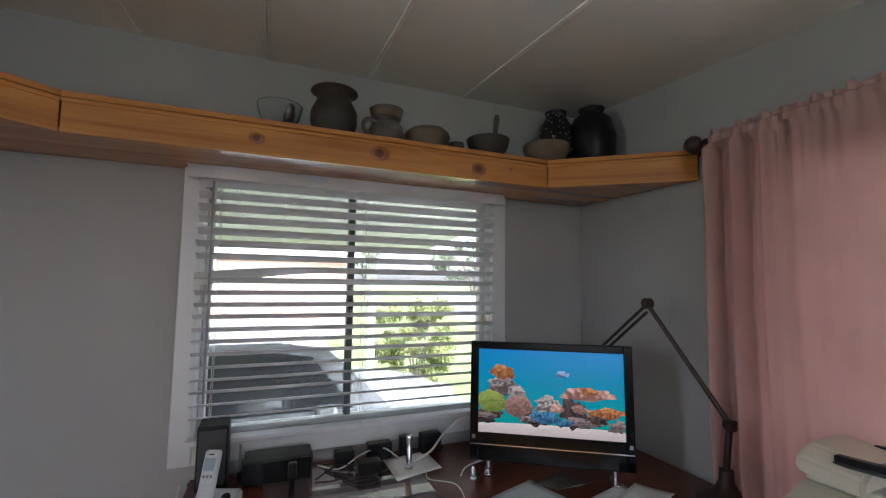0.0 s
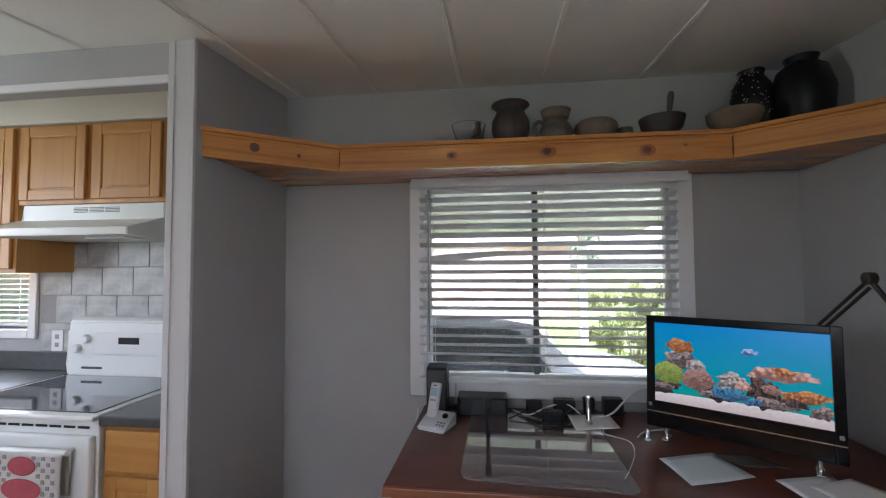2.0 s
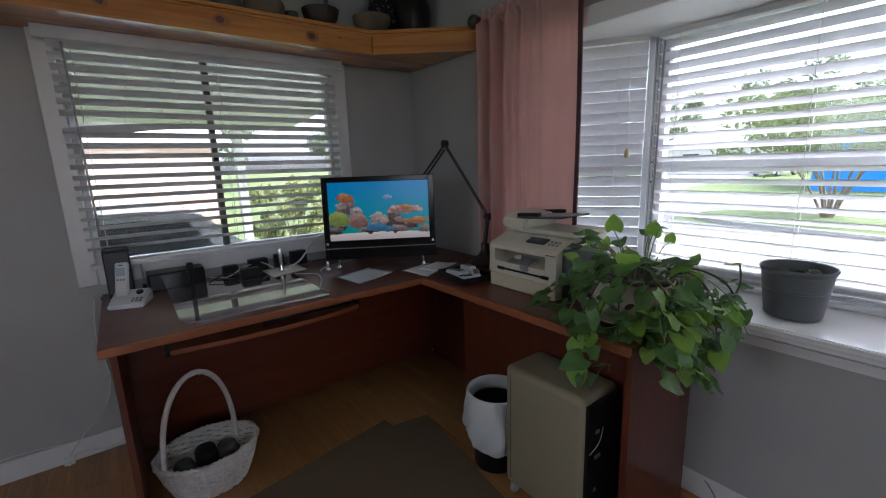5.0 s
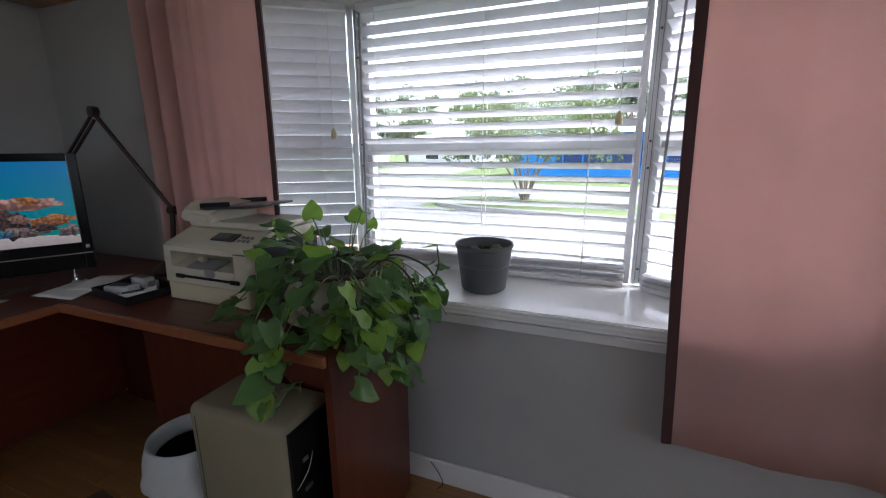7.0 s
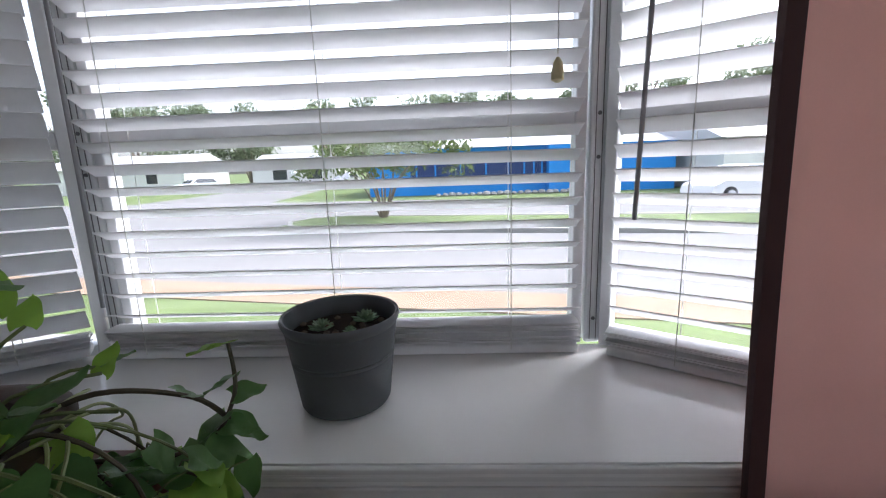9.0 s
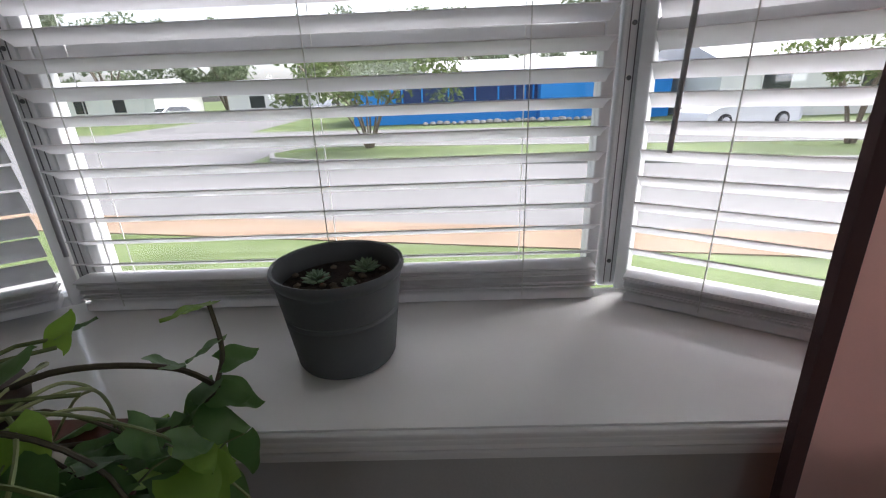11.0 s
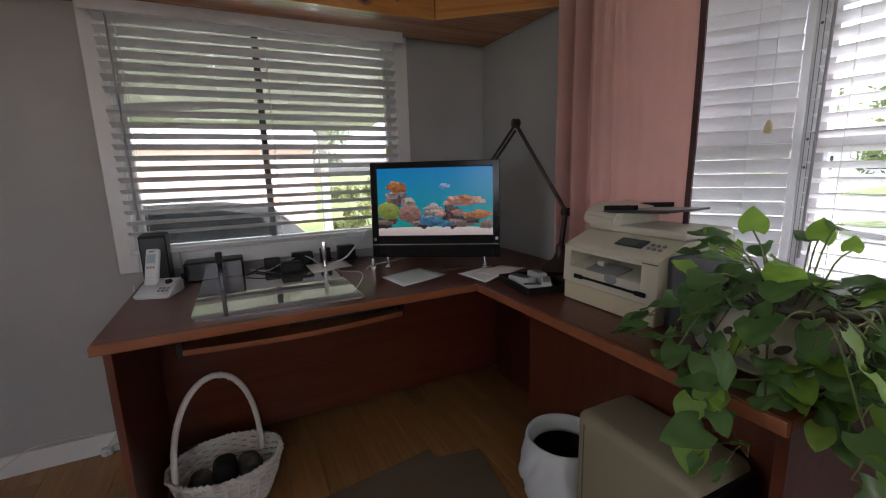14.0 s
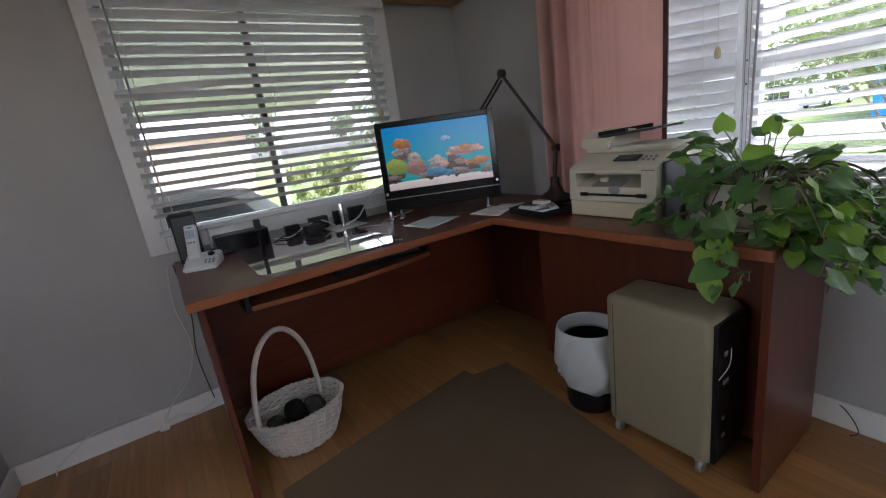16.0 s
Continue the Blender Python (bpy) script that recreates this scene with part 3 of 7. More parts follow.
# ---- curtains ----
def curtain(nm, y0, y1, z0, z1, x, folds, seedn, hem_at, label):
    """A gathered curtain panel hanging in the plane x from y0 to y1."""
    rnd = random.Random(seedn)
    th = thing(nm, (x, (y0 + y1) / 2, z0), label, "curtain")
    ph = [rnd.uniform(0, 6.28) for _ in range(4)]
    cols = 170
    zr = (1.955 - z0) / (z1 - z0)
    heights = [zr * 0.975 * (q / 20) ** 0.85 for q in range(21)] + [zr - 0.010, zr - 0.004, zr + 0.003, zr + 0.008, (zr + 0.008 + 1) / 2, 1.0]

    def at(u, v, off=0.0):
        # v: 0 below, 1 at the top of the ruffle over the rod
        g0 = u if hem_at == 0 else 1 - u
        swell = (0.12 if hem_at == 0 else 0.34) + 1.25 * g0 ** 2.0 * (0.6 + 0.45 * math.sin(5.1 * u + ph[3]))
        drift = 0.35 * math.sin(3.1 * v + ph[2]) + 0.9 * math.sin(7 * u + ph[1])
        broad = math.sin(6.283 * folds * 0.55 * g0 ** 1.7 + ph[0] + drift)
        fine_ = math.sin(6.283 * folds * 1.6 * g0 + ph[2] + 0.6 * math.sin(11 * u))
        w = (0.011 + 0.004 * v) * swell * broad + 0.0085 * swell * fine_ * (0.25 + 0.75 * v * v)
        if v > zr * 0.976:
            ruffle = math.sin(6.283 * folds * 2.1 * u + ph[3] + 1.3 * math.sin(17 * u))
            if v > zr + 0.006:
                w = 0.007 * ruffle + 0.003 * math.sin(61 * u)
            else:
                w = -0.0135 + 0.0035 * ruffle
        yy = y0 + (y1 - y0) * u + (0.055 * v * u if hem_at else 0) + 0.004 * math.sin(7 * v + 5 * u)
        lift = 0.006 * math.sin(6.283 * folds * 1.5 * u + ph[1]) + 0.004 * math.sin(47 * u) if v > 0.995 else 0
        hem_dip = 0.012 * math.sin(3.14 * u) * (1 - v) ** 3
        if v < zr * 0.976:
            w = min(w * (2.4 - 0.6 * v if hem_at == 0 else 1.9), 0.024)
        return Vector((x + w + off, yy, z0 + (z1 - z0) * v + lift - hem_dip))
    bm = bmesh.new()
    rows = len(heights) - 1
    grid = [[bm.verts.new(at(i / cols, v)) for i in range(cols + 1)] for v in heights]
    for j in range(rows):
        for i in range(cols):
            bm.faces.new((grid[j][i], grid[j][i + 1], grid[j + 1][i + 1], grid[j + 1][i]))
    panel = part("panel", bm, M["pink"], th, "", True)
    sol = panel.modifiers.new("thick", "SOLIDIFY")
    sol.thickness = 0.0012
    bm = bmesh.new()
    u0, u1 = (0.0, 0.022) if hem_at == 0 else (0.976, 1.0)
    pts = []
    for v in heights:
        pts.append([bm.verts.new(at(u, v, -0.003 - 0.003 * k)) for k, u in enumerate((u0, (u0 + u1) / 2, u1))] + [bm.verts.new(at(u, v, 0.004)) for u in (u1, u0)])
    for p, q in zip(pts, pts[1:]):
        for i in range(5):
            k = (i + 1) % 5
            bm.faces.new((p[i], p[k], q[k], q[i]))
    part("side_hem", bm, M["hem"], th, "dark maroon side hem", True)
    return th


curtain("curtain", 1.365, 1.93, 0.42, 1.985, 2.60, 8.5, 3, 0, "dusty pink curtain panel gathered on a rod beside the bay")
curtain("curtain", -1.0, 0.08, 0.42, 1.985, 2.60, 5.5, 5, 1, "dusty pink curtain panel hanging flat beside the bay")
cr = thing("curtain_rod", (2.60, 0.5, 1.955), "dark bronze curtain rod with ball finials", "curtain rod")
part("rod", rod((2.60, -1.05, 1.955), (2.60, 1.965, 1.955), 0.009), M["bronze"], cr, "", True)
for y in (1.99, -1.07):
    part("finial", lathe([(0.0, -0.036), (0.016, -0.03), (0.03, -0.014), (0.034, 0.002), (0.026, 0.02), (0.012, 0.03), (0.0, 0.034)], 18, m=Matrix.Translation((2.60, y, 1.955)) @ Matrix.Rotation(radians(90), 4, "X")), M["bronze"], cr, "", True)
for y in (1.945, -1.03):
    part("bracket", box((2.595, y - 0.008, 1.945), (2.679, y + 0.008, 1.965), 0.003), M["bronze"], cr)

# ---- shelf round the top of the nook ----
sh = thing("wall_shelf", (1.4, 2.45, 1.84), "varnished knotty pine display shelf with angled corners above the window", "shelf")
front = [(0.205, 2.040), (0.636, 2.368), (2.235, 2.368), (2.66, 2.02)]
top_poly = [(0.222, 2.698), (0.222, 2.052)] + front[1:3] + [(2.662, 2.02), (2.678, 2.02), (2.678, 2.698)]
part("shelf_board", prism([(x, y) for x, y in top_poly], 1.934, 1.952), M["pine_x"], sh)
part("soffit_board", prism([(0.223, 2.697), (0.223, 2.070), (0.64, 2.386), (2.23, 2.386), (2.657, 2.045), (2.677, 2.045), (2.677, 2.672), (2.2, 2.672), (0.9, 2.672), (0.89, 2.697)], 1.846, 1.858), M["pine_x"], sh)
for i, nm in enumerate(("fascia", "fascia", "fascia")):
    a, b = Vector(front[i]), Vector(front[i + 1])
    d = (b - a).normalized()
    L = (b - a).length
    F = Matrix.Translation((*a, 0)) @ Matrix.Rotation(math.atan2(d.y, d.x), 4, "Z")
    part("fascia", box((0.001, 0, 1.838), (L - 0.001, 0.018, 1.931), 0.002), M["pine_x"], sh, "", False, F)
    part("lip_moulding", box((0.0, -0.010, 1.936), (L, 0.012, 1.9535), 0.003), M["pine_x"], sh, "", False, F)
    part("lip_moulding", box((0.001, -0.004, 1.923), (L - 0.001, 0.002, 1.935), 0.002), M["pine_x"], sh, "", False, F)
for x, z, r in ((1.129, 1.890, 0.015), (1.524, 1.892, 0.022), (1.915, 1.882, 0.020), (2.06, 1.897, 0.006)):
    bm = lathe([(0.0, -0.0025), (r * 0.5, -0.0022), (r, 0.001)], 16, m=Matrix.Translation((x, 2.3675, z)) @ Matrix.Rotation(radians(-90), 4, "X") @ Matrix.Scale(1.15, 4, (1, 0, 0)))
    part("knot", bm, M["knot"], sh, "dark pine knot", True)
    part("knot_halo", lathe([(0.0, -0.0012), (r * 1.0, -0.0010), (r * 1.25, 0.001)], 20, m=Matrix.Translation((x + 0.15 * r, 2.3675, z)) @ Matrix.Rotation(radians(-90), 4, "X") @ Matrix.Scale(1.35, 4, (1, 0, 0))), M["halo"], sh, "reddish wood round a knot", True)
a, d = Vector((0.205, 2.040)), (Vector((0.636, 2.368)) - Vector((0.205, 2.040))).normalized()
for s, z, r in ((0.20, 1.898, 0.022), (0.37, 1.885, 0.010)):
    p = a + d * s
    bm = lathe([(0.0, -0.0025), (r * 0.5, -0.0022), (r, 0.001)], 14, m=Matrix.Translation((p.x, p.y, z)) @ Matrix.Rotation(math.atan2(d.y, d.x), 4, "Z") @ Matrix.Rotation(radians(-90), 4, "X"))
    part("knot", bm, M["knot"], sh, "dark pine knot", True)

# ---- desk ----
TOP = 0.75
dk = thing("corner_desk", (1.6, 2.2, 0), "cherry laminate L-shaped corner desk with keyboard tray", "desk")
part("desktop", box((0.96, 1.90, TOP - 0.028), (2.66, 2.665, TOP), 0.003), M["cherry"], dk)
part("front_edge", box((0.96, 1.886, TOP - 0.029), (2.152, 1.8995, TOP + 0.0005), 0.003), M["edge"], dk, "lighter cherry edge band")
part("desktop_return", box((2.165, 0.86, TOP - 0.028), (2.66, 1.899, TOP), 0.003), M["cherry_y"], dk)
part("return_edge", box((2.151, 0.86, TOP - 0.029), (2.1645, 1.899, TOP + 0.0005), 0.003), M["edge"], dk, "lighter cherry edge band")
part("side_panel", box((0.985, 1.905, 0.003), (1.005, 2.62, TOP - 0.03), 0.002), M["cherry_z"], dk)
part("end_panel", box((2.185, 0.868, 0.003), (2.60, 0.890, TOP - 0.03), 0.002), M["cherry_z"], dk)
part("modesty_panel", box((1.006, 2.50, 0.04), (2.64, 2.518, TOP - 0.03), 0.002), M["cherry"], dk)
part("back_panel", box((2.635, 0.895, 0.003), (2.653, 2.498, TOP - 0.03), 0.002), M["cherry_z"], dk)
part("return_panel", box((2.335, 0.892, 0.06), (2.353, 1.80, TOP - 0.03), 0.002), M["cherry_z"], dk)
bm = bmesh.new()
n = 24
for zz in (0.622, 0.64):
    for i in range(n + 1):
        x = 1.15 + 0.75 * i / n
        yf = 2.04 - 0.035 * math.sin(math.pi * i / n)
        bm.verts.new((x, yf, zz))
        bm.verts.new((x, 2.36, zz))
bm.verts.ensure_lookup_table()
v, o = bm.verts, 2 * (n + 1)
for i in range(n):
    a, b = 2 * i, 2 * i + 2
    bm.faces.new((v[a], v[a + 1], v[b + 1], v[b]))
    bm.faces.new((v[o + a], v[o + b], v[o + b + 1], v[o + a + 1]))
    bm.faces.new((v[a], v[b], v[o + b], v[o + a]))
    bm.faces.new((v[a + 1], v[o + a + 1], v[o + b + 1], v[b + 1]))
bm.faces.new((v[0], v[o], v[o + 1], v[1]))
bm.faces.new((v[2 * n], v[2 * n + 1], v[o + 2 * n + 1], v[o + 2 * n]))
part("keyboard_tray", bm, M["edge"], dk, "bow-fronted cherry keyboard tray")
for x in (1.14, 1.905):
    part("tray_runner", box((x - 0.008, 2.06, 0.61), (x + 0.008, 2.40, 0.721)), M["black"], dk)
kb = thing("keyboard", (1.72, 2.14, 0.64), "black computer keyboard on the pull-out tray", "keyboard")
part("case", box((1.48, 2.08, 0.6405), (1.88, 2.21, 0.657), 0.004), M["black"], kb)
key = None
for r in range(5):
    for c in range(18):
        m = Matrix.Translation((1.497 + c * 0.0215, 2.095 + r * 0.0235, 0.657))
        if key is None:
            key = part("key", box((-0.0085, -0.0095, 0), (0.0085, 0.0095, 0.005), 0.0015, seg=1), M["darkgrey"], kb, "", False, m)
        else:
            piece("key", key.data, m, kb)

# glass mat on the desk
gl = bmesh.new()
poly = []
cxs = ((1.70, 1.955, 0.03), (1.70, 2.60, 0.02), (1.215, 2.60, 0.02), (1.235, 2.005, 0.045))
for (cx, cy, r), a0 in zip(cxs, (-90, 0, 90, 180)):
    for k in range(7):
        t = radians(a0 + 15 * k)
        poly.append((cx + r * math.cos(t), cy + r * math.sin(t)))
tagged(part("glass_mat", prism(poly, TOP + 0.0006, TOP + 0.006, gl), M["tableglass"]), "glossy smoked glass desk mat with rounded corners", "desk mat")

# ---- monitor ----
C, U = Vector((2.1365, 2.226, 0)), Vector((0.848, -0.529, 0)).normalized()
MF = Matrix.Translation(C) @ Matrix.Rotation(math.atan2(U.y, U.x), 4, "Z") @ Matrix.Translation((0, 0, TOP + 0.06)) @ Matrix.Rotation(radians(-4), 4, "X") @ Matrix.Translation((0, 0, -TOP - 0.06))
mo = thing("computer_monitor", (2.1365, 2.226, TOP), "black all-in-one computer showing a coral reef picture", "computer")
W2 = 0.287
for nm, lo, hi in (("bezel_side", (-W2, -0.006, 0.80), (-W2 + 0.03, 0.03, 1.224)), ("bezel_side", (W2 - 0.03, -0.006, 0.80), (W2, 0.03, 1.224)),
                   ("bezel_top", (-W2 + 0.03, -0.006, 1.196), (W2 - 0.03, 0.03, 1.224)), ("bezel_bottom", (-W2 + 0.03, -0.006, 0.80), (W2 - 0.03, 0.03, 0.898))):
    part(nm, box(lo, hi, 0.003), M["gloss"], mo, "", False, MF)
part("back_case", box((-W2 + 0.004, 0.0305, 0.805), (W2 - 0.004, 0.075, 1.22), 0.02), M["black"], mo, "", False, MF)
part("trim_line", box((-W2 + 0.002, -0.0085, 0.856), (W2 - 0.002, -0.0062, 0.860)), M["chrome"], mo, "thin chrome line", False, MF)
for x in (-W2 + 0.014, W2 - 0.014):
    part("badge", box((x - 0.006, -0.0075, 0.876), (x + 0.006, -0.0062, 0.889), 0.001), M["steelgrey"], mo, "", False, MF)
for x in (-0.22, 0.22):
    part("foot", box((x - 0.012, -0.02, TOP + 0.0005), (x + 0.012, 0.05, TOP + 0.012), 0.003), M["chrome"], mo, "", False, Matrix.Translation(C) @ Matrix.Rotation(math.atan2(U.y, U.x), 4, "Z"))
    part("foot_post", rod((x, 0.012, TOP + 0.01), (x, 0.014, 0.803), 0.008), M["chrome"], mo, "", True, Matrix.Translation(C) @ Matrix.Rotation(math.atan2(U.y, U.x), 4, "Z"))
SX, SZ0, SZ1 = W2 - 0.03, 0.898, 1.196
water = glow("reef picture water", (0.0, 0.23, 0.42), 0.12)
nt = water.node_tree
co = nt.nodes.new("ShaderNodeTexCoord")
sep = nt.nodes.new("ShaderNodeSeparateXYZ")
nt.links.new(co.outputs["Generated"], sep.inputs[0])
ramp = nt.nodes.new("ShaderNodeValToRGB")
ramp.color_ramp.elements[0].color = (0.006, 0.20, 0.12, 1)
ramp.color_ramp.elements[1].color = (0.0, 0.135, 0.33, 1)
nt.links.new(sep.outputs["Z"], ramp.inputs[0])
nt.links.new(ramp.outputs[0], nt.nodes["Principled BSDF"].inputs["Emission Color"])
scr = part("screen", box((-SX, 0.0, SZ0), (SX, 0.004, SZ1)), water, mo, "glowing screen with a blue reef picture", False, MF)


def blob(cx, cz, rx, rz, seedn, wob=0.2, n=48):
    """A flat, lumpy patch of the picture on the screen, given in shares of the screen."""
    rnd = random.Random(seedn)
    ph = [rnd.uniform(0, 6.28) for _ in range(4)]
    bm = bmesh.new()
    vs = []
    for i in range(n):
        t = 6.2832 * i / n
        k = 1 + wob * (0.5 * math.sin(2 * t + ph[0]) + 0.5 * math.sin(5 * t + ph[1]) + 0.35 * abs(math.sin(4.5 * t + ph[2])) + 0.3 * math.sin(11 * t + ph[3]))
        x = -SX + 2 * SX * (cx + rx * k * math.cos(t))
        z = SZ0 + (SZ1 - SZ0) * (cz + rz * k * math.sin(t))
        vs.append(bm.verts.new((max(-SX, min(SX, x)), 0, max(SZ0, min(SZ1, z)))))
    bm.faces.new(vs)
    return bm


def pic(name, light, dark, cell=170, s=0.105):
    """Printed coral: rounded cells, bright at their middle and dark in the gaps."""
    m = glow(name, light, s)
    nt = m.node_tree
    co = nt.nodes.new("ShaderNodeTexCoord")
    vo = nt.nodes.new("ShaderNodeTexVoronoi")
    vo.inputs["Scale"].default_value = cell
    nt.links.new(co.outputs["Object"], vo.inputs["Vector"])
    nz = nt.nodes.new("ShaderNodeTexNoise")
    nz.inputs["Scale"].default_value = cell * 0.35
    nz.inputs["Detail"].default_value = 5
    nt.links.new(co.outputs["Object"], nz.inputs["Vector"])
    sp_ = nt.nodes.new("ShaderNodeSeparateXYZ")
    nt.links.new(co.outputs["Generated"], sp_.inputs[0])
    mix_ = nt.nodes.new("ShaderNodeMath")
    mix_.operation = "MULTIPLY_ADD"
    nt.links.new(sp_.outputs["Z"], mix_.inputs[0])
    mix_.inputs[1].default_value = -0.45
    nt.links.new(vo.outputs["Distance"], mix_.inputs[2])
    tot = nt.nodes.new("ShaderNodeMath")
    tot.operation = "MULTIPLY_ADD"
    nt.links.new(nz.outputs[0], tot.inputs[0])
    tot.inputs[1].default_value = 0.5
    nt.links.new(mix_.outputs[0], tot.inputs[2])
    rp = nt.nodes.new("ShaderNodeValToRGB")
    rp.color_ramp.elements[0].position, rp.color_ramp.elements[1].position = 0.12, 0.72
    rp.color_ramp.elements[0].color, rp.color_ramp.elements[1].color = (*light, 1), (*dark, 1)
    nt.links.new(tot.outputs[0], rp.inputs[0])
    nt.links.new(rp.outputs[0], nt.nodes["Principled BSDF"].inputs["Emission Color"])
    return m


P_sand = pic("picture sand", (0.62, 0.55, 0.50), (0.36, 0.29, 0.27), 300)
P_rock = pic("picture rock", (0.34, 0.25, 0.22), (0.018, 0.014, 0.016), 150)
P_orange = pic("picture orange coral", (0.58, 0.25, 0.075), (0.10, 0.025, 0.012), 110)
P_pink = pic("picture pink coral", (0.60, 0.36, 0.27), (0.13, 0.05, 0.04), 60)
P_brain = pic("picture brown brain coral", (0.40, 0.23, 0.18), (0.07, 0.03, 0.025), 210)
P_green = pic("picture green coral", (0.36, 0.42, 0.09), (0.05, 0.08, 0.012), 230)
P_blue = pic("picture blue coral", (0.08, 0.26, 0.42), (0.008, 0.02, 0.05), 190)
P_pale = pic("picture pale coral", (0.50, 0.42, 0.37), (0.05, 0.045, 0.045), 110)
P_shade = pic("picture shadow", (0.12, 0.07, 0.06), (0.006, 0.005, 0.006), 150)
P_fish = pic("picture fish", (0.45, 0.55, 0.7), (0.01, 0.03, 0.12), 90)
layers = [(0.5, 0.02, 0.8, 0.11, P_sand, 0.03), (0.05, 0.20, 0.10, 0.09, P_shade, 0.3), (0.16, 0.55, 0.085, 0.12, P_rock, 0.3), (0.66, 0.28, 0.085, 0.15, P_shade, 0.3),
          (0.40, 0.20, 0.10, 0.08, P_shade, 0.3), (0.17, 0.72, 0.085, 0.085, P_orange, 0.2), (0.13, 0.60, 0.05, 0.05, P_pale, 0.3), (0.21, 0.60, 0.045, 0.05, P_rock, 0.3),
          (0.27, 0.50, 0.062, 0.065, P_pale, 0.15), (0.28, 0.33, 0.092, 0.135, P_brain, 0.1), (0.09, 0.37, 0.10, 0.13, P_green, 0.1), (0.06, 0.20, 0.06, 0.04, P_rock, 0.3),
          (0.49, 0.37, 0.08, 0.09, P_pale, 0.25), (0.44, 0.32, 0.04, 0.05, P_pale, 0.2), (0.55, 0.33, 0.04, 0.05, P_pink, 0.2), (0.46, 0.21, 0.095, 0.075, P_blue, 0.3),
          (0.33, 0.18, 0.045, 0.035, P_rock, 0.3), (0.72, 0.18, 0.10, 0.06, P_rock, 0.3), (0.70, 0.33, 0.05, 0.05, P_brain, 0.2), (0.76, 0.50, 0.165, 0.065, P_pink, 0.22),
          (0.75, 0.545, 0.075, 0.045, P_orange, 0.2), (0.66, 0.53, 0.05, 0.05, P_pink, 0.2), (0.87, 0.30, 0.12, 0.06, P_orange, 0.25), (0.82, 0.22, 0.07, 0.04, P_shade, 0.3),
          (0.95, 0.16, 0.06, 0.06, P_rock, 0.3), (0.60, 0.16, 0.05, 0.04, P_blue, 0.3), (0.58, 0.73, 0.034, 0.038, P_fish, 0.2), (0.625, 0.725, 0.012, 0.024, P_fish, 0.2)]
for i, (cx, cz, rx, rz, m_, wb_) in enumerate(layers):
    part("picture_patch", blob(cx, cz, rx, rz, 30 + i, wb_), m_, scr, "", False, MF @ Matrix.Translation((0, -0.0006 - 0.00005 * i, 0)))

# ---- printer ----
pr = thing("printer", (2.48, 1.42, TOP), "beige multifunction laser printer with document feeder on the desk", "printer")
PY0, PY1, PX0, PX1 = 1.247, 1.598, 2.318, 2.64
part("paper_tray", box((PX0 + 0.004, PY0 + 0.004, TOP + 0.002), (PX1, PY1, TOP + 0.062), 0.005), M["beige2"], pr, "yellowed beige paper tray")
bm = bmesh.new()
shell = [(0.0, 0.064), (PX1 - PX0, 0.064), (PX1 - PX0, 0.225), (0.11, 0.225), (0.02, 0.190), (0.006, 0.180), (0.004, 0.166)]
recess = shell + [(0.12, 0.164), (0.12, 0.142), (0.0, 0.116)]
for ya, yb, outline in ((PY0, PY0 + 0.052, shell), (PY0 + 0.052, PY1 - 0.03, recess), (PY1 - 0.03, PY1, shell)):
    near = [bm.verts.new((PX0 + x, ya, TOP + z)) for x, z in outline]
    far = [bm.verts.new((PX0 + x, yb, TOP + z)) for x, z in outline]
    bm.faces.new(near)
    bm.faces.new(far[::-1])
    for q in range(len(outline)):
        w_ = (q + 1) % len(outline)
        bm.faces.new((near[q], far[q], far[w_], near[w_]))
bmesh.ops.recalc_face_normals(bm, faces=bm.faces)
part("body", bm, M["beige"], pr)
part("body_edge", tube(smooth_path([(PX0 + 0.007, PY0 + 0.002, TOP + 0.181), (PX0 + 0.007, PY1 - 0.002, TOP + 0.181)], 2), 0.004, 8), M["beige"], pr, "", True)
part("seam", box((PX0 - 0.0008, PY0 + 0.004, TOP + 0.1735), (PX0 + 0.006, PY0 + 0.05, TOP + 0.1750)), M["darkgrey"], pr, "fine dark seam")
part("side_cover", box((PX0 + 0.035, PY0 - 0.012, TOP + 0.006), (PX1 - 0.005, PY0 - 0.0015, TOP + 0.196), 0.009, seg=3), M["darkgrey"], pr, "dark grey side cover")
GM = Matrix.Translation((PX0 + 0.03, 0, TOP + 0.124)) @ Matrix.Rotation(radians(-14), 4, "Y")
part("output_guide", box((-0.036, PY0 + 0.125, 0.0), (0.03, PY1 - 0.105, 0.006), 0.002), M["midgrey"], pr, "grey fold-out paper guide", False, GM)
part("guide_wheel", lathe([(0.0, -0.012), (0.009, -0.012), (0.010, 0.0), (0.009, 0.012), (0.0, 0.012)], 14, m=Matrix.Translation((PX0 + 0.028, PY1 - 0.14, TOP + 0.140)) @ Matrix.Rotation(radians(90), 4, "X")), M["beige"], pr, "", True)
part("manual_slot", box((PX0 - 0.006, PY0 + 0.03, TOP + 0.084), (PX0 - 0.0005, PY1 - 0.06, TOP + 0.092), 0.002), M["black"], pr)
for y in (PY0 + 0.045, PY1 - 0.075):
    part("slot_tab", box((PX0 - 0.011, y - 0.018, TOP + 0.082), (PX0 - 0.004, y + 0.018, TOP + 0.096), 0.003), M["black"], pr)
part("badge", lathe([(0.0, 0.003), (0.012, 0.002), (0.015, 0)], 20, m=Matrix.Translation((PX0 - 0.001, 1.40, TOP + 0.106)) @ Matrix.Rotation(radians(-90), 4, "Y") @ Matrix.Scale(1.6, 4, (0, 1, 0))), M["midgrey"], pr, "grey oval badge", True)
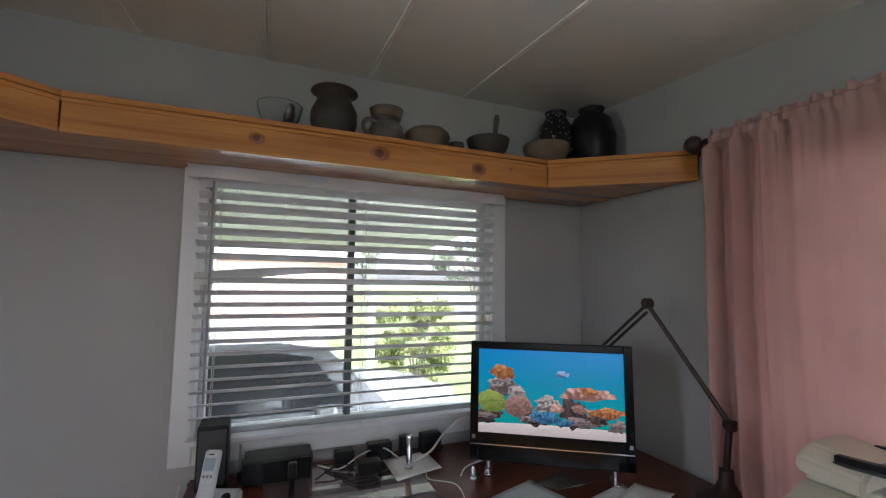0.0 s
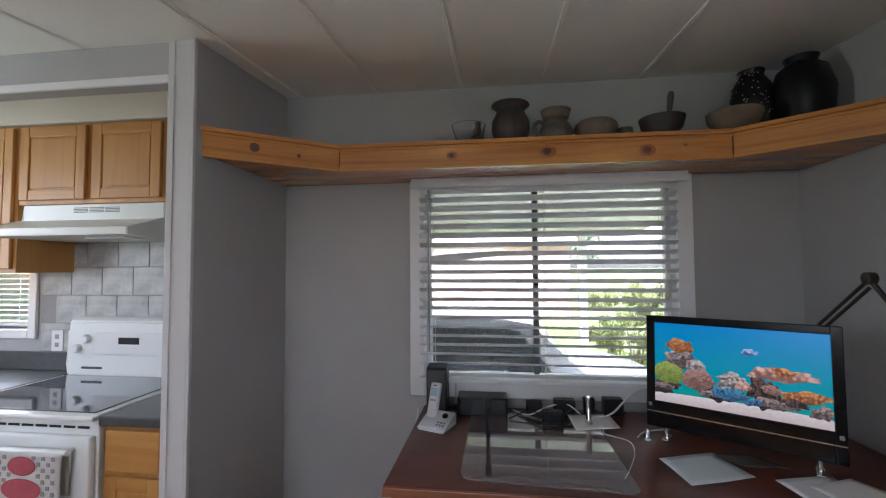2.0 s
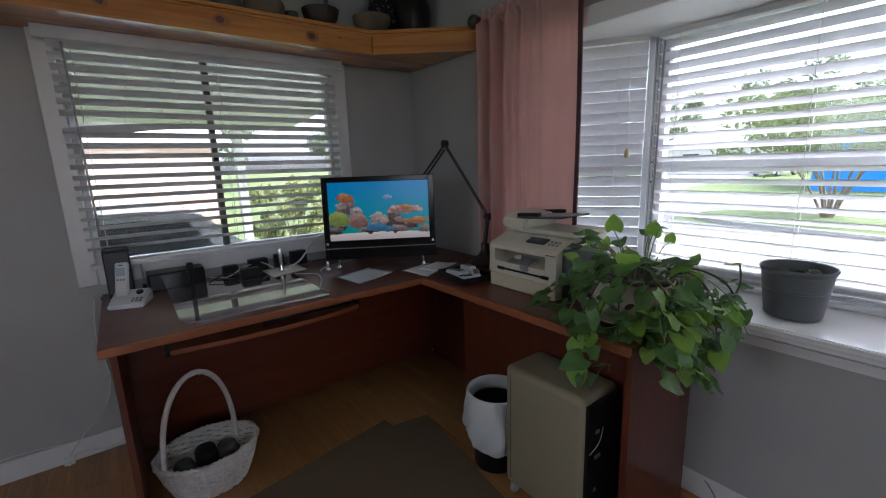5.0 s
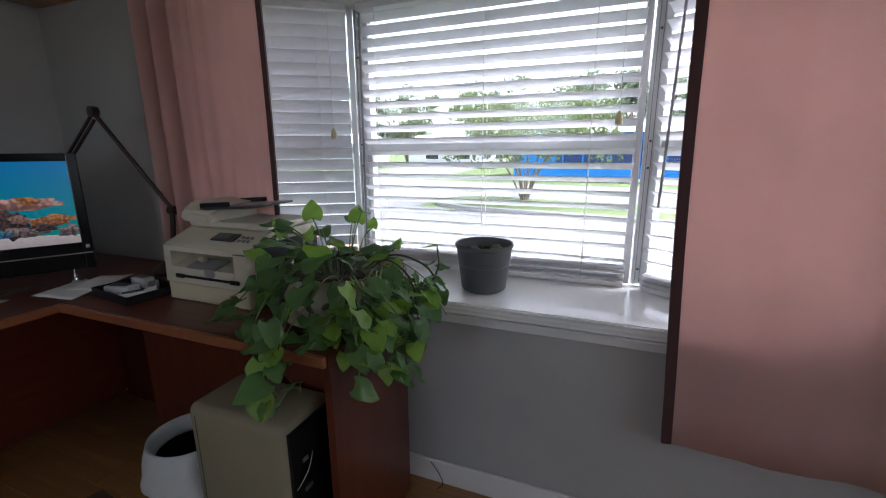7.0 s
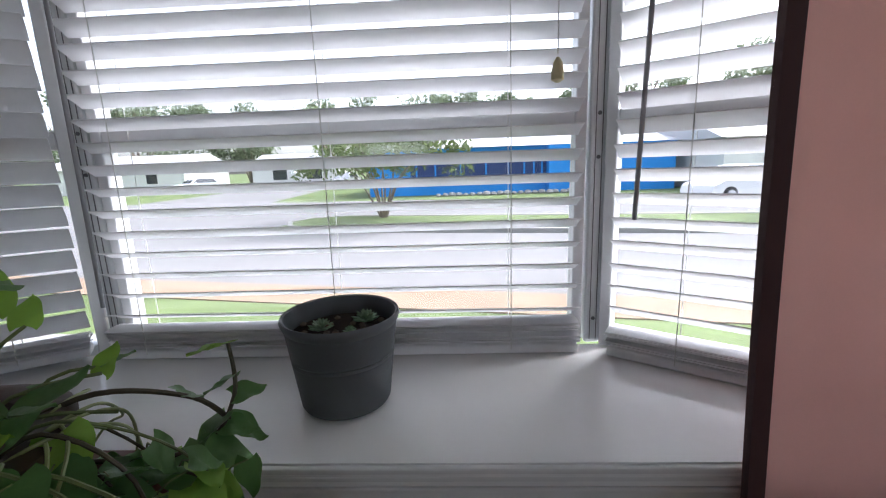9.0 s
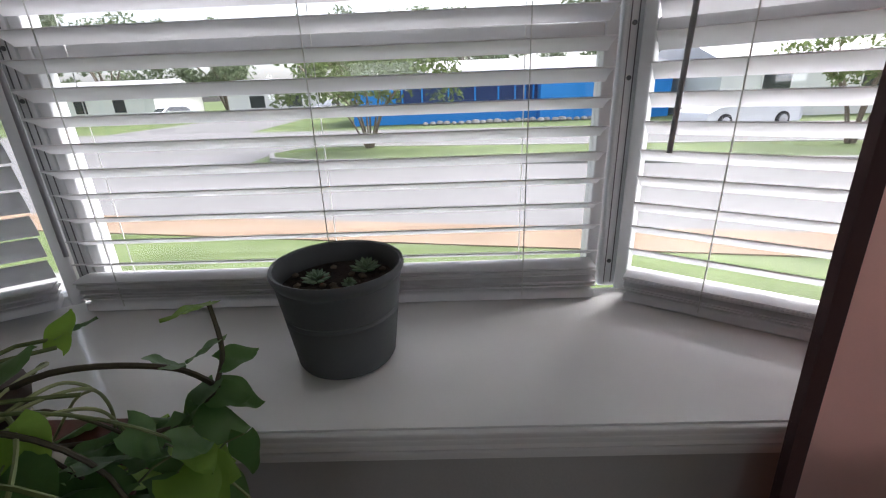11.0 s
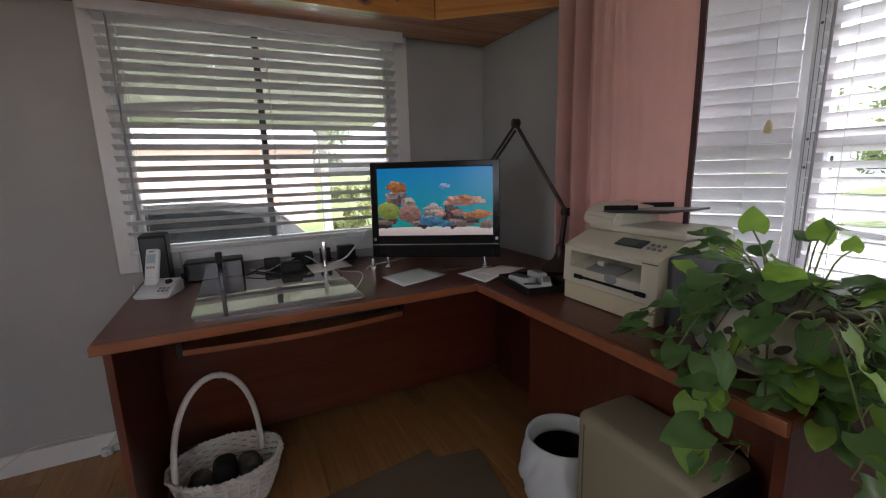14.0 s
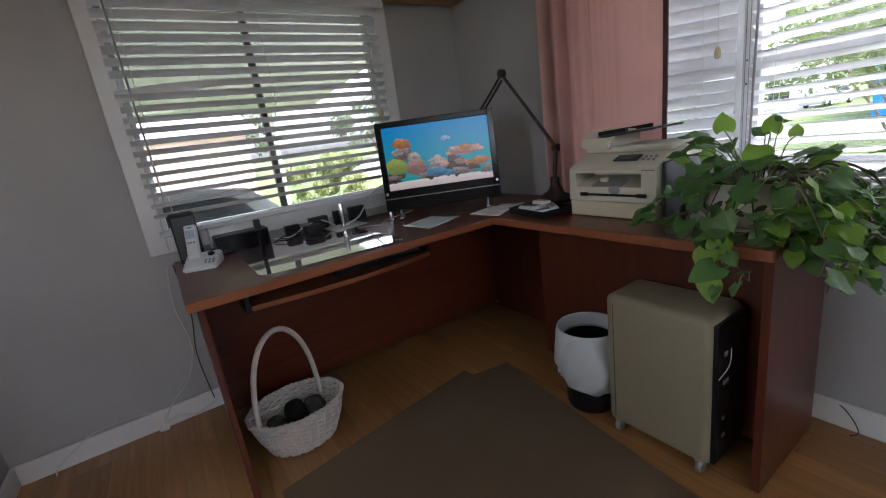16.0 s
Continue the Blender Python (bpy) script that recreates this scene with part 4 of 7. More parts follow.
PP = Matrix.Translation((PX0 + 0.062, 0, TOP + 0.2075)) @ Matrix.Rotation(radians(-21), 4, "Y")
part("display", box((-0.022, 1.335, 0.001), (0.022, 1.43, 0.007), 0.004), M["darkgrey"], pr, "grey control display", False, PP)
part("display_window", box((-0.012, 1.36, 0.0072), (0.012, 1.42, 0.0085)), M["lcd"], pr, "", False, PP)
for i in range(3):
    for j in range(2):
        part("button", lathe([(0.006, 0), (0.0055, 0.004), (0, 0.005)], 12, m=PP @ Matrix.Translation((-0.012 + 0.02 * j, 1.318 - 0.018 * i, 0.001))), M["midgrey"], pr, "", True)
part("scanner_lid", box((PX0 + 0.105, PY0 + 0.004, TOP + 0.227), (PX1, PY1 - 0.004, TOP + 0.250), 0.007), M["beige"], pr)
bm = bmesh.new()
side = [(PX0 + 0.075, 0.252), (PX1, 0.252), (PX1, 0.312), (PX0 + 0.13, 0.312), (PX0 + 0.085, 0.285)]
for y in (1.47, 1.602):
    for x, z in side:
        bm.verts.new((x, y, TOP + z - 0.012 * (y < 1.5)))
bm.verts.ensure_lookup_table()
v, k = bm.verts, len(side)
bm.faces.new([v[i] for i in range(k)])
bm.faces.new([v[k + i] for i in range(k)][::-1])
for i in range(k):
    j = (i + 1) % k
    bm.faces.new((v[i], v[k + i], v[k + j], v[j]))
bmesh.ops.bevel(bm, geom=list(bm.edges), offset=0.008, segments=2, affect="EDGES")
part("document_feeder", bm, M["beige"], pr)
TF = Matrix.Translation((0, 1.475, TOP + 0.287)) @ Matrix.Rotation(radians(-4), 4, "X")
part("feeder_tray", box((PX0 + 0.10, -0.17, 0), (PX1 - 0.03, 0.06, 0.008), 0.003), M["darkgrey"], pr, "dark grey sheet tray", False, TF)
for x in (PX0 + 0.10, PX1 - 0.055):
    part("sheet_guide", box((x, -0.06, 0.0085), (x + 0.022, 0.055, 0.024), 0.003), M["black"], pr, "", False, TF)
part("sheet", box((PX0 + 0.128, -0.19, 0.0085), (PX1 - 0.06, 0.05, 0.0095)), M["midgrey"], pr, "", False, TF)

# ---- desk lamp ----
la = thing("desk_lamp", (2.56, 1.90, TOP), "dark bronze swing-arm desk lamp", "desk lamp")
part("base", lathe([(0.085, 0), (0.088, 0.012), (0.07, 0.028), (0.035, 0.05), (0.022, 0.075), (0.02, 0.11), (0, 0.112)], 28, m=Matrix.Translation((2.56, 1.885, TOP + 0.001))), M["bronze"], la, "", True)
part("lower_post", rod((2.56, 1.885, TOP + 0.10), (2.572, 1.877, 1.0), 0.010), M["bronze"], la, "", True)
part("joint", lathe([(0, -0.018), (0.018, -0.014), (0.018, 0.014), (0, 0.018)], 16, m=Matrix.Translation((2.574, 1.876, 1.0)) @ Matrix.Rotation(radians(90), 4, "X")), M["bronze"], la, "", True)
part("lower_arm", rod((2.574, 1.876, 1.0), (2.487, 2.109, 1.372), 0.008), M["bronze"], la, "", True)
part("elbow", lathe([(0, -0.016), (0.02, -0.012), (0.02, 0.012), (0, 0.016)], 16, m=Matrix.Translation((2.487, 2.109, 1.375)) @ Matrix.Rotation(radians(90), 4, "Y")), M["bronze"], la, "", True)
for o_ in (0.0, -0.028):
    part("upper_arm", rod((2.487, 2.112, 1.372 + o_), (2.47, 2.40, 1.13 + o_), 0.006), M["bronze"], la, "", True)
part("shade", lathe([(0.012, 0.09), (0.03, 0.085), (0.045, 0.05), (0.075, 0.0), (0.072, -0.001), (0.042, 0.046), (0.0, 0.07)], 24, m=Matrix.Translation((2.47, 2.45, 1.03))), M["bronze"], la, "", True)
part("neck", rod((2.47, 2.40, 1.11), (2.47, 2.44, 1.10), 0.008), M["bronze"], la, "", True)

# ---- outdoors ----
G = -0.70
M["grass"] = mat("lawn grass", (0.075, 0.105, 0.036), 0.9, 0, 0.3, 0.6, 30, 0.6, 0.2, (0.11, 0.145, 0.055))
M["road"] = mat("pale worn asphalt", (0.165, 0.16, 0.16), 0.85, 0, 0.12, 0.3, 60, 0.2, 0.2)
M["concrete"] = mat("pale concrete", (0.27, 0.262, 0.25), 0.85, 0, 0.12, 0.6, 60, 0.2, 0.2)
M["dirt"] = mat("sandy verge", (0.23, 0.165, 0.115), 0.95, 0, 0.2, 1.2, 80, 0.3, 0.2)
M["bluewall"] = mat("bright blue siding", (0.02, 0.22, 0.60), 0.7, 0, 0.06, 0.8, 40, 0.05)
M["bluedark"] = mat("dark blue siding", (0.015, 0.035, 0.12), 0.7, 0, 0.1, 0.8, 40, 0.05)
M["roofgrey"] = mat("pale metal roof", (0.45, 0.45, 0.46), 0.6, 0.1, 0.08, 0.8, 20, 0.05)
M["siding"] = mat("white vinyl siding", (0.66, 0.66, 0.62), 0.7, 0, 0.05, 0.8, 40, 0.05)
M["carport"] = mat("weathered carport aluminium", (0.56, 0.555, 0.565), 0.6, 0.2, 0.1, 1.5, 40, 0.05)
M["pinkwall"] = mat("pale pink siding", (0.46, 0.33, 0.28), 0.75, 0, 0.06, 0.8, 40, 0.05)
M["brickred"] = mat("salmon painted block", (0.44, 0.24, 0.18), 0.8, 0, 0.1, 2, 40, 0.1)
M["darkglass"] = mat("dark window glass", (0.03, 0.035, 0.04), 0.08, 0, 0.1, 2, 40, 0.0, 0.8)
M["silver"] = mat("silver car paint", (0.42, 0.43, 0.45), 0.22, 0.5, 0.03, 2, 40, 0.0)
M["whitecar"] = mat("white car paint", (0.72, 0.73, 0.74), 0.2, 0, 0.03, 2, 40, 0.0)
M["tyre"] = mat("black rubber tyre", (0.015, 0.015, 0.015), 0.8)
M["hubcap"] = mat("alloy wheel", (0.4, 0.4, 0.42), 0.3, 0.8)
M["bark"] = mat("grey bark", (0.16, 0.13, 0.10), 0.9, 0, 0.3, 4, 60, 0.4)
M["foliage"] = thin_cloth("light green foliage", (0.115, 0.155, 0.055), 0.45, 20, 0.6, 0.3)
# Far crowns: the glare and haze over them are lightened into this leaf colour.
M["foliage2"] = thin_cloth("haze-paled green foliage", (0.15, 0.185, 0.11), 0.4, 8, 0.7, 0.3)

bm = bmesh.new()
bmesh.ops.create_grid(bm, x_segments=4, y_segments=4, size=600)
for v_ in bm.verts:
    v_.co.z = G
tagged(part("ground", bm, M["grass"]), "green mown lawn reaching to the horizon", "ground", "", "structure")


def strip(nm, quad, dz, material, label, cat):
    return tagged(part(nm, prism(quad, G - 0.05, G + dz), material), label, cat, "", "structure")


tilt_ = 0.19


def skew(x, y):
    """Plan place on the street grid, which runs askew to the house."""
    return (x + tilt_ * (y + 3.7), y)


strip("road", [skew(7.4, -60), skew(12.9, -60), skew(12.9, 60), skew(7.4, 60)], 0.012, M["road"], "pale worn asphalt street", "road")
strip("verge", [skew(6.5, -60), skew(7.39, -60), skew(7.39, 60), skew(6.5, 60)], 0.018, M["dirt"], "sandy dirt verge along the street", "ground")
strip("side_road", [skew(16.4, -60), skew(24.5, -60), skew(24.5, 70), skew(16.4, 70)], 0.010, M["road"], "pale asphalt side street", "road")
strip("road_crossing", [skew(12.91, 6.6), skew(16.39, 6.6), skew(16.39, 70), skew(12.91, 70)], 0.011, M["road"], "pale asphalt at the street junction", "road")
strip("road_end", [skew(24.51, 12), skew(70, 16), skew(70, 24), skew(24.51, 22)], 0.009, M["road"], "pale asphalt street running away", "road")
isl = thing("traffic_island", (14.5, 0, G), "grass strip with a white kerb between two streets", "verge", kind="structure")
part("island_grass", prism([skew(13.1, -40), skew(16.2, -40), skew(16.2, 4.7), skew(15.6, 5.9), skew(14.6, 6.3), skew(13.6, 5.9), skew(13.1, 4.7)], G - 0.05, G + 0.11), M["grass"], isl)
kp = [(*skew(13.05, -40), G + 0.05), (*skew(13.05, 4.7), G + 0.05), (*skew(13.55, 5.95), G + 0.05), (*skew(14.6, 6.4), G + 0.05), (*skew(15.65, 5.95), G + 0.05), (*skew(16.25, 4.7), G + 0.05), (*skew(16.25, -40), G + 0.05)]
bm = bmesh.new()
for p, q in zip(kp, kp[1:]):
    p, q = Vector(p), Vector(q)
    d = (q - p)
    box((0, -0.08, -0.06), (d.length, 0.08, 0.085), 0.015, bm, Matrix.Translation(p) @ Matrix.Rotation(math.atan2(d.y, d.x), 4, "Z"), 1)
part("kerb", bm, M["concrete"], isl, "pale concrete kerb")


def leaf_cloud(centres, count, size, seedn, flat=0.8):
    """Many small leaf blades spread through soft lumps."""
    rng = np.random.default_rng(seedn)
    verts, faces = [], []
    for i in range(count):
        cx, cy, cz, r = centres[int(rng.integers(len(centres)))]
        d = rng.normal(size=3)
        d /= np.linalg.norm(d)
        p = np.array((cx, cy, cz)) + d * r * rng.uniform(0.35, 1.0) * np.array((1, 1, flat))
        a = rng.normal(size=3)
        a /= np.linalg.norm(a)
        b = np.cross(a, rng.normal(size=3))
        b /= np.linalg.norm(b)
        s = size * rng.uniform(0.6, 1.3)
        k = len(verts)
        verts += [tuple(p - a * s), tuple(p + b * s * 0.45), tuple(p + a * s), tuple(p - b * s * 0.45)]
        faces.append((k, k + 1, k + 2, k + 3))
    me = bpy.data.meshes.new("crown")
    me.from_pydata(verts, [], faces)
    return me


def tree(nm, x, y, h, spread, material, seedn, label, cat, stems=6, leaves=2500, size=0.16, low=0.35, trunk_r=0.09):
    rnd = random.Random(seedn)
    th = thing(nm, (x, y, G), label, cat)
    bm = bmesh.new()
    tips = []
    for i in range(stems):
        t = 6.283 * i / stems + rnd.uniform(-0.3, 0.3)
        r = spread * rnd.uniform(0.35, 0.85)
        tip = (x + r * math.cos(t), y + r * math.sin(t), G + h * rnd.uniform(0.65, 0.95))
        mid = (x + 0.35 * r * math.cos(t + 0.2), y + 0.35 * r * math.sin(t + 0.2), G + h * 0.4)
        tube(smooth_path([(x + 0.05 * math.cos(t), y + 0.05 * math.sin(t), G - 0.02), mid, tip], 4), trunk_r, 6, bm, 0.25)
        tips.append(tip)
        for q in range(3):
            k = rnd.uniform(0.45, 0.85)
            p0 = Vector(mid).lerp(Vector(tip), k)
            tube([p0, p0 + Vector((rnd.uniform(-0.3, 0.3) * spread, rnd.uniform(-0.3, 0.3) * spread, 0.18 * h))], trunk_r * 0.35, 5, bm, 0.3)
    part("trunk", bm, M["bark"], th, "", True)
    cs_ = []
    for i in range(stems * 4):
        t, r = rnd.uniform(0, 6.283), spread * math.sqrt(rnd.random())
        cs_.append((x + r * math.cos(t), y + r * math.sin(t), G + h * rnd.uniform(low, 0.95), spread * rnd.uniform(0.14, 0.3)))
    me = leaf_cloud(cs_, leaves, size, seedn)
    me.materials.append(material)
    cr_ = new("crown", me)
    hang(cr_, th)
    return th


tree("street_tree", *skew(15.8, 3.2), 3.6, 2.9, M["foliage"], 11, "multi-stemmed flowering tree with light green leaves on the grass strip", "tree", 11, 5200, 0.10, 0.5, 0.045)
tree("street_tree", *skew(15.6, -10.6), 3.4, 1.9, M["foliage"], 12, "small spreading tree with sparse light green leaves", "tree", 7, 2200, 0.09, 0.5, 0.05)
M["shrubleaf"] = thin_cloth("yellow green shrub leaf", (0.24, 0.27, 0.11), 0.45, 20, 0.6, 0.3)
bush = tree("shrub", 4.0, 9.3, 1.75, 0.9, M["shrubleaf"], 13, "yellow-green leafy garden shrub", "shrub", 12, 11000, 0.05, 0.08, 0.012)
for i, (x, y, h, s) in enumerate(((62, 30, 11, 7), (60, 44, 12, 8), (58, 12, 10, 7), (46, -2, 9, 6), (48, -16, 10, 7), (45, -32, 11, 8), (56, 60, 12, 9), (9, 62, 9, 7), (32, 64, 10, 7), (-12, 60, 10, 8), (70, 2, 13, 9))):
    tree("shade_tree", x, y, h, s, M["foliage2"], 20 + i, "tall green leafy tree beyond the houses", "tree", 7, 5200, 0.30, 0.3, 0.16)


def house(nm, x0, y0, x1, y1, h, rh, wallm, roofm, label, wins, face, door=None):
    """A single-storey house: walls, a gable roof, framed windows on one face ('w' towards the camera or 's')."""
    th = thing(nm, ((x0 + x1) / 2, (y0 + y1) / 2, G), label, "house")
    part("wall", box((x0, y0, G - 0.02), (x1, y1, G + h)), wallm, th)
    bm = bmesh.new()
    o_ = 0.45
    ym, xm = (y0 + y1) / 2, (x0 + x1) / 2
    if face == "w":
        pts = [(x0 - o_, y0 - o_, h), (x1 + o_, y0 - o_, h), (x1 + o_, y1 + o_, h), (x0 - o_, y1 + o_, h), (xm, y0 - o_, h + rh), (xm, y1 + o_, h + rh)]
        fs = ((0, 4, 5, 3), (1, 2, 5, 4), (0, 1, 4), (2, 3, 5), (0, 3, 2, 1))
    else:
        pts = [(x0 - o_, y0 - o_, h), (x1 + o_, y0 - o_, h), (x1 + o_, y1 + o_, h), (x0 - o_, y1 + o_, h), (x0 - o_, ym, h + rh), (x1 + o_, ym, h + rh)]
        fs = ((0, 1, 5, 4), (2, 3, 4, 5), (0, 4, 3), (1, 2, 5), (0, 3, 2, 1))
    vs = [bm.verts.new((a, b, G + c)) for a, b, c in pts]
    for f in fs:
        bm.faces.new([vs[i] for i in f])
    part("roof", bm, roofm, th)
    for a, w, z, hh in wins:
        if face == "w":
            lo, hi = (x0 - 0.03, a, G + z), (x0 + 0.02, a + w, G + z + hh)
            f_lo, f_hi = (x0 - 0.05, a - 0.07, G + z - 0.07), (x0 - 0.002, a + w + 0.07, G + z + hh + 0.07)
        else:
            lo, hi = (a, y0 - 0.03, G + z), (a + w, y0 + 0.02, G + z + hh)
            f_lo, f_hi = (a - 0.07, y0 - 0.05, G + z - 0.07), (a + w + 0.07, y0 - 0.002, G + z + hh + 0.07)
        wn_ = part("window", box(f_lo, f_hi), M["siding"], th, "white framed window")
        if face == "w":
            part("pane", box((lo[0] - 0.03, lo[1], lo[2]), (hi[0] - 0.06, hi[1], hi[2])), M["darkglass"], wn_)
        else:
            part("pane", box((lo[0], lo[1] - 0.03, lo[2]), (hi[0], hi[1] - 0.06, hi[2])), M["darkglass"], wn_)
    return th


bh = house("blue_house", 29.5, -12.6, 38, 6.3, 2.9, 0.9, M["bluewall"], M["roofgrey"], "bright blue single-storey house with a pale metal roof", (), "w")
part("side_wing", box((28.6, -12.55, G), (29.495, -5.0, G + 2.85)), M["bluewall"], bh, "bright blue front wing")
part("porch_screen", box((29.38, -4.95, G + 0.95), (29.48, 3.6, G + 2.45)), M["bluedark"], bh, "dark screened porch band")
for y in (-4.7, -4.2, -3.6, -2.6, -1.2, 0.4, 2.0, 3.2):
    part("porch_post", box((29.30, y - 0.05, G + 0.7), (29.375, y + 0.05, G + 2.4)), M["bluewall"], bh)
rf = thing("flower_border", (28.2, -3, G), "low border of pale stones before the blue house", "flower bed")
rnd = random.Random(8)
stone = None
for i in range(26):
    m = Matrix.Translation((28.1 + rnd.uniform(-0.2, 0.2), 1.8 - i * 0.42, G + 0.08)) @ Matrix.Rotation(rnd.uniform(0, 6), 4, "Z") @ Matrix.Scale(rnd.uniform(0.7, 1.3), 4)
    if stone is None:
        stone = part("stone", lathe([(0.0, -0.12), (0.16, -0.1), (0.22, 0.0), (0.15, 0.12), (0, 0.15)], 9), M["concrete"], rf, "", True, m)
    else:
        piece("stone", stone.data, m, rf)
house("white_house", 47, 30, 56, 46, 2.7, 1.5, M["siding"], M["roofgrey"], "white single-storey house across the street", ((33, 1.2, 1.0, 1.2), (37, 1.2, 1.0, 1.2), (42, 1.4, 1.0, 1.2)), "w")
house("white_house", 50, 14, 58, 24, 2.6, 1.3, M["siding"], M["roofgrey"], "white house with a carport at the street's end", ((16, 1.6, 0.9, 1.2), (20, 1.6, 0.9, 1.2)), "w")
house("grey_house", 25.5, -32, 34, -13.5, 2.8, 1.6, M["siding"], M["roofgrey"], "pale house with horizontal siding beside the blue one", ((-17, 1.4, 1.0, 1.2), (-22, 1.4, 1.0, 1.2)), "w")
nh = house("pink_house", -9.0, 18.5, 4.3, 27, 3.0, 1.3, M["pinkwall"], M["roofgrey"], "pale pink house with white lattice skirting next door", ((-7.2, 1.1, 1.35, 1.1),), "s")
part("block_base", box((-8.9, 18.42, G - 0.02), (4.2, 18.498, G + 1.0)), M["brickred"], nh, "salmon painted block base")
lt = thing("lattice_fence", (-1, 17.9, G), "white diagonal lattice skirting panel", "lattice")
part("rail", box((-6, 17.88, G + 0.62), (3.6, 17.93, G + 0.68)), M["siding"], lt)
lath = None
for i in range(62):
    for s_ in (1, -1):
        m = Matrix.Translation((-5.8 + i * 0.15, 17.905 + 0.012 * s_, G + 0.31)) @ Matrix.Rotation(radians(45 * s_), 4, "Y")
        if lath is None:
            lath = part("lath", box((-0.025, -0.005, -0.43), (0.025, 0.005, 0.43)), M["siding"], lt, "", False, m)
        else:
            piece("lath", lath.data, m, lt)
strip("driveway", [(-8, 3.2), (2.9, 3.2), (2.9, 6.9), (-8, 6.9)], 0.20, M["concrete"], "pale concrete driveway", "driveway")
strip("path", [(2.91, 3.6), (6.4, 3.6), (6.4, 6.4), (2.91, 6.4)], 0.15, M["concrete"], "pale concrete path to the street", "path")
cp = thing("carport_post", (2.75, 8.0, G), "white painted carport post", "post")
part("post", box((2.68, 7.94, G - 0.01), (2.82, 8.06, 1.95), 0.01), M["siding"], cp)
part("base_plate", box((2.62, 7.88, G), (2.88, 8.12, G + 0.03), 0.005), M["siding"], cp)
rfc = thing("carport_roof", (-2.5, 5.6, 1.9), "white corrugated aluminium carport roof over the driveway", "carport roof")
for i in range(29):
    xa = -7.9 + 0.4 * i
    bm = bmesh.new()
    vs = [bm.verts.new(p) for p in ((xa, 2.95, 2.36), (xa + 0.396, 2.95, 2.36), (xa + 0.396, 8.25, 1.98), (xa, 8.25, 1.98), (xa, 2.95, 2.40), (xa + 0.396, 2.95, 2.40), (xa + 0.396, 8.25, 2.02), (xa, 8.25, 2.02))]
    for f in ((3, 2, 1, 0), (4, 5, 6, 7), (0, 1, 5, 4), (1, 2, 6, 5), (2, 3, 7, 6), (3, 0, 4, 7)):
        bm.faces.new([vs[k] for k in f])
    part("roof_pan", bm, M["carport"], rfc)
part("fascia", box((-7.9, 8.255, 1.94), (3.7, 8.30, 2.06), 0.005), M["siding"], rfc)
hu = thing("air_conditioner", (0.9, 16.6, G), "grey outdoor air conditioning unit", "air conditioner")
part("case", lathe([(0.38, 0.0), (0.4, 0.05), (0.4, 0.8), (0.36, 0.86), (0, 0.88)], 24, m=Matrix.Translation((0.9, 16.6, G))), M["roofgrey"], hu, "", True)
part("grille", lathe([(0.405, 0.12), (0.41, 0.14), (0.41, 0.72), (0.405, 0.74)], 24, m=Matrix.Translation((0.9, 16.6, G))), M["midgrey"], hu, "", True)


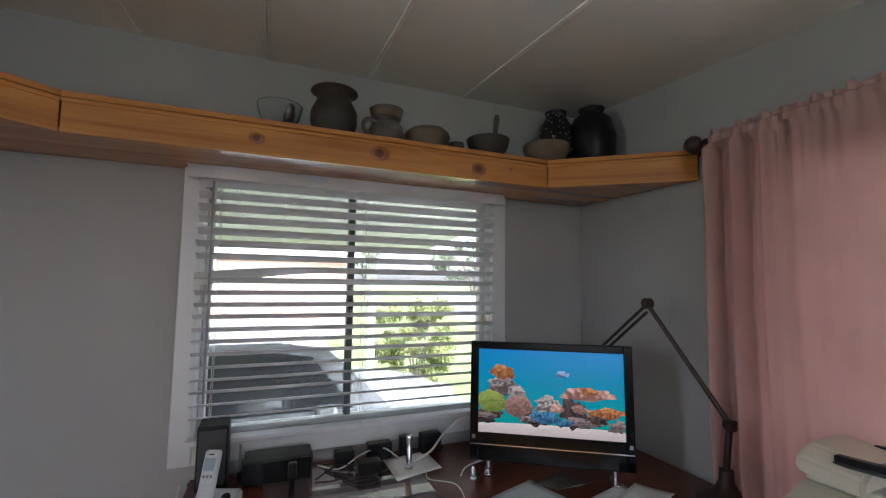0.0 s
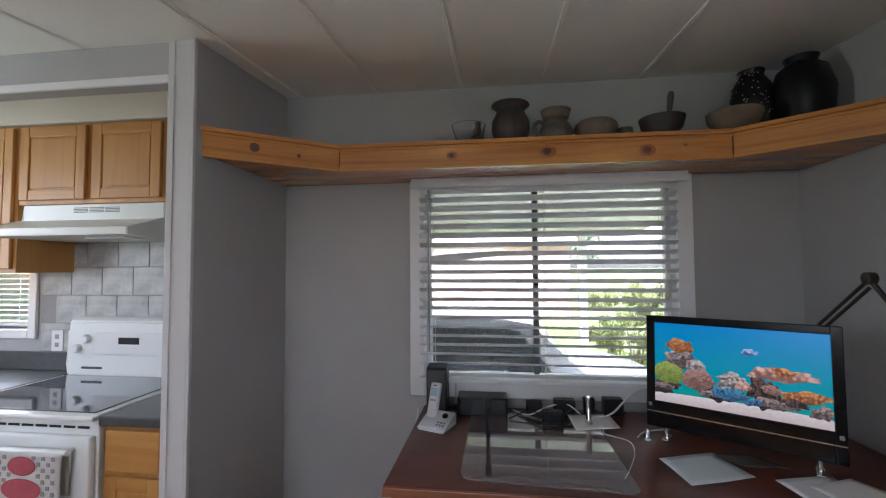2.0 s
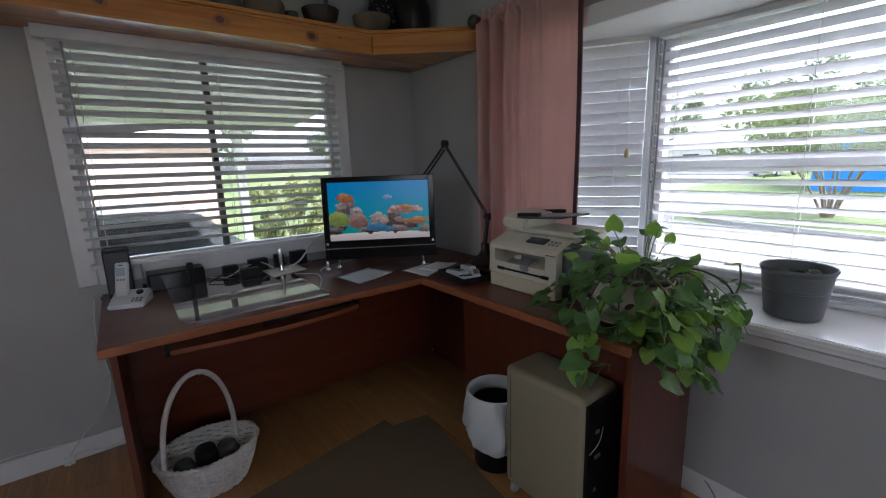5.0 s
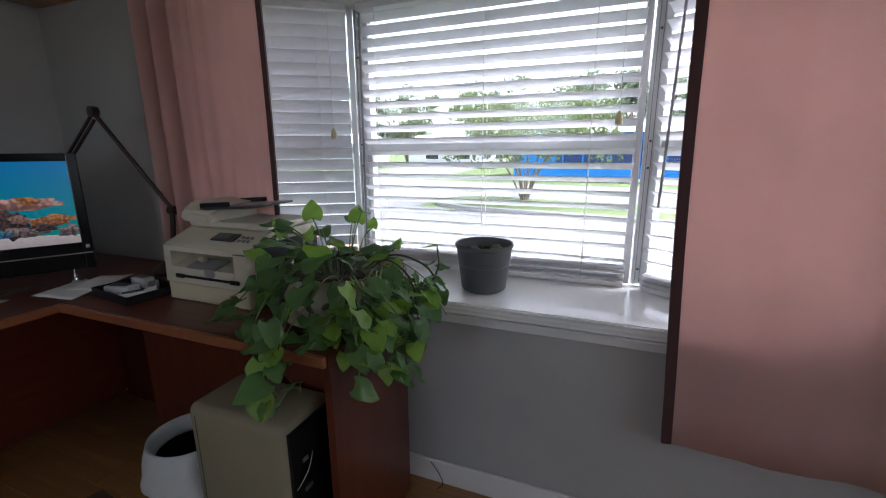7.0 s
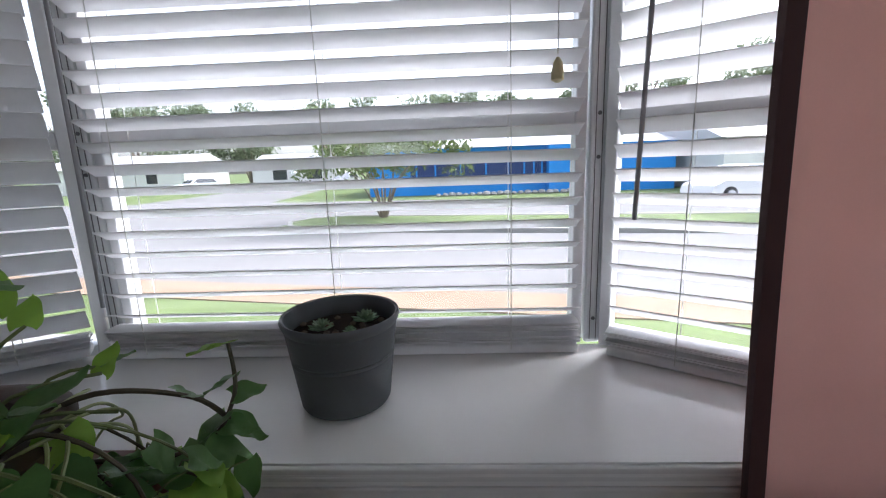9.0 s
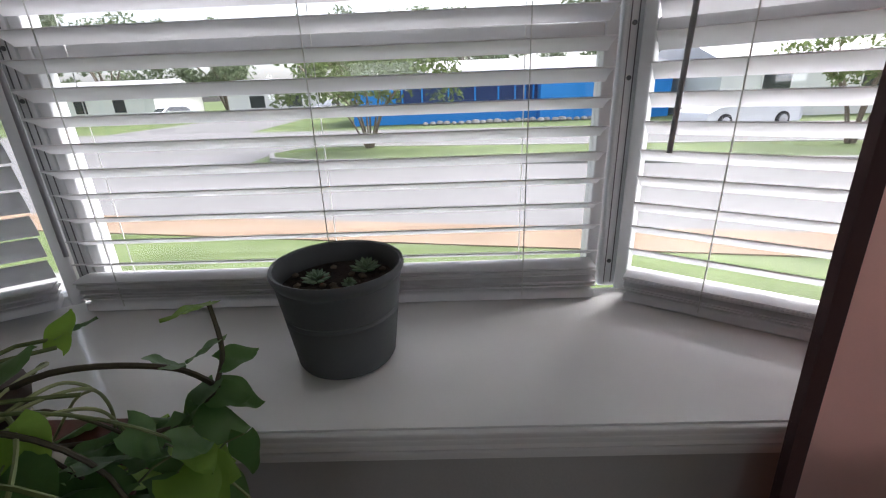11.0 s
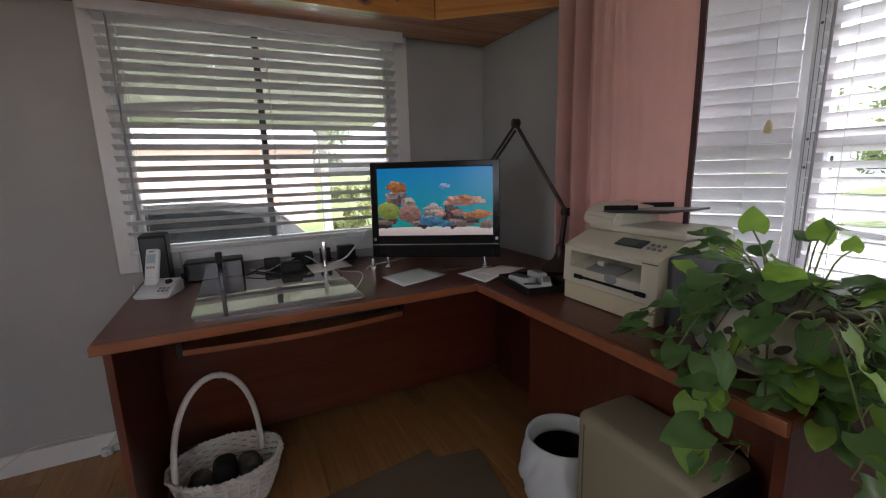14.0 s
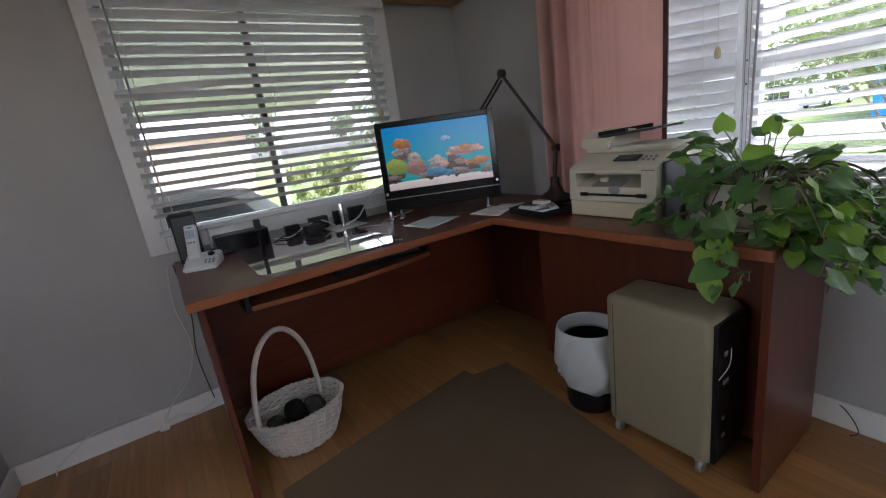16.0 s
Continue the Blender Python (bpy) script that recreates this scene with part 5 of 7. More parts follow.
def car(nm, m, paint, label, length=4.5, width=1.8, height=1.48):
    """A saloon car lengthwise along x, nose towards +x."""
    th = tagged(new(nm), label, "car")
    th.matrix_basis = Matrix.Identity(4)
    L, W, H = length / 2, width / 2, height
    low = [(-L, 0.35), (-L, 0.78), (-L + 0.15, 0.95), (-L + 0.7, 0.98), (L - 1.25, 0.97), (L - 0.5, 0.86), (L - 0.08, 0.68), (L, 0.45), (L - 0.05, 0.24), (-L + 0.08, 0.24)]

    def loft(profile, widths, mt, name, lab=""):
        bm = bmesh.new()
        rings = []
        for wy in widths:
            rings.append([bm.verts.new((x * (1 - 0.02 * abs(wy[1])), wy[0] * (1 - wy[2] * max(0, z - 0.9)), z)) for x, z in profile])
        for a, b in zip(rings, rings[1:]):
            for i in range(len(profile)):
                j = (i + 1) % len(profile)
                bm.faces.new((a[i], a[j], b[j], b[i]))
        bm.faces.new(rings[0])
        bm.faces.new(rings[-1][::-1])
        bmesh.ops.recalc_face_normals(bm, faces=bm.faces)
        return part(name, bm, mt, th, lab, True)
    body = loft(low, [(-W * 0.94, 1, 0), (-W, 0, 0), (W, 0, 0), (W * 0.94, 1, 0)], paint, "body")
    cab = [(-L + 0.55, 0.97), (-L + 1.15, H - 0.06), (-L + 1.6, H), (0.25, H), (0.6, H - 0.05), (L - 1.15, 0.965)]
    loft(cab, [(-W * 0.93, 0, 0.32), (W * 0.93, 0, 0.32)], paint, "roof")
    sidew = [(-L + 0.85, 1.0), (-L + 1.22, H - 0.11), (-L + 1.6, H - 0.07), (0.25, H - 0.07), (0.5, H - 0.11), (L - 1.45, 1.0)]
    for s_ in (-1, 1):
        bm = bmesh.new()
        vs = [bm.verts.new((x, s_ * (W * 0.93 * (1 - 0.32 * max(0, z - 0.9)) + 0.006), z)) for x, z in sidew]
        bm.faces.new(vs if s_ < 0 else vs[::-1])
        part("side_window", bm, M["darkglass"], th, "dark tinted side window")
        part("mirror", box((L - 1.75, s_ * (W + 0.09) - 0.07, 0.96), (L - 1.6, s_ * (W + 0.09) + 0.07, 1.08), 0.03), paint, th)
        for x in (-L + 0.85, L - 0.85):
            wh = part("wheel", lathe([(0.1, -0.1), (0.28, -0.1), (0.32, -0.07), (0.32, 0.07), (0.28, 0.1), (0.1, 0.1)], 24, m=Matrix.Translation((x, s_ * (W - 0.08), 0.32)) @ Matrix.Rotation(radians(90), 4, "X")), M["tyre"], th, "black tyre", True)
            part("rim", lathe([(0.0, -0.02), (0.08, -0.02), (0.2, 0.0), (0.21, 0.02)], 16, m=Matrix.Translation((x, s_ * (W + 0.02), 0.32)) @ Matrix.Rotation(radians(90 * s_), 4, "X")), M["hubcap"], wh, "", True)
        part("headlight", box((L - 0.42, s_ * (W - 0.35) - 0.12, 0.66), (L - 0.09, s_ * (W - 0.35) + 0.16, 0.76), 0.02), M["pane"], th)
        part("tail_light", box((-L - 0.005, s_ * (W - 0.25) - 0.1, 0.72), (-L + 0.08, s_ * (W - 0.25) + 0.14, 0.86), 0.015), M["red"], th)
    for nm_, a, b, x_off in (("windscreen", (0.58, H - 0.075), (L - 1.22, 0.985), 0.006), ("rear_window", (-L + 1.08, H - 0.11), (-L + 0.63, 1.0), -0.006)):
        bm = bmesh.new()
        w0, w1 = W * 0.86 * (1 - 0.32 * (H - 1.0)), W * 0.88
        vs = [bm.verts.new(p) for p in ((a[0] + 0.02 if x_off > 0 else a[0] - 0.03, -w0, a[1] + 0.02), (a[0] + 0.02 if x_off > 0 else a[0] - 0.03, w0, a[1] + 0.02), (b[0] + 0.03 * (1 if x_off > 0 else -1), w1, b[1] + 0.02), (b[0] + 0.03 * (1 if x_off > 0 else -1), -w1, b[1] + 0.02))]
        bm.faces.new(vs)
        part(nm_, bm, M["darkglass"], th)
    th.matrix_basis = m
    return th


car("parked_car", pose(1.0, 5.0, G + 0.201, 0, 0, 0), M["silver"], "silver saloon car parked on the driveway")
car("parked_car", pose(20.4, -11.3, G + 0.012, 0, 0, 101), M["whitecar"], "white hatchback parked across the street", 4.3)
car("parked_car", pose(44.5, 27.0, G + 0.0, 0, 0, 150), M["whitecar"], "white pickup-like car parked by a far house", 4.8)
car("parked_car", pose(47.0, 12.5, G + 0.0, 0, 0, 170), M["silver"], "grey car parked by a far house", 4.4)

# ---- floor ----
fl = thing("floor", (0.5, 0, 0), "honey brown laminate plank floor", "floor", kind="structure")
part("subfloor", box((XW - 0.1, Y0 - 0.1, -0.12), (X1 + 0.1, Y1 + 0.1, -0.006)), M["soil"], fl, "dark joints between planks")
plank_mesh = {}
rnd = random.Random(2)
pw = 0.127
for i in range(int((X1 - XW) / pw) + 1):
    xa = XW + i * pw
    y = Y0 - rnd.uniform(0, 0.8)
    while y < Y1:
        ln = 0.9
        ya, yb = max(Y0, y), min(Y1, y + ln)
        y += ln
        if yb - ya < 0.05:
            continue
        wdt = min(pw, X1 - xa) - 0.0012
        keyp = (round(wdt, 3), round(yb - ya, 3))
        if keyp not in plank_mesh:
            ob = part("plank", box((0, 0, -0.006), (wdt, yb - ya - 0.0012, 0.0), 0.0008, seg=1), M["plank"], fl, "", False, Matrix.Translation((xa, ya, 0)))
            plank_mesh[keyp] = ob.data
        else:
            piece("plank", plank_mesh[keyp], Matrix.Translation((xa, ya, 0)), fl)
rg = thing("floor_mat", (1.6, 1.2, 0), "dark brown flatweave floor mat under the desk", "rug")
part("mat", prism([(1.03, -0.6), (1.98, -0.6), (2.05, 1.0), (2.178, 1.93), (2.0, 1.965), (1.985, 2.03), (1.07, 1.885)], 0.0005, 0.009), M["rug"], rg)

# ---- plant in its pot ----
PX, PY = 2.42, 1.0
M["potmark"] = mat("dark painted leaf motif", (0.06, 0.06, 0.04), 0.3)
pl = thing("pothos_plant", (PX, PY, TOP), "trailing green pothos in a cream glazed pot at the desk's end", "potted plant")
pot = part("pot", lathe([(0.095, 0.001), (0.11, 0.012), (0.145, 0.05), (0.160, 0.088), (0.154, 0.122), (0.138, 0.138), (0.128, 0.13), (0.13, 0.10), (0.1, 0.03), (0, 0.03)], 36, m=Matrix.Translation((PX, PY, TOP))), M["glaze"], pl, "cream glazed stoneware pot", True)
part("rim", lathe([(0.138, 0.137), (0.160, 0.141), (0.162, 0.151), (0.145, 0.155), (0.124, 0.149), (0.122, 0.13)], 36, m=Matrix.Translation((PX, PY, TOP))), M["glazerim"], pot, "dark brown rim", True)
part("saucer", lathe([(0.11, 0.0008), (0.165, 0.012), (0.17, 0.02), (0.16, 0.021), (0.11, 0.01), (0, 0.01)], 36, m=Matrix.Translation((PX, PY, TOP))), M["glaze"], pl, "", True)
part("soil", lathe([(0.0, 0.122), (0.08, 0.124), (0.127, 0.118)], 28, m=Matrix.Translation((PX, PY, TOP))), M["soil"], pl, "", True)
for i in range(7):
    t = radians(150 + 18 * i)
    z = 0.075 + 0.012 * math.sin(2.1 * i)
    R = Matrix.Translation((PX, PY, TOP + z)) @ Matrix.Rotation(t, 4, "Z") @ Matrix.Translation((0.1585, 0, 0)) @ Matrix.Rotation(radians(90), 4, "Y") @ Matrix.Rotation(0.9 * (-1) ** i, 4, "Z")
    part("leaf_motif", lathe([(0.0, 0.0016), (0.006, 0.0012), (0.009, -0.002)], 10, m=R @ Matrix.Scale(1.9, 4, (1, 0, 0))), M["potmark"], pot)


def leaf_mesh(nm, w, l, cup, droop, material):
    """A heart-shaped blade with its stalk end at the origin, pointing along +x."""
    rows = 9
    verts, faces = [], []
    for j in range(rows + 1):
        t = j / rows
        half = w * (math.sin(math.pi * (t * 0.90 + 0.10) ** 0.72)) ** 0.7 * (1 - 0.12 * t)
        if j == rows:
            half = 0.0005
        x = l * (t - 0.06 * math.sin(math.pi * t))
        for i in range(5):
            s = (i - 2) / 2
            back = -0.16 * l * (abs(s) ** 1.5) * max(0, 1 - 3.2 * t)
            z = cup * w * abs(s) ** 1.4 * (0.6 + 0.4 * math.sin(6 * t)) - droop * l * t * t + 0.004 * math.sin(9 * t + 3 * s)
            verts.append((x + back, half * s, z))
    for j in range(rows):
        for i in range(4):
            a = j * 5 + i
            faces.append((a, a + 5, a + 6, a + 1))
    me = bpy.data.meshes.new(nm)
    me.from_pydata(verts, [], faces)
    me.materials.append(material)
    me.shade_smooth()
    return me


LEAVES = [leaf_mesh("leaf", 0.043, 0.090, 0.20, 0.12, M["leaf"]), leaf_mesh("leaf", 0.049, 0.100, 0.12, 0.2, M["leaf"]), leaf_mesh("leaf", 0.034, 0.070, 0.28, 0.1, M["leaf"]),
          leaf_mesh("leaf", 0.043, 0.084, 0.15, 0.1, M["leafy"]), leaf_mesh("leaf", 0.052, 0.112, 0.18, 0.2, M["leaf"])]
rnd = random.Random(21)


def put_leaf(p, heading, pitch, roll, k, s=1.0, free=False):
    p = Vector(p)
    if p.y < 0.84 and not free:
        p.y = 0.84
        p.z = min(p.z, TOP + 0.08)
    m = Matrix.Translation(p) @ Matrix.Rotation(heading, 4, "Z") @ Matrix.Rotation(-pitch, 4, "Y") @ Matrix.Rotation(roll, 4, "X") @ Matrix.Scale(0.87 * s, 4)
    return piece("leaf", LEAVES[k], m, pl)


# upright leaves on stalks from the soil
for i in range(26):
    t = 6.283 * (i * 0.382) + rnd.uniform(-0.3, 0.3)
    r0 = rnd.uniform(0.02, 0.10)
    lean = rnd.uniform(0.05, 0.17)
    h = rnd.uniform(0.07, 0.17) - 0.4 * max(0, lean - 0.12)
    a = Vector((PX + r0 * math.cos(t), PY + r0 * math.sin(t), TOP + 0.12))
    b = a + Vector((lean * math.cos(t), lean * math.sin(t), h))
    if b.x > 2.58:
        b.x = 2.58 - rnd.uniform(0, 0.08)
    if b.y > 1.215 and b.x > 2.3 and b.z < 1.02:
        b.y = 1.20
    if b.y < PY - 0.05:
        b.z = min(b.z, TOP + 0.21 - 0.5 * (PY - 0.05 - b.y))
    mid = (a + b) / 2 + Vector((0, 0, 0.03))
    part("stalk", tube(smooth_path([a, mid, b], 3), 0.0022, 5), M["vine"], pl, "", True)
    k = 3 if (i % 3 == 0) else rnd.choice((0, 1, 0, 1, 2))
    big = 0.55 if b.x > 2.5 and b.y < 0.98 else 0.9
    put_leaf(b, t + rnd.uniform(-0.7, 0.7), rnd.uniform(0.5, 1.2) if i % 3 == 0 else rnd.uniform(-0.5, 0.4), rnd.uniform(-0.6, 0.6), k, big * rnd.uniform(0.85, 1.08))
# short inner leaves low in the crown
for i in range(20):
    t, r = rnd.uniform(0, 6.283), 0.14 * math.sqrt(rnd.random())
    p = Vector((PX + r * math.cos(t), PY + r * math.sin(t), TOP + 0.15 + 0.07 * (1 - (r / 0.19) ** 2) * rnd.uniform(0.2, 1.0)))
    p.x = min(p.x, 2.58)
    part("stalk", tube([(PX + 0.5 * r * math.cos(t), PY + 0.5 * r * math.sin(t), TOP + 0.12), p], 0.0017, 4), M["vine"] if i % 2 else M["vined"], pl)
    put_leaf(p, t + rnd.uniform(-1.2, 1.2), rnd.uniform(-0.6, 0.7), rnd.uniform(-0.7, 0.7), 3 if i % 5 == 0 else rnd.choice((0, 2, 2, 1)), rnd.uniform(0.65, 0.95))
# trailing vines over the rim
for i in range(22):
    t = radians(155 + 150 * (i + 0.5) / 22 + rnd.uniform(-5, 5))
    if i % 5 == 4:
        t = radians(rnd.uniform(95, 150))
    if i % 2:
        continue
    d = Vector((math.cos(t), math.sin(t), 0))
    out_ = rnd.uniform(0.05, 0.15)
    drop = rnd.uniform(0.10, 0.25)
    a = Vector((PX, PY, TOP + 0.125)) + d * 0.09
    b = Vector((PX, PY, TOP + 0.165)) + d * 0.155
    c = b + d * out_ * 0.7 + Vector((0, 0, -drop * 0.35))
    e = b + d * out_ + Vector((rnd.uniform(-0.05, 0.05), rnd.uniform(-0.05, 0.05), -drop))
    for q in (c, e):
        if q.x > 2.13 and q.y > 0.84:
            q.z = max(q.z, TOP + 0.03)
        if q.y > 1.21 and q.x > 2.28:
            q.y = 1.20
    path = smooth_path([a, b, c, e], 5)
    part("vine", tube(path, 0.0022 if i % 3 else 0.0030, 6, None, 0.6), M["vine"] if i % 4 == 0 else M["vined"], pl, "", True)
    n_l = rnd.randint(6, 8)
    for j in range(n_l):
        lo_ = 0.5 if 185 < math.degrees(t) % 360 < 250 else 0.4
        p = path[int((lo_ + (1 - lo_) * j / (n_l - 1)) * (len(path) - 1))]
        hd = t + rnd.uniform(-1.3, 1.3)
        put_leaf(p, hd, rnd.uniform(-1.0, 0.25), rnd.uniform(-0.8, 0.8), 3 if rnd.random() < 0.2 else rnd.choice((0, 1, 2, 0, 2, 1)), rnd.uniform(0.6, 0.95))
# long vines hanging over the desk's end and its front edge
for i in range(11):
    south = i % 4 < 3
    if south:
        edge_pt = Vector((rnd.uniform(2.16, 2.58), 0.835 - rnd.uniform(0.0, 0.05), TOP + rnd.uniform(0.02, 0.07)))
    else:
        edge_pt = Vector((2.125 - rnd.uniform(0.0, 0.03), rnd.uniform(0.88, 1.02), TOP + rnd.uniform(0.02, 0.05)))
    away = Vector((0, -1, 0)) if south else Vector((-1, 0, 0))
    root = Vector((PX, PY, TOP + 0.128)) + (edge_pt - Vector((PX, PY, edge_pt.z))).normalized() * 0.10
    rise = root.lerp(edge_pt, 0.5) + Vector((0, 0, 0.05))
    drop = rnd.uniform(0.07, 0.19) if south else rnd.uniform(0.05, 0.13)
    swing = Vector((rnd.uniform(-0.07, 0.07), rnd.uniform(-0.03, 0.03), 0)) if south else Vector((0, rnd.uniform(-0.07, 0.07), 0))
    mid_ = edge_pt + away * rnd.uniform(0.02, 0.045) + swing * 0.5 + Vector((0, 0, -drop * 0.45))
    tip = edge_pt + away * rnd.uniform(0.0, 0.03) + swing + Vector((0, 0, -drop))
    path = smooth_path([root, rise, edge_pt, mid_, tip], 5)
    part("vine", tube(path, 0.0021, 6, None, 0.6), (M["vine"], M["vined"], M["vine"])[i % 3], pl, "", True)
    toward = math.atan2(away.y, away.x)
    for j in range(9):
        p = path[int((0.34 + 0.66 * j / 8) * (len(path) - 1))]
        stub = p + away * rnd.uniform(0.005, 0.035) + Vector((rnd.uniform(-0.055, 0.055), rnd.uniform(-0.03, 0.02), rnd.uniform(-0.005, 0.04)))
        part("leaf_stalk", tube([p, (p + stub) / 2 + Vector((0, 0, 0.006)), stub], 0.0012, 4), M["vine"], pl)
        put_leaf(stub, toward + rnd.uniform(-1.2, 1.2), rnd.uniform(-1.15, -0.1), rnd.uniform(-0.6, 0.6), 3 if rnd.random() < 0.28 else rnd.choice((0, 2, 2, 1)), rnd.uniform(0.55, 0.88), True)
# bare runners looping round the pot
M["runner"] = mat("pale tan runner stem", (0.30, 0.34, 0.15), 0.5, 0, 0.2, 30)
for i in range(11):
    t = radians(rnd.uniform(215, 325))
    sw = rnd.choice((-1, 1)) * rnd.uniform(0.8, 1.6)
    pts = []
    for q in range(6):
        f = q / 5
        r = 0.11 + 0.10 * math.sin(min(1.0, f * 1.3) * 1.5)
        qx, qy = PX + r * math.cos(t + sw * f), PY + r * math.sin(t + sw * f)
        pts.append(Vector((min(qx, 2.6), qy, max(TOP + 0.135 + 0.05 * math.sin(3 * f) - 0.2 * f * f * rnd.uniform(0.7, 1.2), TOP + 0.012 if qx > 2.13 and qy > 0.85 else 0.0))))
    path = smooth_path(pts, 5)
    part("runner", tube(path, 0.0022, 6, None, 0.7), M["runner"], pl, "pale tan runner stem", True)
    put_leaf(path[-1], t + sw, rnd.uniform(-0.8, 0.2), rnd.uniform(-0.6, 0.6), rnd.choice((3, 0, 1)), 0.85)
# two long shoots reaching over the sill
path = smooth_path([(PX + 0.08, PY - 0.05, TOP + 0.13), (PX + 0.12, PY - 0.13, TOP + 0.16), (PX + 0.18, PY - 0.20, TOP + 0.12), (PX + 0.215, PY - 0.23, TOP + 0.06)], 6)
part("vine", tube(path, 0.0035, 6), M["vined"], pl, "", True)
for p, hd, pt, k in ((path[-1], -0.9, -0.7, 0), (path[11], -0.1, -0.5, 2), (path[-3], 2.6, -0.4, 0)):
    put_leaf(p, hd, pt, 0.3, k, 0.75, True)
path = smooth_path([(PX + 0.08, PY - 0.09, TOP + 0.10), (PX + 0.17, PY - 0.20, TOP + 0.05), (PX + 0.215, PY - 0.235, TOP + 0.10), (PX + 0.235, PY - 0.225, TOP + 0.17)], 6)
part("vine", tube(path, 0.003, 6), M["vined"], pl, "", True)
for p, hd, pt, k in ((path[-1], 2.4, 0.1, 3), (path[14], 2.0, -0.3, 2), (path[12], -0.9, 0.1, 2), (path[9], -1.2, -0.3, 2), (path[7], -0.9, -0.7, 0), (path[5], -2.0, -0.9, 1)):
    put_leaf(p, hd, pt, 0.3, k, 0.72, True)

# ---- grey pot with succulents on the sill ----
gp = thing("succulent_pot", (2.81, 0.66, SILL), "slate grey ribbed ceramic pot with two small succulents on the sill", "potted plant")
prof = [(0.0, 0.002), (0.068, 0.0015), (0.076, 0.006)]
for i in range(16):
    z = 0.012 + 0.0088 * i
    r = 0.077 + 0.021 * (z / 0.16)
    prof += [(r + 0.0005, z), (r - 0.0004 - (0.0014 if i == 9 else 0), z + 0.0045)]
prof += [(0.1, 0.155), (0.103, 0.163), (0.101, 0.169), (0.096, 0.167), (0.093, 0.15), (0.09, 0.125), (0.0, 0.125)]
part("pot", lathe(prof, 44, m=Matrix.Translation((2.81, 0.66, SILL))), M["potgrey"], gp, "", True)
part("soil", lathe([(0.0, 0.136), (0.05, 0.139), (0.0905, 0.134)], 24, m=Matrix.Translation((2.81, 0.66, SILL))), M["soil"], gp, "", True)
for sx, sy, sc in ((2.805, 0.695, 1.0), (2.845, 0.625, 1.1), (2.79, 0.64, 0.55)):
    su = None
    for ring, (nn, tl) in enumerate(((8, 0.35), (7, 0.75), (5, 1.15))):
        for i in range(nn):
            t = 6.283 * i / nn + 0.4 * ring
            R = Matrix.Translation((sx, sy, SILL + 0.137 + 0.002 * ring)) @ Matrix.Rotation(t, 4, "Z") @ Matrix.Rotation(radians(90) - tl, 4, "Y") @ Matrix.Scale(sc * (1 - 0.15 * ring), 4)
            bm = lathe([(0.0, 0.0), (0.0035, 0.006), (0.005, 0.014), (0.0035, 0.021), (0.0, 0.026)], 6, m=R @ Matrix.Scale(0.5, 4, (1, 0, 0)))
            part("succulent_leaf", bm, M["succ"], gp, "", True)
rnd = random.Random(4)
for i in range(16):
    t, r = rnd.uniform(0, 6.28), 0.08 * math.sqrt(rnd.random())
    part("pebble", lathe([(0, -0.004), (0.005, -0.002), (0.006, 0.001), (0, 0.005)], 7, m=Matrix.Translation((2.81 + r * math.cos(t), 0.66 + r * math.sin(t), SILL + 0.14))), M["clay"], gp, "", True)

# ---- wicker basket under the desk ----
bx, by = 1.225, 2.13
M["darkcloth"] = mat("black cloth", (0.012, 0.012, 0.013), 0.9, 0, 0.3, 20, 200, 0.3)
M["greyfluff"] = mat("grey mottled plush", (0.14, 0.14, 0.135), 0.95, 0, 0.5, 35, 200, 0.6)
bk = thing("wicker_basket", (bx, by, 0), "white painted oval wicker basket with a hoop handle holding dark clutter", "basket")
RX, RY, HH = 0.185, 0.145, 0.160
nr, ns = 15, 64


def bpt(t, z, off=0.0):
    k = 0.68 + 0.32 * (z / HH) ** 0.8
    return Vector((bx + (RX * k + off) * math.cos(t), by + (RY * k + off) * math.sin(t), 0.004 + z))


for j in range(nr):
    z = HH * (j + 0.5) / nr
    pts = [bpt(6.2832 * i / ns, z, 0.0032 * (1 if (i // 2 + j) % 2 else -1)) for i in range(ns)]
    part("weave", tube(pts, 0.0058, 6, None, 1.0, True), M["wicker"], bk, "", True)
for i in range(32):
    t = 6.2832 * i / 32
    part("stake", tube([bpt(t, 0.0, 0.004), bpt(t, HH * 0.5, 0.005), bpt(t, HH + 0.004, 0.003)], 0.0052, 6), M["wicker"], bk, "", True)
bm = bmesh.new()
for o_ in (0, 1):
    pts = [bpt(6.2832 * i / 60, HH + 0.004, 0.006 * math.sin(i * 1.26 * 2 + 3.14 * o_)) + Vector((0, 0, 0.006 * math.cos(i * 1.26 * 2 + 3.14 * o_))) for i in range(60)]
    tube(pts, 0.0065, 6, bm, 1.0, True)
part("braided_rim", bm, M["wicker"], bk, "", True)
part("bottom", lathe([(0.0, 0.004), (0.118, 0.005), (0.122, 0.012), (0, 0.012)], 32, m=Matrix.Translation((bx, by, 0)), squash=0.78), M["wicker"], bk)
ha, hb = Vector((bx - 0.155, by - 0.06, 0.12)), Vector((bx + 0.12, by + 0.085, 0.12))
path = []
for i in range(29):
    t = math.pi * i / 28
    c = (ha + hb) / 2 + (ha - hb) / 2 * math.cos(t)
    path.append(c + Vector((0, 0, 0.37 * math.sin(t) ** 0.8)))
part("hoop_handle", tube(path, 0.0105, 10), M["wicker"], bk, "", True)
part("handle_wrap", tube([p + Vector((0.004 * math.sin(9 * i), 0.011 * math.cos(9 * i), 0.011 * math.sin(9 * i))) for i, p in enumerate(smooth_path(path, 4))], 0.003, 5), M["wicker"], bk, "", True)
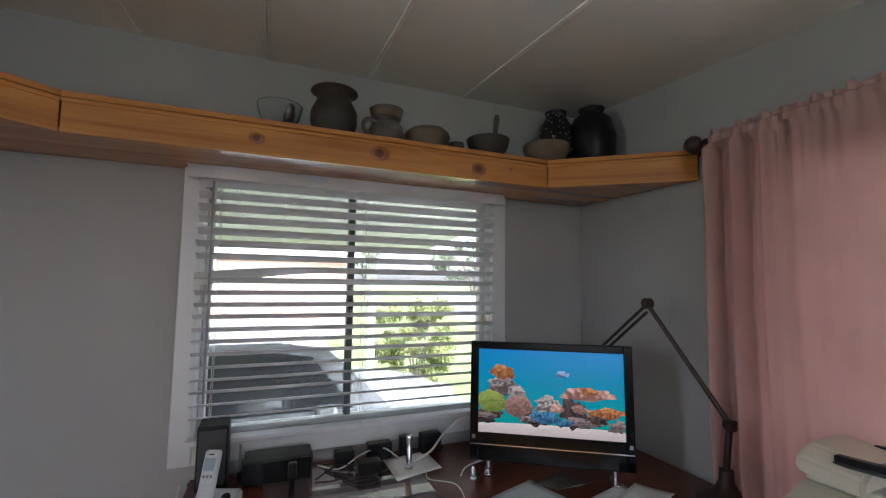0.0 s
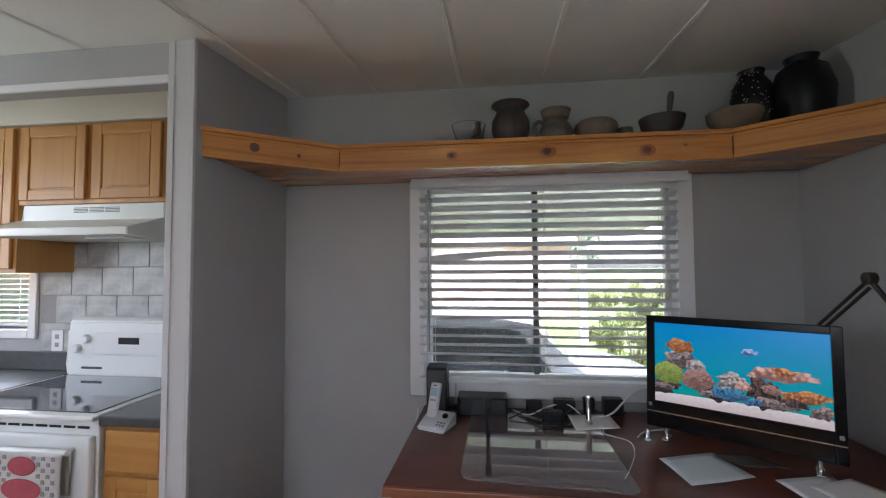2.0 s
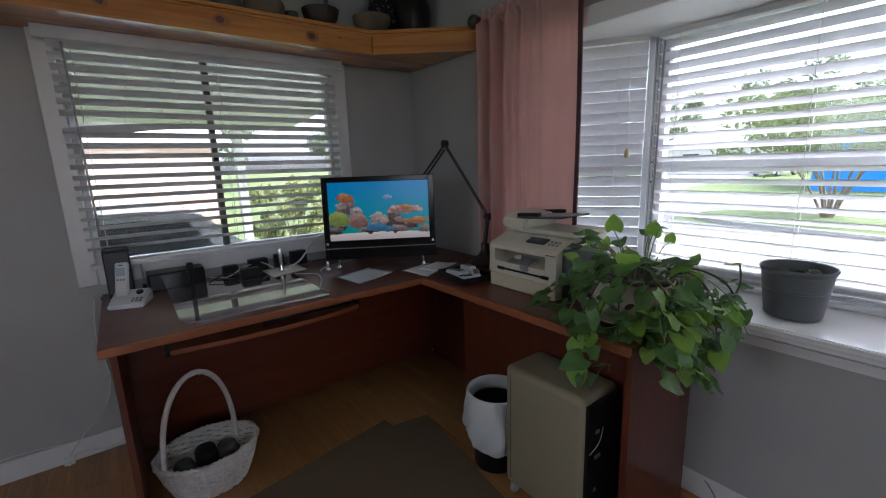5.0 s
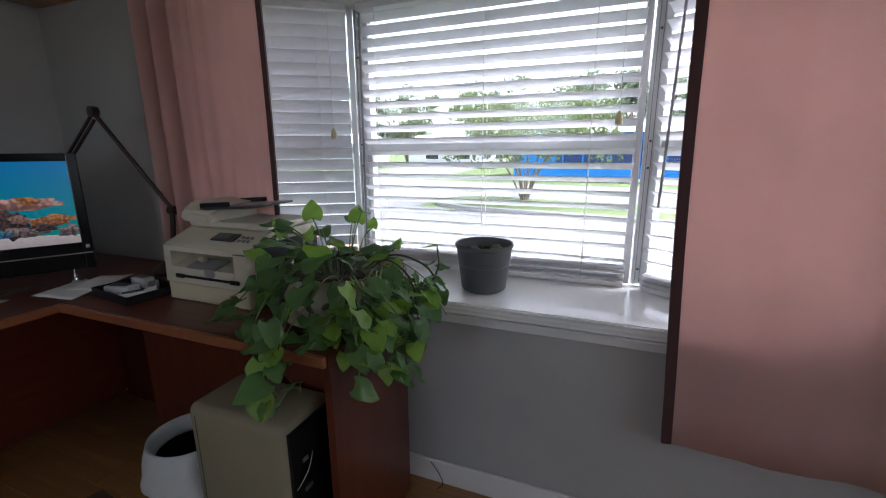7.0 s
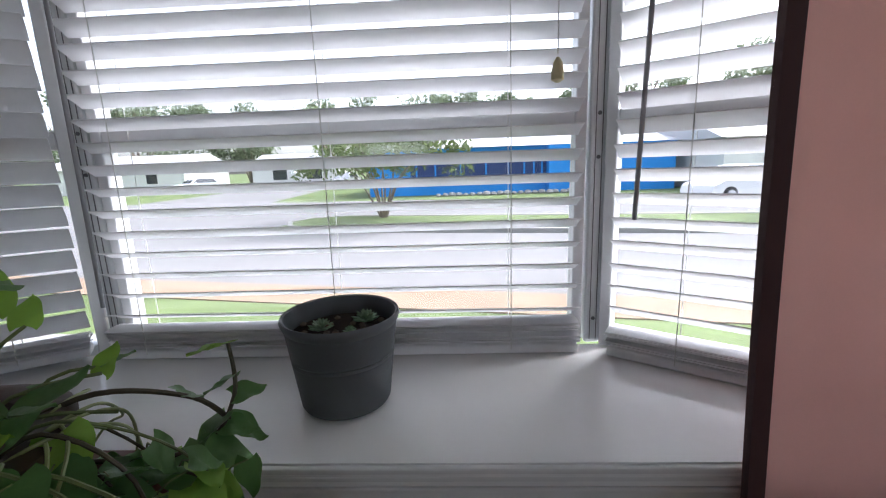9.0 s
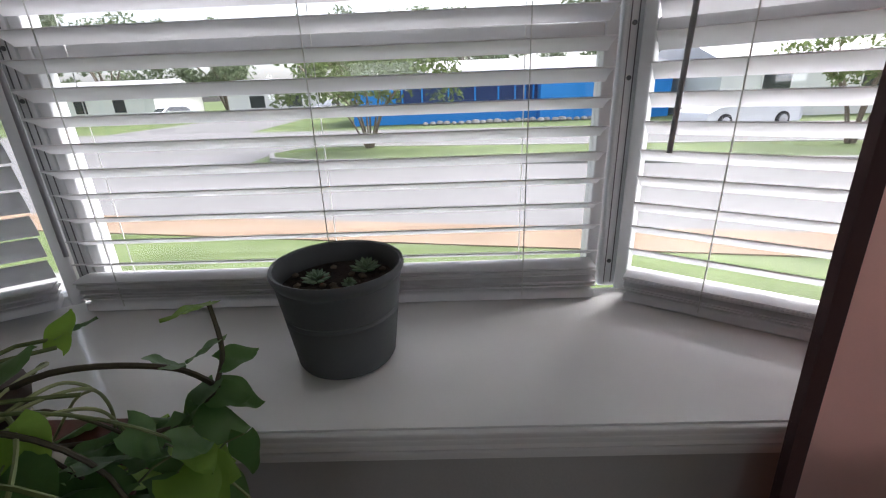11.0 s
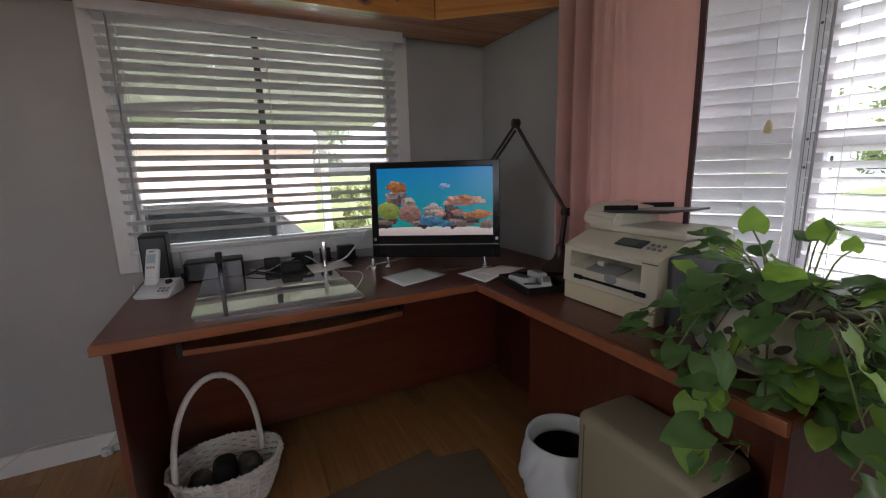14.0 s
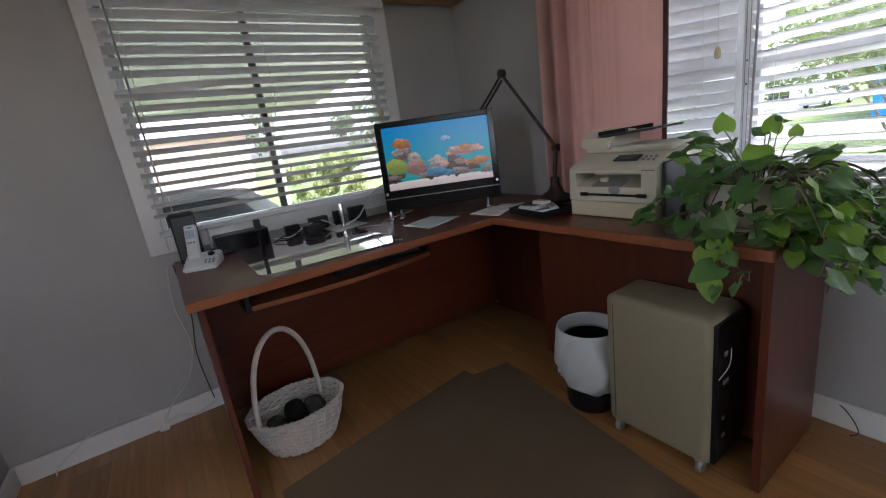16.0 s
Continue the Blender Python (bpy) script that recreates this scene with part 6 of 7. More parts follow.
tagged(part("black_cloth", box((bx - 0.05, by - 0.055, 0.02), (bx + 0.03, by + 0.05, 0.17), 0.03, seg=3), M["darkcloth"], None, "", True), "crumpled black cloth lying in the wicker basket", "cloth")
for i, (dx, dy, r) in enumerate(((0.07, 0.03, 0.05), (0.075, -0.035, 0.042), (-0.09, 0.02, 0.045))):
    tagged(part("plush_ball", lathe([(0, -1), (0.6, -0.8), (1, 0), (0.7, 0.7), (0, 0.95)], 14, m=Matrix.Translation((bx + dx, by + dy, 0.018 + r * 1.6)) @ Matrix.Scale(r, 4)), M["greyfluff"], None, "", True), "grey mottled plush ball in the basket", "plush ball", "plush balls in the basket")

# ---- tan steel unit on casters ----
tn = thing("tower_unit", (2.22, 1.16, 0), "tan enamelled steel tower unit with a black end on small casters", "cabinet")
tx0, tx1, ty0, ty1, tz0, tz1 = 2.118, 2.318, 0.955, 1.315, 0.058, 0.545
part("cover", box((tx0, ty0 + 0.02, tz0), (tx1, ty1, tz1), 0.026, seg=5), M["tan"], tn, "", True)
part("seam", box((tx0 - 0.0012, ty1 - 0.034, tz0 + 0.03), (tx0 + 0.001, ty1 - 0.031, tz1 - 0.03)), M["stoneband"], tn, "dark seam line")
part("end_plate", box((tx0 + 0.014, ty0 + 0.010, tz0 + 0.012), (tx1 - 0.012, ty0 + 0.024, tz1 - 0.02), 0.003), M["black"], tn, "black end plate")
for z, w in ((0.42, 0.02), (0.33, 0.03), (0.21, 0.012), (0.15, 0.02)):
    part("socket", box((tx0 + 0.05, ty0 + 0.007, z), (tx0 + 0.05 + w, ty0 + 0.0115, z + 0.012), 0.001), M["steelgrey"], tn)
part("cable_tie", tube(smooth_path([(tx0 + 0.02, ty0 + 0.008, 0.36), (tx0 + 0.05, ty0 - 0.005, 0.40), (tx0 + 0.09, ty0 + 0.008, 0.43)], 5), 0.0011, 6), M["whitecable"], tn)
for x in (tx0 + 0.03, tx1 - 0.03):
    for y in (ty0 + 0.055, ty1 - 0.03):
        cst = part("caster", lathe([(0.0, -0.009), (0.02, -0.009), (0.024, -0.004), (0.024, 0.004), (0.02, 0.009), (0, 0.009)], 16, m=Matrix.Translation((x, y, 0.0335)) @ Matrix.Rotation(radians(90), 4, "X")), M["midgrey"], tn, "", True)
        part("fork", box((x - 0.012, y - 0.014, 0.04), (x + 0.012, y + 0.014, 0.0575), 0.003), M["steelgrey"], cst)

# ---- waste bin ----
wb = thing("waste_bin", (2.215, 1.46, 0), "black waste bin with a white liner folded over its rim", "waste bin")
WM = Matrix.Translation((2.215, 1.462, 0.009))
part("bin", lathe([(0.0, 0.001), (0.088, 0.001), (0.092, 0.008), (0.112, 0.33), (0.107, 0.33), (0.086, 0.01), (0, 0.008)], 32, m=WM), M["black"], wb, "", True)
bm = bmesh.new()
rnd = random.Random(6)
ph = [rnd.uniform(0, 6.28) for _ in range(4)]
rings = []
creases = [(rnd.uniform(0, 6.283), rnd.uniform(-2.2, 2.2), rnd.uniform(0.07, 0.16), rnd.uniform(0.007, 0.015)) for _ in range(22)]
profile = smooth_path([Vector((r, 0, z)) for r, z in ((0.099, 0.285), (0.104, 0.325), (0.114, 0.339), (0.121, 0.328), (0.132, 0.28), (0.142, 0.22), (0.136, 0.17), (0.126, 0.135), (0.119, 0.118))], 3)
for q, pt in enumerate(profile):
    r, z, f = pt.x, pt.z, q / (len(profile) - 1)
    slack = max(0.0, min(1.0, (f - 0.3) * 3))
    ring = []
    for i in range(96):
        t = 6.2832 * i / 96
        wv = 0.004 * math.sin(5 * t + ph[0] + 3 * f)
        for at_, slant, wide_, deep in creases:
            dt = (t - at_ - slant * (f - 0.6) + math.pi) % 6.2832 - math.pi
            wv -= deep * math.exp(-(dt / wide_) ** 2) * (1 if at_ < 3.6 else -0.8)
        zz = z + slack * f * (0.012 * math.sin(2 * t + ph[2]) + 0.007 * math.sin(7 * t + ph[3]))
        ring.append(bm.verts.new((2.215 + (r + wv * slack) * math.cos(t), 1.462 + (r + wv * slack) * math.sin(t), 0.009 + zz)))
    rings.append(ring)
for a, b in zip(rings, rings[1:]):
    for i in range(96):
        bm.faces.new((a[i], a[(i + 1) % 96], b[(i + 1) % 96], b[i]))
ln = part("liner", bm, M["liner"], wb, "white plastic liner", True)
ln.modifiers.new("thick", "SOLIDIFY").thickness = 0.0006

# ---- things on the desk ----
T1 = TOP + 0.0005
TG = TOP + 0.0065
cp_ = thing("cordless_phone", (1.06, 2.39, TOP), "white cordless telephone standing in its answering base", "telephone")
PM = Matrix.Translation((1.06, 2.385, T1)) @ Matrix.Rotation(radians(-20), 4, "Z")
M["phonewhite"] = mat("pearl white plastic", (0.66, 0.68, 0.7), 0.35, 0, 0.03)
M["phonescreen"] = mat("pale blue phone screen", (0.4, 0.5, 0.6), 0.15)
bm = bmesh.new()
sd = [(-0.062, 0.0), (0.062, 0.0), (0.062, 0.05), (0.03, 0.055), (-0.062, 0.016)]
for x in (-0.062, 0.062):
    for y, z in sd:
        bm.verts.new((x, y, z))
bm.verts.ensure_lookup_table()
v = bm.verts
bm.faces.new([v[i] for i in range(5)])
bm.faces.new([v[5 + i] for i in range(5)][::-1])
for i in range(5):
    j = (i + 1) % 5
    bm.faces.new((v[i], v[5 + i], v[5 + j], v[j]))
bmesh.ops.bevel(bm, geom=list(bm.edges), offset=0.006, segments=2, affect="EDGES")
base_ = part("base", bm, M["phonewhite"], cp_, "", True, PM)
HMx = PM @ Matrix.Translation((-0.028, 0.0, 0.022)) @ Matrix.Rotation(radians(-20), 4, "X")
hs = part("handset", box((-0.023, -0.012, 0), (0.023, 0.014, 0.155), 0.009, seg=3), M["phonewhite"], cp_, "", True, HMx)
part("screen", box((-0.016, -0.0135, 0.098), (0.016, -0.0115, 0.132), 0.001), M["phonescreen"], hs, "", False, HMx)
part("earpiece", box((-0.008, -0.0132, 0.140), (0.008, -0.0115, 0.144), 0.0005), M["darkgrey"], hs, "", False, HMx)
for r in range(5):
    for c in range(3):
        part("key", box((-0.014 + 0.0105 * c, -0.0138, 0.02 + 0.0145 * r), (-0.0065 + 0.0105 * c, -0.0115, 0.028 + 0.0145 * r), 0.001), M["midgrey"] if r == 4 else M["white"], hs, "", False, HMx)
part("dial", lathe([(0.013, 0), (0.012, 0.006), (0, 0.007)], 18, m=PM @ Matrix.Translation((0.034, 0.008, 0.047)) @ Matrix.Rotation(radians(22), 4, "X")), M["black"], base_, "", True)
for r in range(2):
    for c in range(3):
        part("base_key", lathe([(0.005, 0), (0.0045, 0.003), (0, 0.0035)], 10, m=PM @ Matrix.Translation((0.020 + 0.014 * c, -0.028 - 0.014 * r, 0.0315 - 0.006 * r)) @ Matrix.Rotation(radians(22), 4, "X")), M["midgrey"], base_, "", True)
sp = thing("speaker", (1.035, 2.60, TOP), "small black computer speaker beside the telephone", "speaker")
part("case", box((0.988, 2.545, T1), (1.082, 2.648, 0.958), 0.006), M["black"], sp)
part("grille", box((0.994, 2.541, T1 + 0.02), (1.076, 2.5445, 0.945), 0.001), M["darkgrey"], sp)
rt = thing("router_box", (1.24, 2.575, TOP), "black router box on the desk before the window", "router")
part("case", box((1.13, 2.53, T1), (1.355, 2.64, 0.832), 0.006), M["black"], rt)
part("front_panel", box((1.138, 2.5265, T1 + 0.006), (1.347, 2.5295, 0.825), 0.001), M["gloss"], rt)
for x in (1.118,):
    part("antenna", tube([(x, 2.60, T1 + 0.02), (x, 2.60, 0.875)], 0.0045, 8), M["steelgrey"] if x < 1.2 else M["black"], rt, "", True)
    part("antenna_hinge", box((x - 0.008, 2.592, T1), (x + 0.008, 2.608, T1 + 0.03), 0.002), M["black"], rt)
st = thing("black_stick", (1.274, 2.30, TOP), "slim black upright gadget standing on the glass mat", "gadget")
part("stem", box((1.266, 2.292, TG), (1.282, 2.308, 0.862), 0.003), M["gloss"], st)
part("head", box((1.262, 2.288, 0.8625), (1.286, 2.312, 0.905), 0.004), M["black"], st)
cs2 = thing("chrome_stand", (1.69, 2.47, TOP), "short chrome cylinder stand on white paper", "stand")
part("cylinder", lathe([(0.0, 0.001), (0.0115, 0.001), (0.0115, 0.11), (0.009, 0.118), (0.0, 0.118)], 20, m=Matrix.Translation((1.69, 2.47, TG + 0.001))), M["chrome"], cs2, "", True)
part("collar", lathe([(0.0165, 0.0), (0.0165, 0.006), (0.012, 0.008)], 20, m=Matrix.Translation((1.69, 2.47, TG + 0.002))), M["chrome"], cs2, "", True)


def sheet(nm, quad, z, material, label):
    """A slightly curled sheet of paper on the desk."""
    bm = bmesh.new()
    q = [Vector((*p, 0)) for p in quad]
    n_ = 7
    g = []
    for j in range(n_ + 1):
        row = []
        for i in range(n_ + 1):
            u, w = i / n_, j / n_
            p = q[0] * (1 - u) * (1 - w) + q[1] * u * (1 - w) + q[2] * u * w + q[3] * (1 - u) * w
            row.append(bm.verts.new((p.x, p.y, z + 0.006 * max(0, u + w - 1.55) ** 1.2 + 0.0009 * math.sin(4 * u + 3 * w) + 0.0009)))
        g.append(row)
    for j in range(n_):
        for i in range(n_):
            bm.faces.new((g[j][i], g[j][i + 1], g[j + 1][i + 1], g[j + 1][i]))
    ob = part(nm, bm, material, None, "", True)
    ob.modifiers.new("thick", "SOLIDIFY").thickness = 0.0004
    return tagged(ob, label, "paper", "papers on the desk")


sheet("paper_sheet", [(1.625, 2.39), (1.81, 2.44), (1.80, 2.60), (1.62, 2.58)], TG + 0.0002, M["paper"], "small white paper sheet under the chrome stand")
sheet("paper_sheet", [(1.865, 2.185), (1.895, 2.005), (2.115, 2.075), (2.07, 2.255)], T1, M["bluepaper"], "pale blue paper sheet on the desk before the screen")
sheet("paper_sheet", [(2.165, 2.07), (2.19, 1.89), (2.33, 1.965), (2.36, 2.12)], T1, M["paper"], "crumpled white paper sheet near the desk corner")
sheet("paper_sheet", [(2.24, 2.03), (2.27, 1.93), (2.46, 1.99), (2.40, 2.10)], T1 + 0.003, M["paper"], "white paper sheet overlapping another")
sheet("leaflet", [(2.06, 2.23), (2.12, 2.16), (2.26, 2.15), (2.2, 2.26)], T1, M["stoneband"], "printed leaflet lying under the screen")
trb = thing("desk_tray", (2.31, 1.76, TOP), "black tray holding white remotes and gadgets", "tray")
ty = Matrix.Translation((2.315, 1.755, T1)) @ Matrix.Rotation(radians(-8), 4, "Z")
part("floor_plate", box((-0.085, -0.115, 0), (0.085, 0.115, 0.004), 0.001), M["black"], trb, "", False, ty)
for lo, hi in (((-0.085, -0.115, 0.004), (-0.08, 0.115, 0.028)), ((0.08, -0.115, 0.004), (0.085, 0.115, 0.028)), ((-0.0795, -0.115, 0.004), (0.0795, -0.11, 0.028)), ((-0.0795, 0.11, 0.004), (0.0795, 0.115, 0.028))):
    part("tray_wall", box(lo, hi, 0.001), M["black"], trb, "", False, ty)
for i, (x, y, a, lx, ly, h) in enumerate(((-0.03, 0.03, 20, 0.05, 0.10, 0.03), (0.03, -0.04, -30, 0.035, 0.12, 0.026), (-0.035, -0.06, 70, 0.03, 0.09, 0.022), (0.045, 0.05, 5, 0.04, 0.08, 0.036))):
    m = ty @ Matrix.Translation((x, y, 0.0045)) @ Matrix.Rotation(radians(a), 4, "Z")
    rm = thing("remote_control", m.translation, "small white plastic remote lying in the tray" if i != 0 else "white and grey pocket gadget lying in the tray", "remote control", "remotes in the tray")
    part("shell", box((-lx / 2, -ly / 2, 0), (lx / 2, ly / 2, h), 0.006), M["phonewhite"], rm, "", True, m)
    part("face", box((-lx * 0.32, -ly * 0.3, h + 0.0002), (lx * 0.32, ly * 0.36, h + 0.002), 0.0005), M["midgrey"] if i % 2 else M["darkgrey"], rm, "", False, m)
for i, (x, y, sx, sy, sz) in enumerate(((1.61, 2.605, 0.095, 0.045, 0.062), (1.72, 2.615, 0.05, 0.035, 0.07), (1.82, 2.60, 0.085, 0.05, 0.075), (1.475, 2.60, 0.07, 0.045, 0.05), (1.545, 2.49, 0.085, 0.055, 0.045))):
    ad = thing("power_adapter", (x, y, TOP), "black power adapter among the desk cables", "power adapter", "adapters under the window")
    part("brick", box((x - sx / 2, y - sy / 2, TG), (x + sx / 2, y + sy / 2, TG + sz), 0.006), M["black"], ad)
    part("strain_relief", rod((x + sx / 2 - 0.001, y, TG + 0.012), (x + sx / 2 + 0.014, y, TG + 0.011), 0.003), M["black"], ad, "", True)


def cable(pts, r, material, label):
    return tagged(part("cable", tube(smooth_path(pts, 6), r, 7), material, None, "", True), label, "cable", "cables on the desk")


zc = TG + 0.004
cable([(1.38, 2.61, zc), (1.45, 2.55, zc), (1.54, 2.58, zc + 0.03), (1.62, 2.585, zc + 0.04), (1.68, 2.56, zc)], 0.003, M["whitecable"], "white cable lying along the desk back")
cable([(1.72, 2.52, zc), (1.80, 2.54, zc + 0.02), (1.86, 2.56, zc + 0.07), (1.90, 2.50, zc + 0.14), (1.93, 2.43, zc + 0.17)], 0.0042, M["whitecable"], "white cable rising to the screen")
cable([(1.40, 2.56, zc), (1.47, 2.47, zc), (1.57, 2.46, zc), (1.60, 2.53, zc + 0.01), (1.66, 2.60, zc + 0.03)], 0.003, M["cable"], "black cable coiled behind the glass mat")
cable([(1.36, 2.49, zc), (1.44, 2.53, zc + 0.02), (1.52, 2.545, zc), (1.57, 2.42, zc), (1.50, 2.40, zc), (1.45, 2.47, zc)], 0.0028, M["cable"], "black cable looped on the desk")
cable([(1.74, 2.42, zc), (1.73, 2.36, zc), (1.80, 2.30, zc), (1.79, 2.2, zc), (1.74, 2.08, zc), (1.70, 2.0, zc + 0.002)], 0.0018, M["whitecable"], "thin pale cable trailing over the glass mat")
cable([(1.85, 2.36, T1 + 0.004), (1.90, 2.42, T1 + 0.004), (2.0, 2.46, T1 + 0.004), (2.1, 2.5, T1 + 0.004)], 0.003, M["whitecable"], "white cable behind the screen")
ic = thing("ornament", (1.888, 2.33, TOP), "small chrome capped cylinder beside the screen foot", "ornament")
part("cylinder", lathe([(0, 0.001), (0.009, 0.001), (0.009, 0.05), (0.006, 0.06), (0, 0.062)], 16, m=Matrix.Translation((1.865, 2.29, T1))), M["chrome"], ic, "", True)
part("ring", lathe([(0.0095, 0.02), (0.0115, 0.024), (0.0095, 0.028)], 16, m=Matrix.Translation((1.865, 2.29, T1))), M["phonewhite"], ic, "", True)

# cables down by the wall
cable([(0.93, 2.655, 0.74), (0.91, 2.67, 0.55), (0.93, 2.675, 0.35), (0.88, 2.67, 0.2), (0.80, 2.675, 0.12), (0.735, 2.665, 0.03)], 0.0035, M["whitecable"], "white cable hanging down behind the desk")
cable([(0.955, 2.66, 0.74), (0.965, 2.67, 0.5), (0.94, 2.675, 0.3), (0.955, 2.67, 0.06)], 0.0025, M["cable"], "thin dark cable hanging behind the desk")
cable([(0.96, 2.66, 0.05), (0.88, 2.65, 0.03), (0.80, 2.655, 0.05), (0.72, 2.66, 0.035)], 0.0032, M["whitecable"], "white cable running along the baseboard")
cable([(0.73, 2.675, 0.10), (0.62, 2.68, 0.115), (0.50, 2.68, 0.11), (0.42, 2.67, 0.07), (0.36, 2.66, 0.03), (0.35, 2.65, 0.004)], 0.0026, M["whitecable"], "thin white cable along the baseboard")
pj = thing("phone_jack", (0.735, 2.67, 0), "small white phone jack on the baseboard", "phone jack")
part("box", box((0.715, 2.655, 0.002), (0.755, 2.685, 0.034), 0.005), M["white"], pj)
part("plug", rod((0.735, 2.64, 0.016), (0.735, 2.654, 0.016), 0.007), M["white"], pj, "", True)
cable([(2.662, 0.815, 0.085), (2.66, 0.80, 0.075), (2.656, 0.775, 0.045), (2.65, 0.76, 0.012), (2.63, 0.775, 0.004)], 0.0018, M["cable"], "thin dark cable by the baseboard")

# ---- pottery on the shelf ----
ST = 1.9525


def vessel(nm, x, y, prof, material, label, cat, n_=32, tall=0.94, wide=1.0):
    th = thing(nm, (x, y, ST), label, cat, "pottery on the shelf")
    part("body", lathe([(r * wide, z * tall) for r, z in prof], n_, m=Matrix.Translation((x, y, ST + 0.0005))), material, th, "", True)
    return th


vessel("glass_bowl", 1.195, 2.50, [(0, 0.0), (0.035, 0.001), (0.042, 0.03), (0.06, 0.09), (0.068, 0.145), (0.064, 0.145), (0.055, 0.09), (0.034, 0.035), (0, 0.03)], M["bowlglass"], "clear cut glass bowl with dark contents", "bowl", tall=0.72, wide=1.14)
tagged(part("dark_figurine", lathe([(0, 0), (0.022, 0.004), (0.026, 0.03), (0.016, 0.05), (0.019, 0.065), (0.010, 0.078), (0, 0.08)], 14, m=Matrix.Translation((1.232, 2.592, ST + 0.0745))), M["stoneware"], None, "", True), "small dark figurine behind the glass bowl", "figurine")
tagged(part("wooden_stand", lathe([(0.03, 0.0), (0.03, 0.073), (0, 0.074)], 16, m=Matrix.Translation((1.232, 2.592, ST + 0.0003))), M["stoneware"], None, "", True), "small dark stand under a figurine", "stand")
va = vessel("clay_vase", 1.382, 2.50, [(0, 0.0), (0.055, 0.001), (0.07, 0.03), (0.083, 0.09), (0.082, 0.14), (0.066, 0.18), (0.060, 0.20), (0.066, 0.215), (0.084, 0.232), (0.082, 0.238), (0.06, 0.222), (0.05, 0.19), (0.06, 0.1), (0, 0.05)], M["stoneware"], "dark stoneware vase with a flared rim", "vase", tall=0.80, wide=1.02)
mg = vessel("pottery_jug", 1.58, 2.50, [(0, 0.0), (0.045, 0.001), (0.060, 0.03), (0.063, 0.07), (0.050, 0.115), (0.040, 0.135), (0.045, 0.17), (0.055, 0.202), (0.050, 0.202), (0.036, 0.14), (0, 0.10)], M["stoneband"], "dark grey pottery jug with a loop handle", "jug", tall=0.76, wide=1.20)
part("handle", tube(smooth_path([(1.532, 2.47, ST + 0.09), (1.498, 2.455, ST + 0.092), (1.482, 2.45, ST + 0.065), (1.508, 2.465, ST + 0.03)], 6), 0.009, 8), M["stoneband"], mg, "", True)
part("neck_band", lathe([(0.0505, 0.115), (0.0565, 0.118), (0.0605, 0.134), (0.0625, 0.140)], 28, m=Matrix.Translation((1.58, 2.50, ST))), M["clay"], mg, "pale painted band", True)
vessel("clay_bowl", 1.75, 2.50, [(0, 0.0), (0.05, 0.001), (0.078, 0.05), (0.088, 0.10), (0.084, 0.125), (0.07, 0.145), (0.064, 0.14), (0.075, 0.11), (0.06, 0.04), (0, 0.02)], M["clay"], "weathered tan clay bowl", "bowl", tall=0.66, wide=1.05)
vessel("small_dish", 1.862, 2.465, [(0, 0.0), (0.02, 0.001), (0.03, 0.05), (0.028, 0.083), (0.024, 0.08), (0.02, 0.03), (0, 0.02)], M["stoneware"], "small dark clay cup", "cup", tall=0.60, wide=1.10)
mt = vessel("mortar_bowl", 2.02, 2.49, [(0, 0.0), (0.045, 0.001), (0.055, 0.03), (0.085, 0.08), (0.097, 0.148), (0.09, 0.15), (0.07, 0.09), (0, 0.05)], M["stoneware"], "dark stone mortar bowl with a pestle", "mortar", tall=0.63, wide=0.95)
tagged(part("pestle", lathe([(0, 0), (0.014, 0.006), (0.015, 0.03), (0.010, 0.08), (0.013, 0.15), (0.009, 0.168), (0, 0.172)], 14, m=Matrix.Translation((2.035, 2.47, ST + 0.034)) @ Matrix.Rotation(radians(6), 4, "Y")), M["stoneband"], None, "", True), "grey stone pestle standing in the mortar", "pestle")
vessel("carved_bowl", 2.28, 2.44, [(0, 0.0), (0.05, 0.001), (0.07, 0.03), (0.095, 0.08), (0.10, 0.125), (0.094, 0.127), (0.07, 0.06), (0, 0.035)], M["clay"], "brown carved bowl on the shelf corner", "bowl", tall=0.70, wide=1.00)
M["speck"] = mat("white specks", (0.6, 0.6, 0.56), 0.5)
# Vase and urn forms made up to stand in for one specked dark mass.
bv = vessel("specked_dark_form", 2.40, 2.53, [(0, 0.0), (0.05, 0.001), (0.075, 0.06), (0.085, 0.15), (0.07, 0.24), (0.045, 0.285), (0.05, 0.31), (0.045, 0.31), (0.03, 0.27), (0, 0.1)], M["black"], "black vase form with white specks, stand-in for part of a dark mass", "vase")
rnd = random.Random(9)
for i in range(60):
    t, z = radians(rnd.uniform(170, 300)), rnd.uniform(0.08, 0.27)
    r = 0.0855 - 0.5 * abs(z - 0.15) ** 1.5
    part("bead", lathe([(0, -0.003), (0.003, 0), (0, 0.003)], 6, m=Matrix.Translation((2.40 + r * math.cos(t), 2.53 + r * math.sin(t), ST + z))), M["speck"], bv)
vessel("corner_dark_form", 2.55, 2.46, [(0, 0.0), (0.07, 0.001), (0.10, 0.08), (0.108, 0.18), (0.085, 0.27), (0.05, 0.30), (0.06, 0.325), (0.05, 0.325), (0, 0.2)], M["black"], "large black rounded form, stand-in for a dark mass in the shelf corner", "urn")

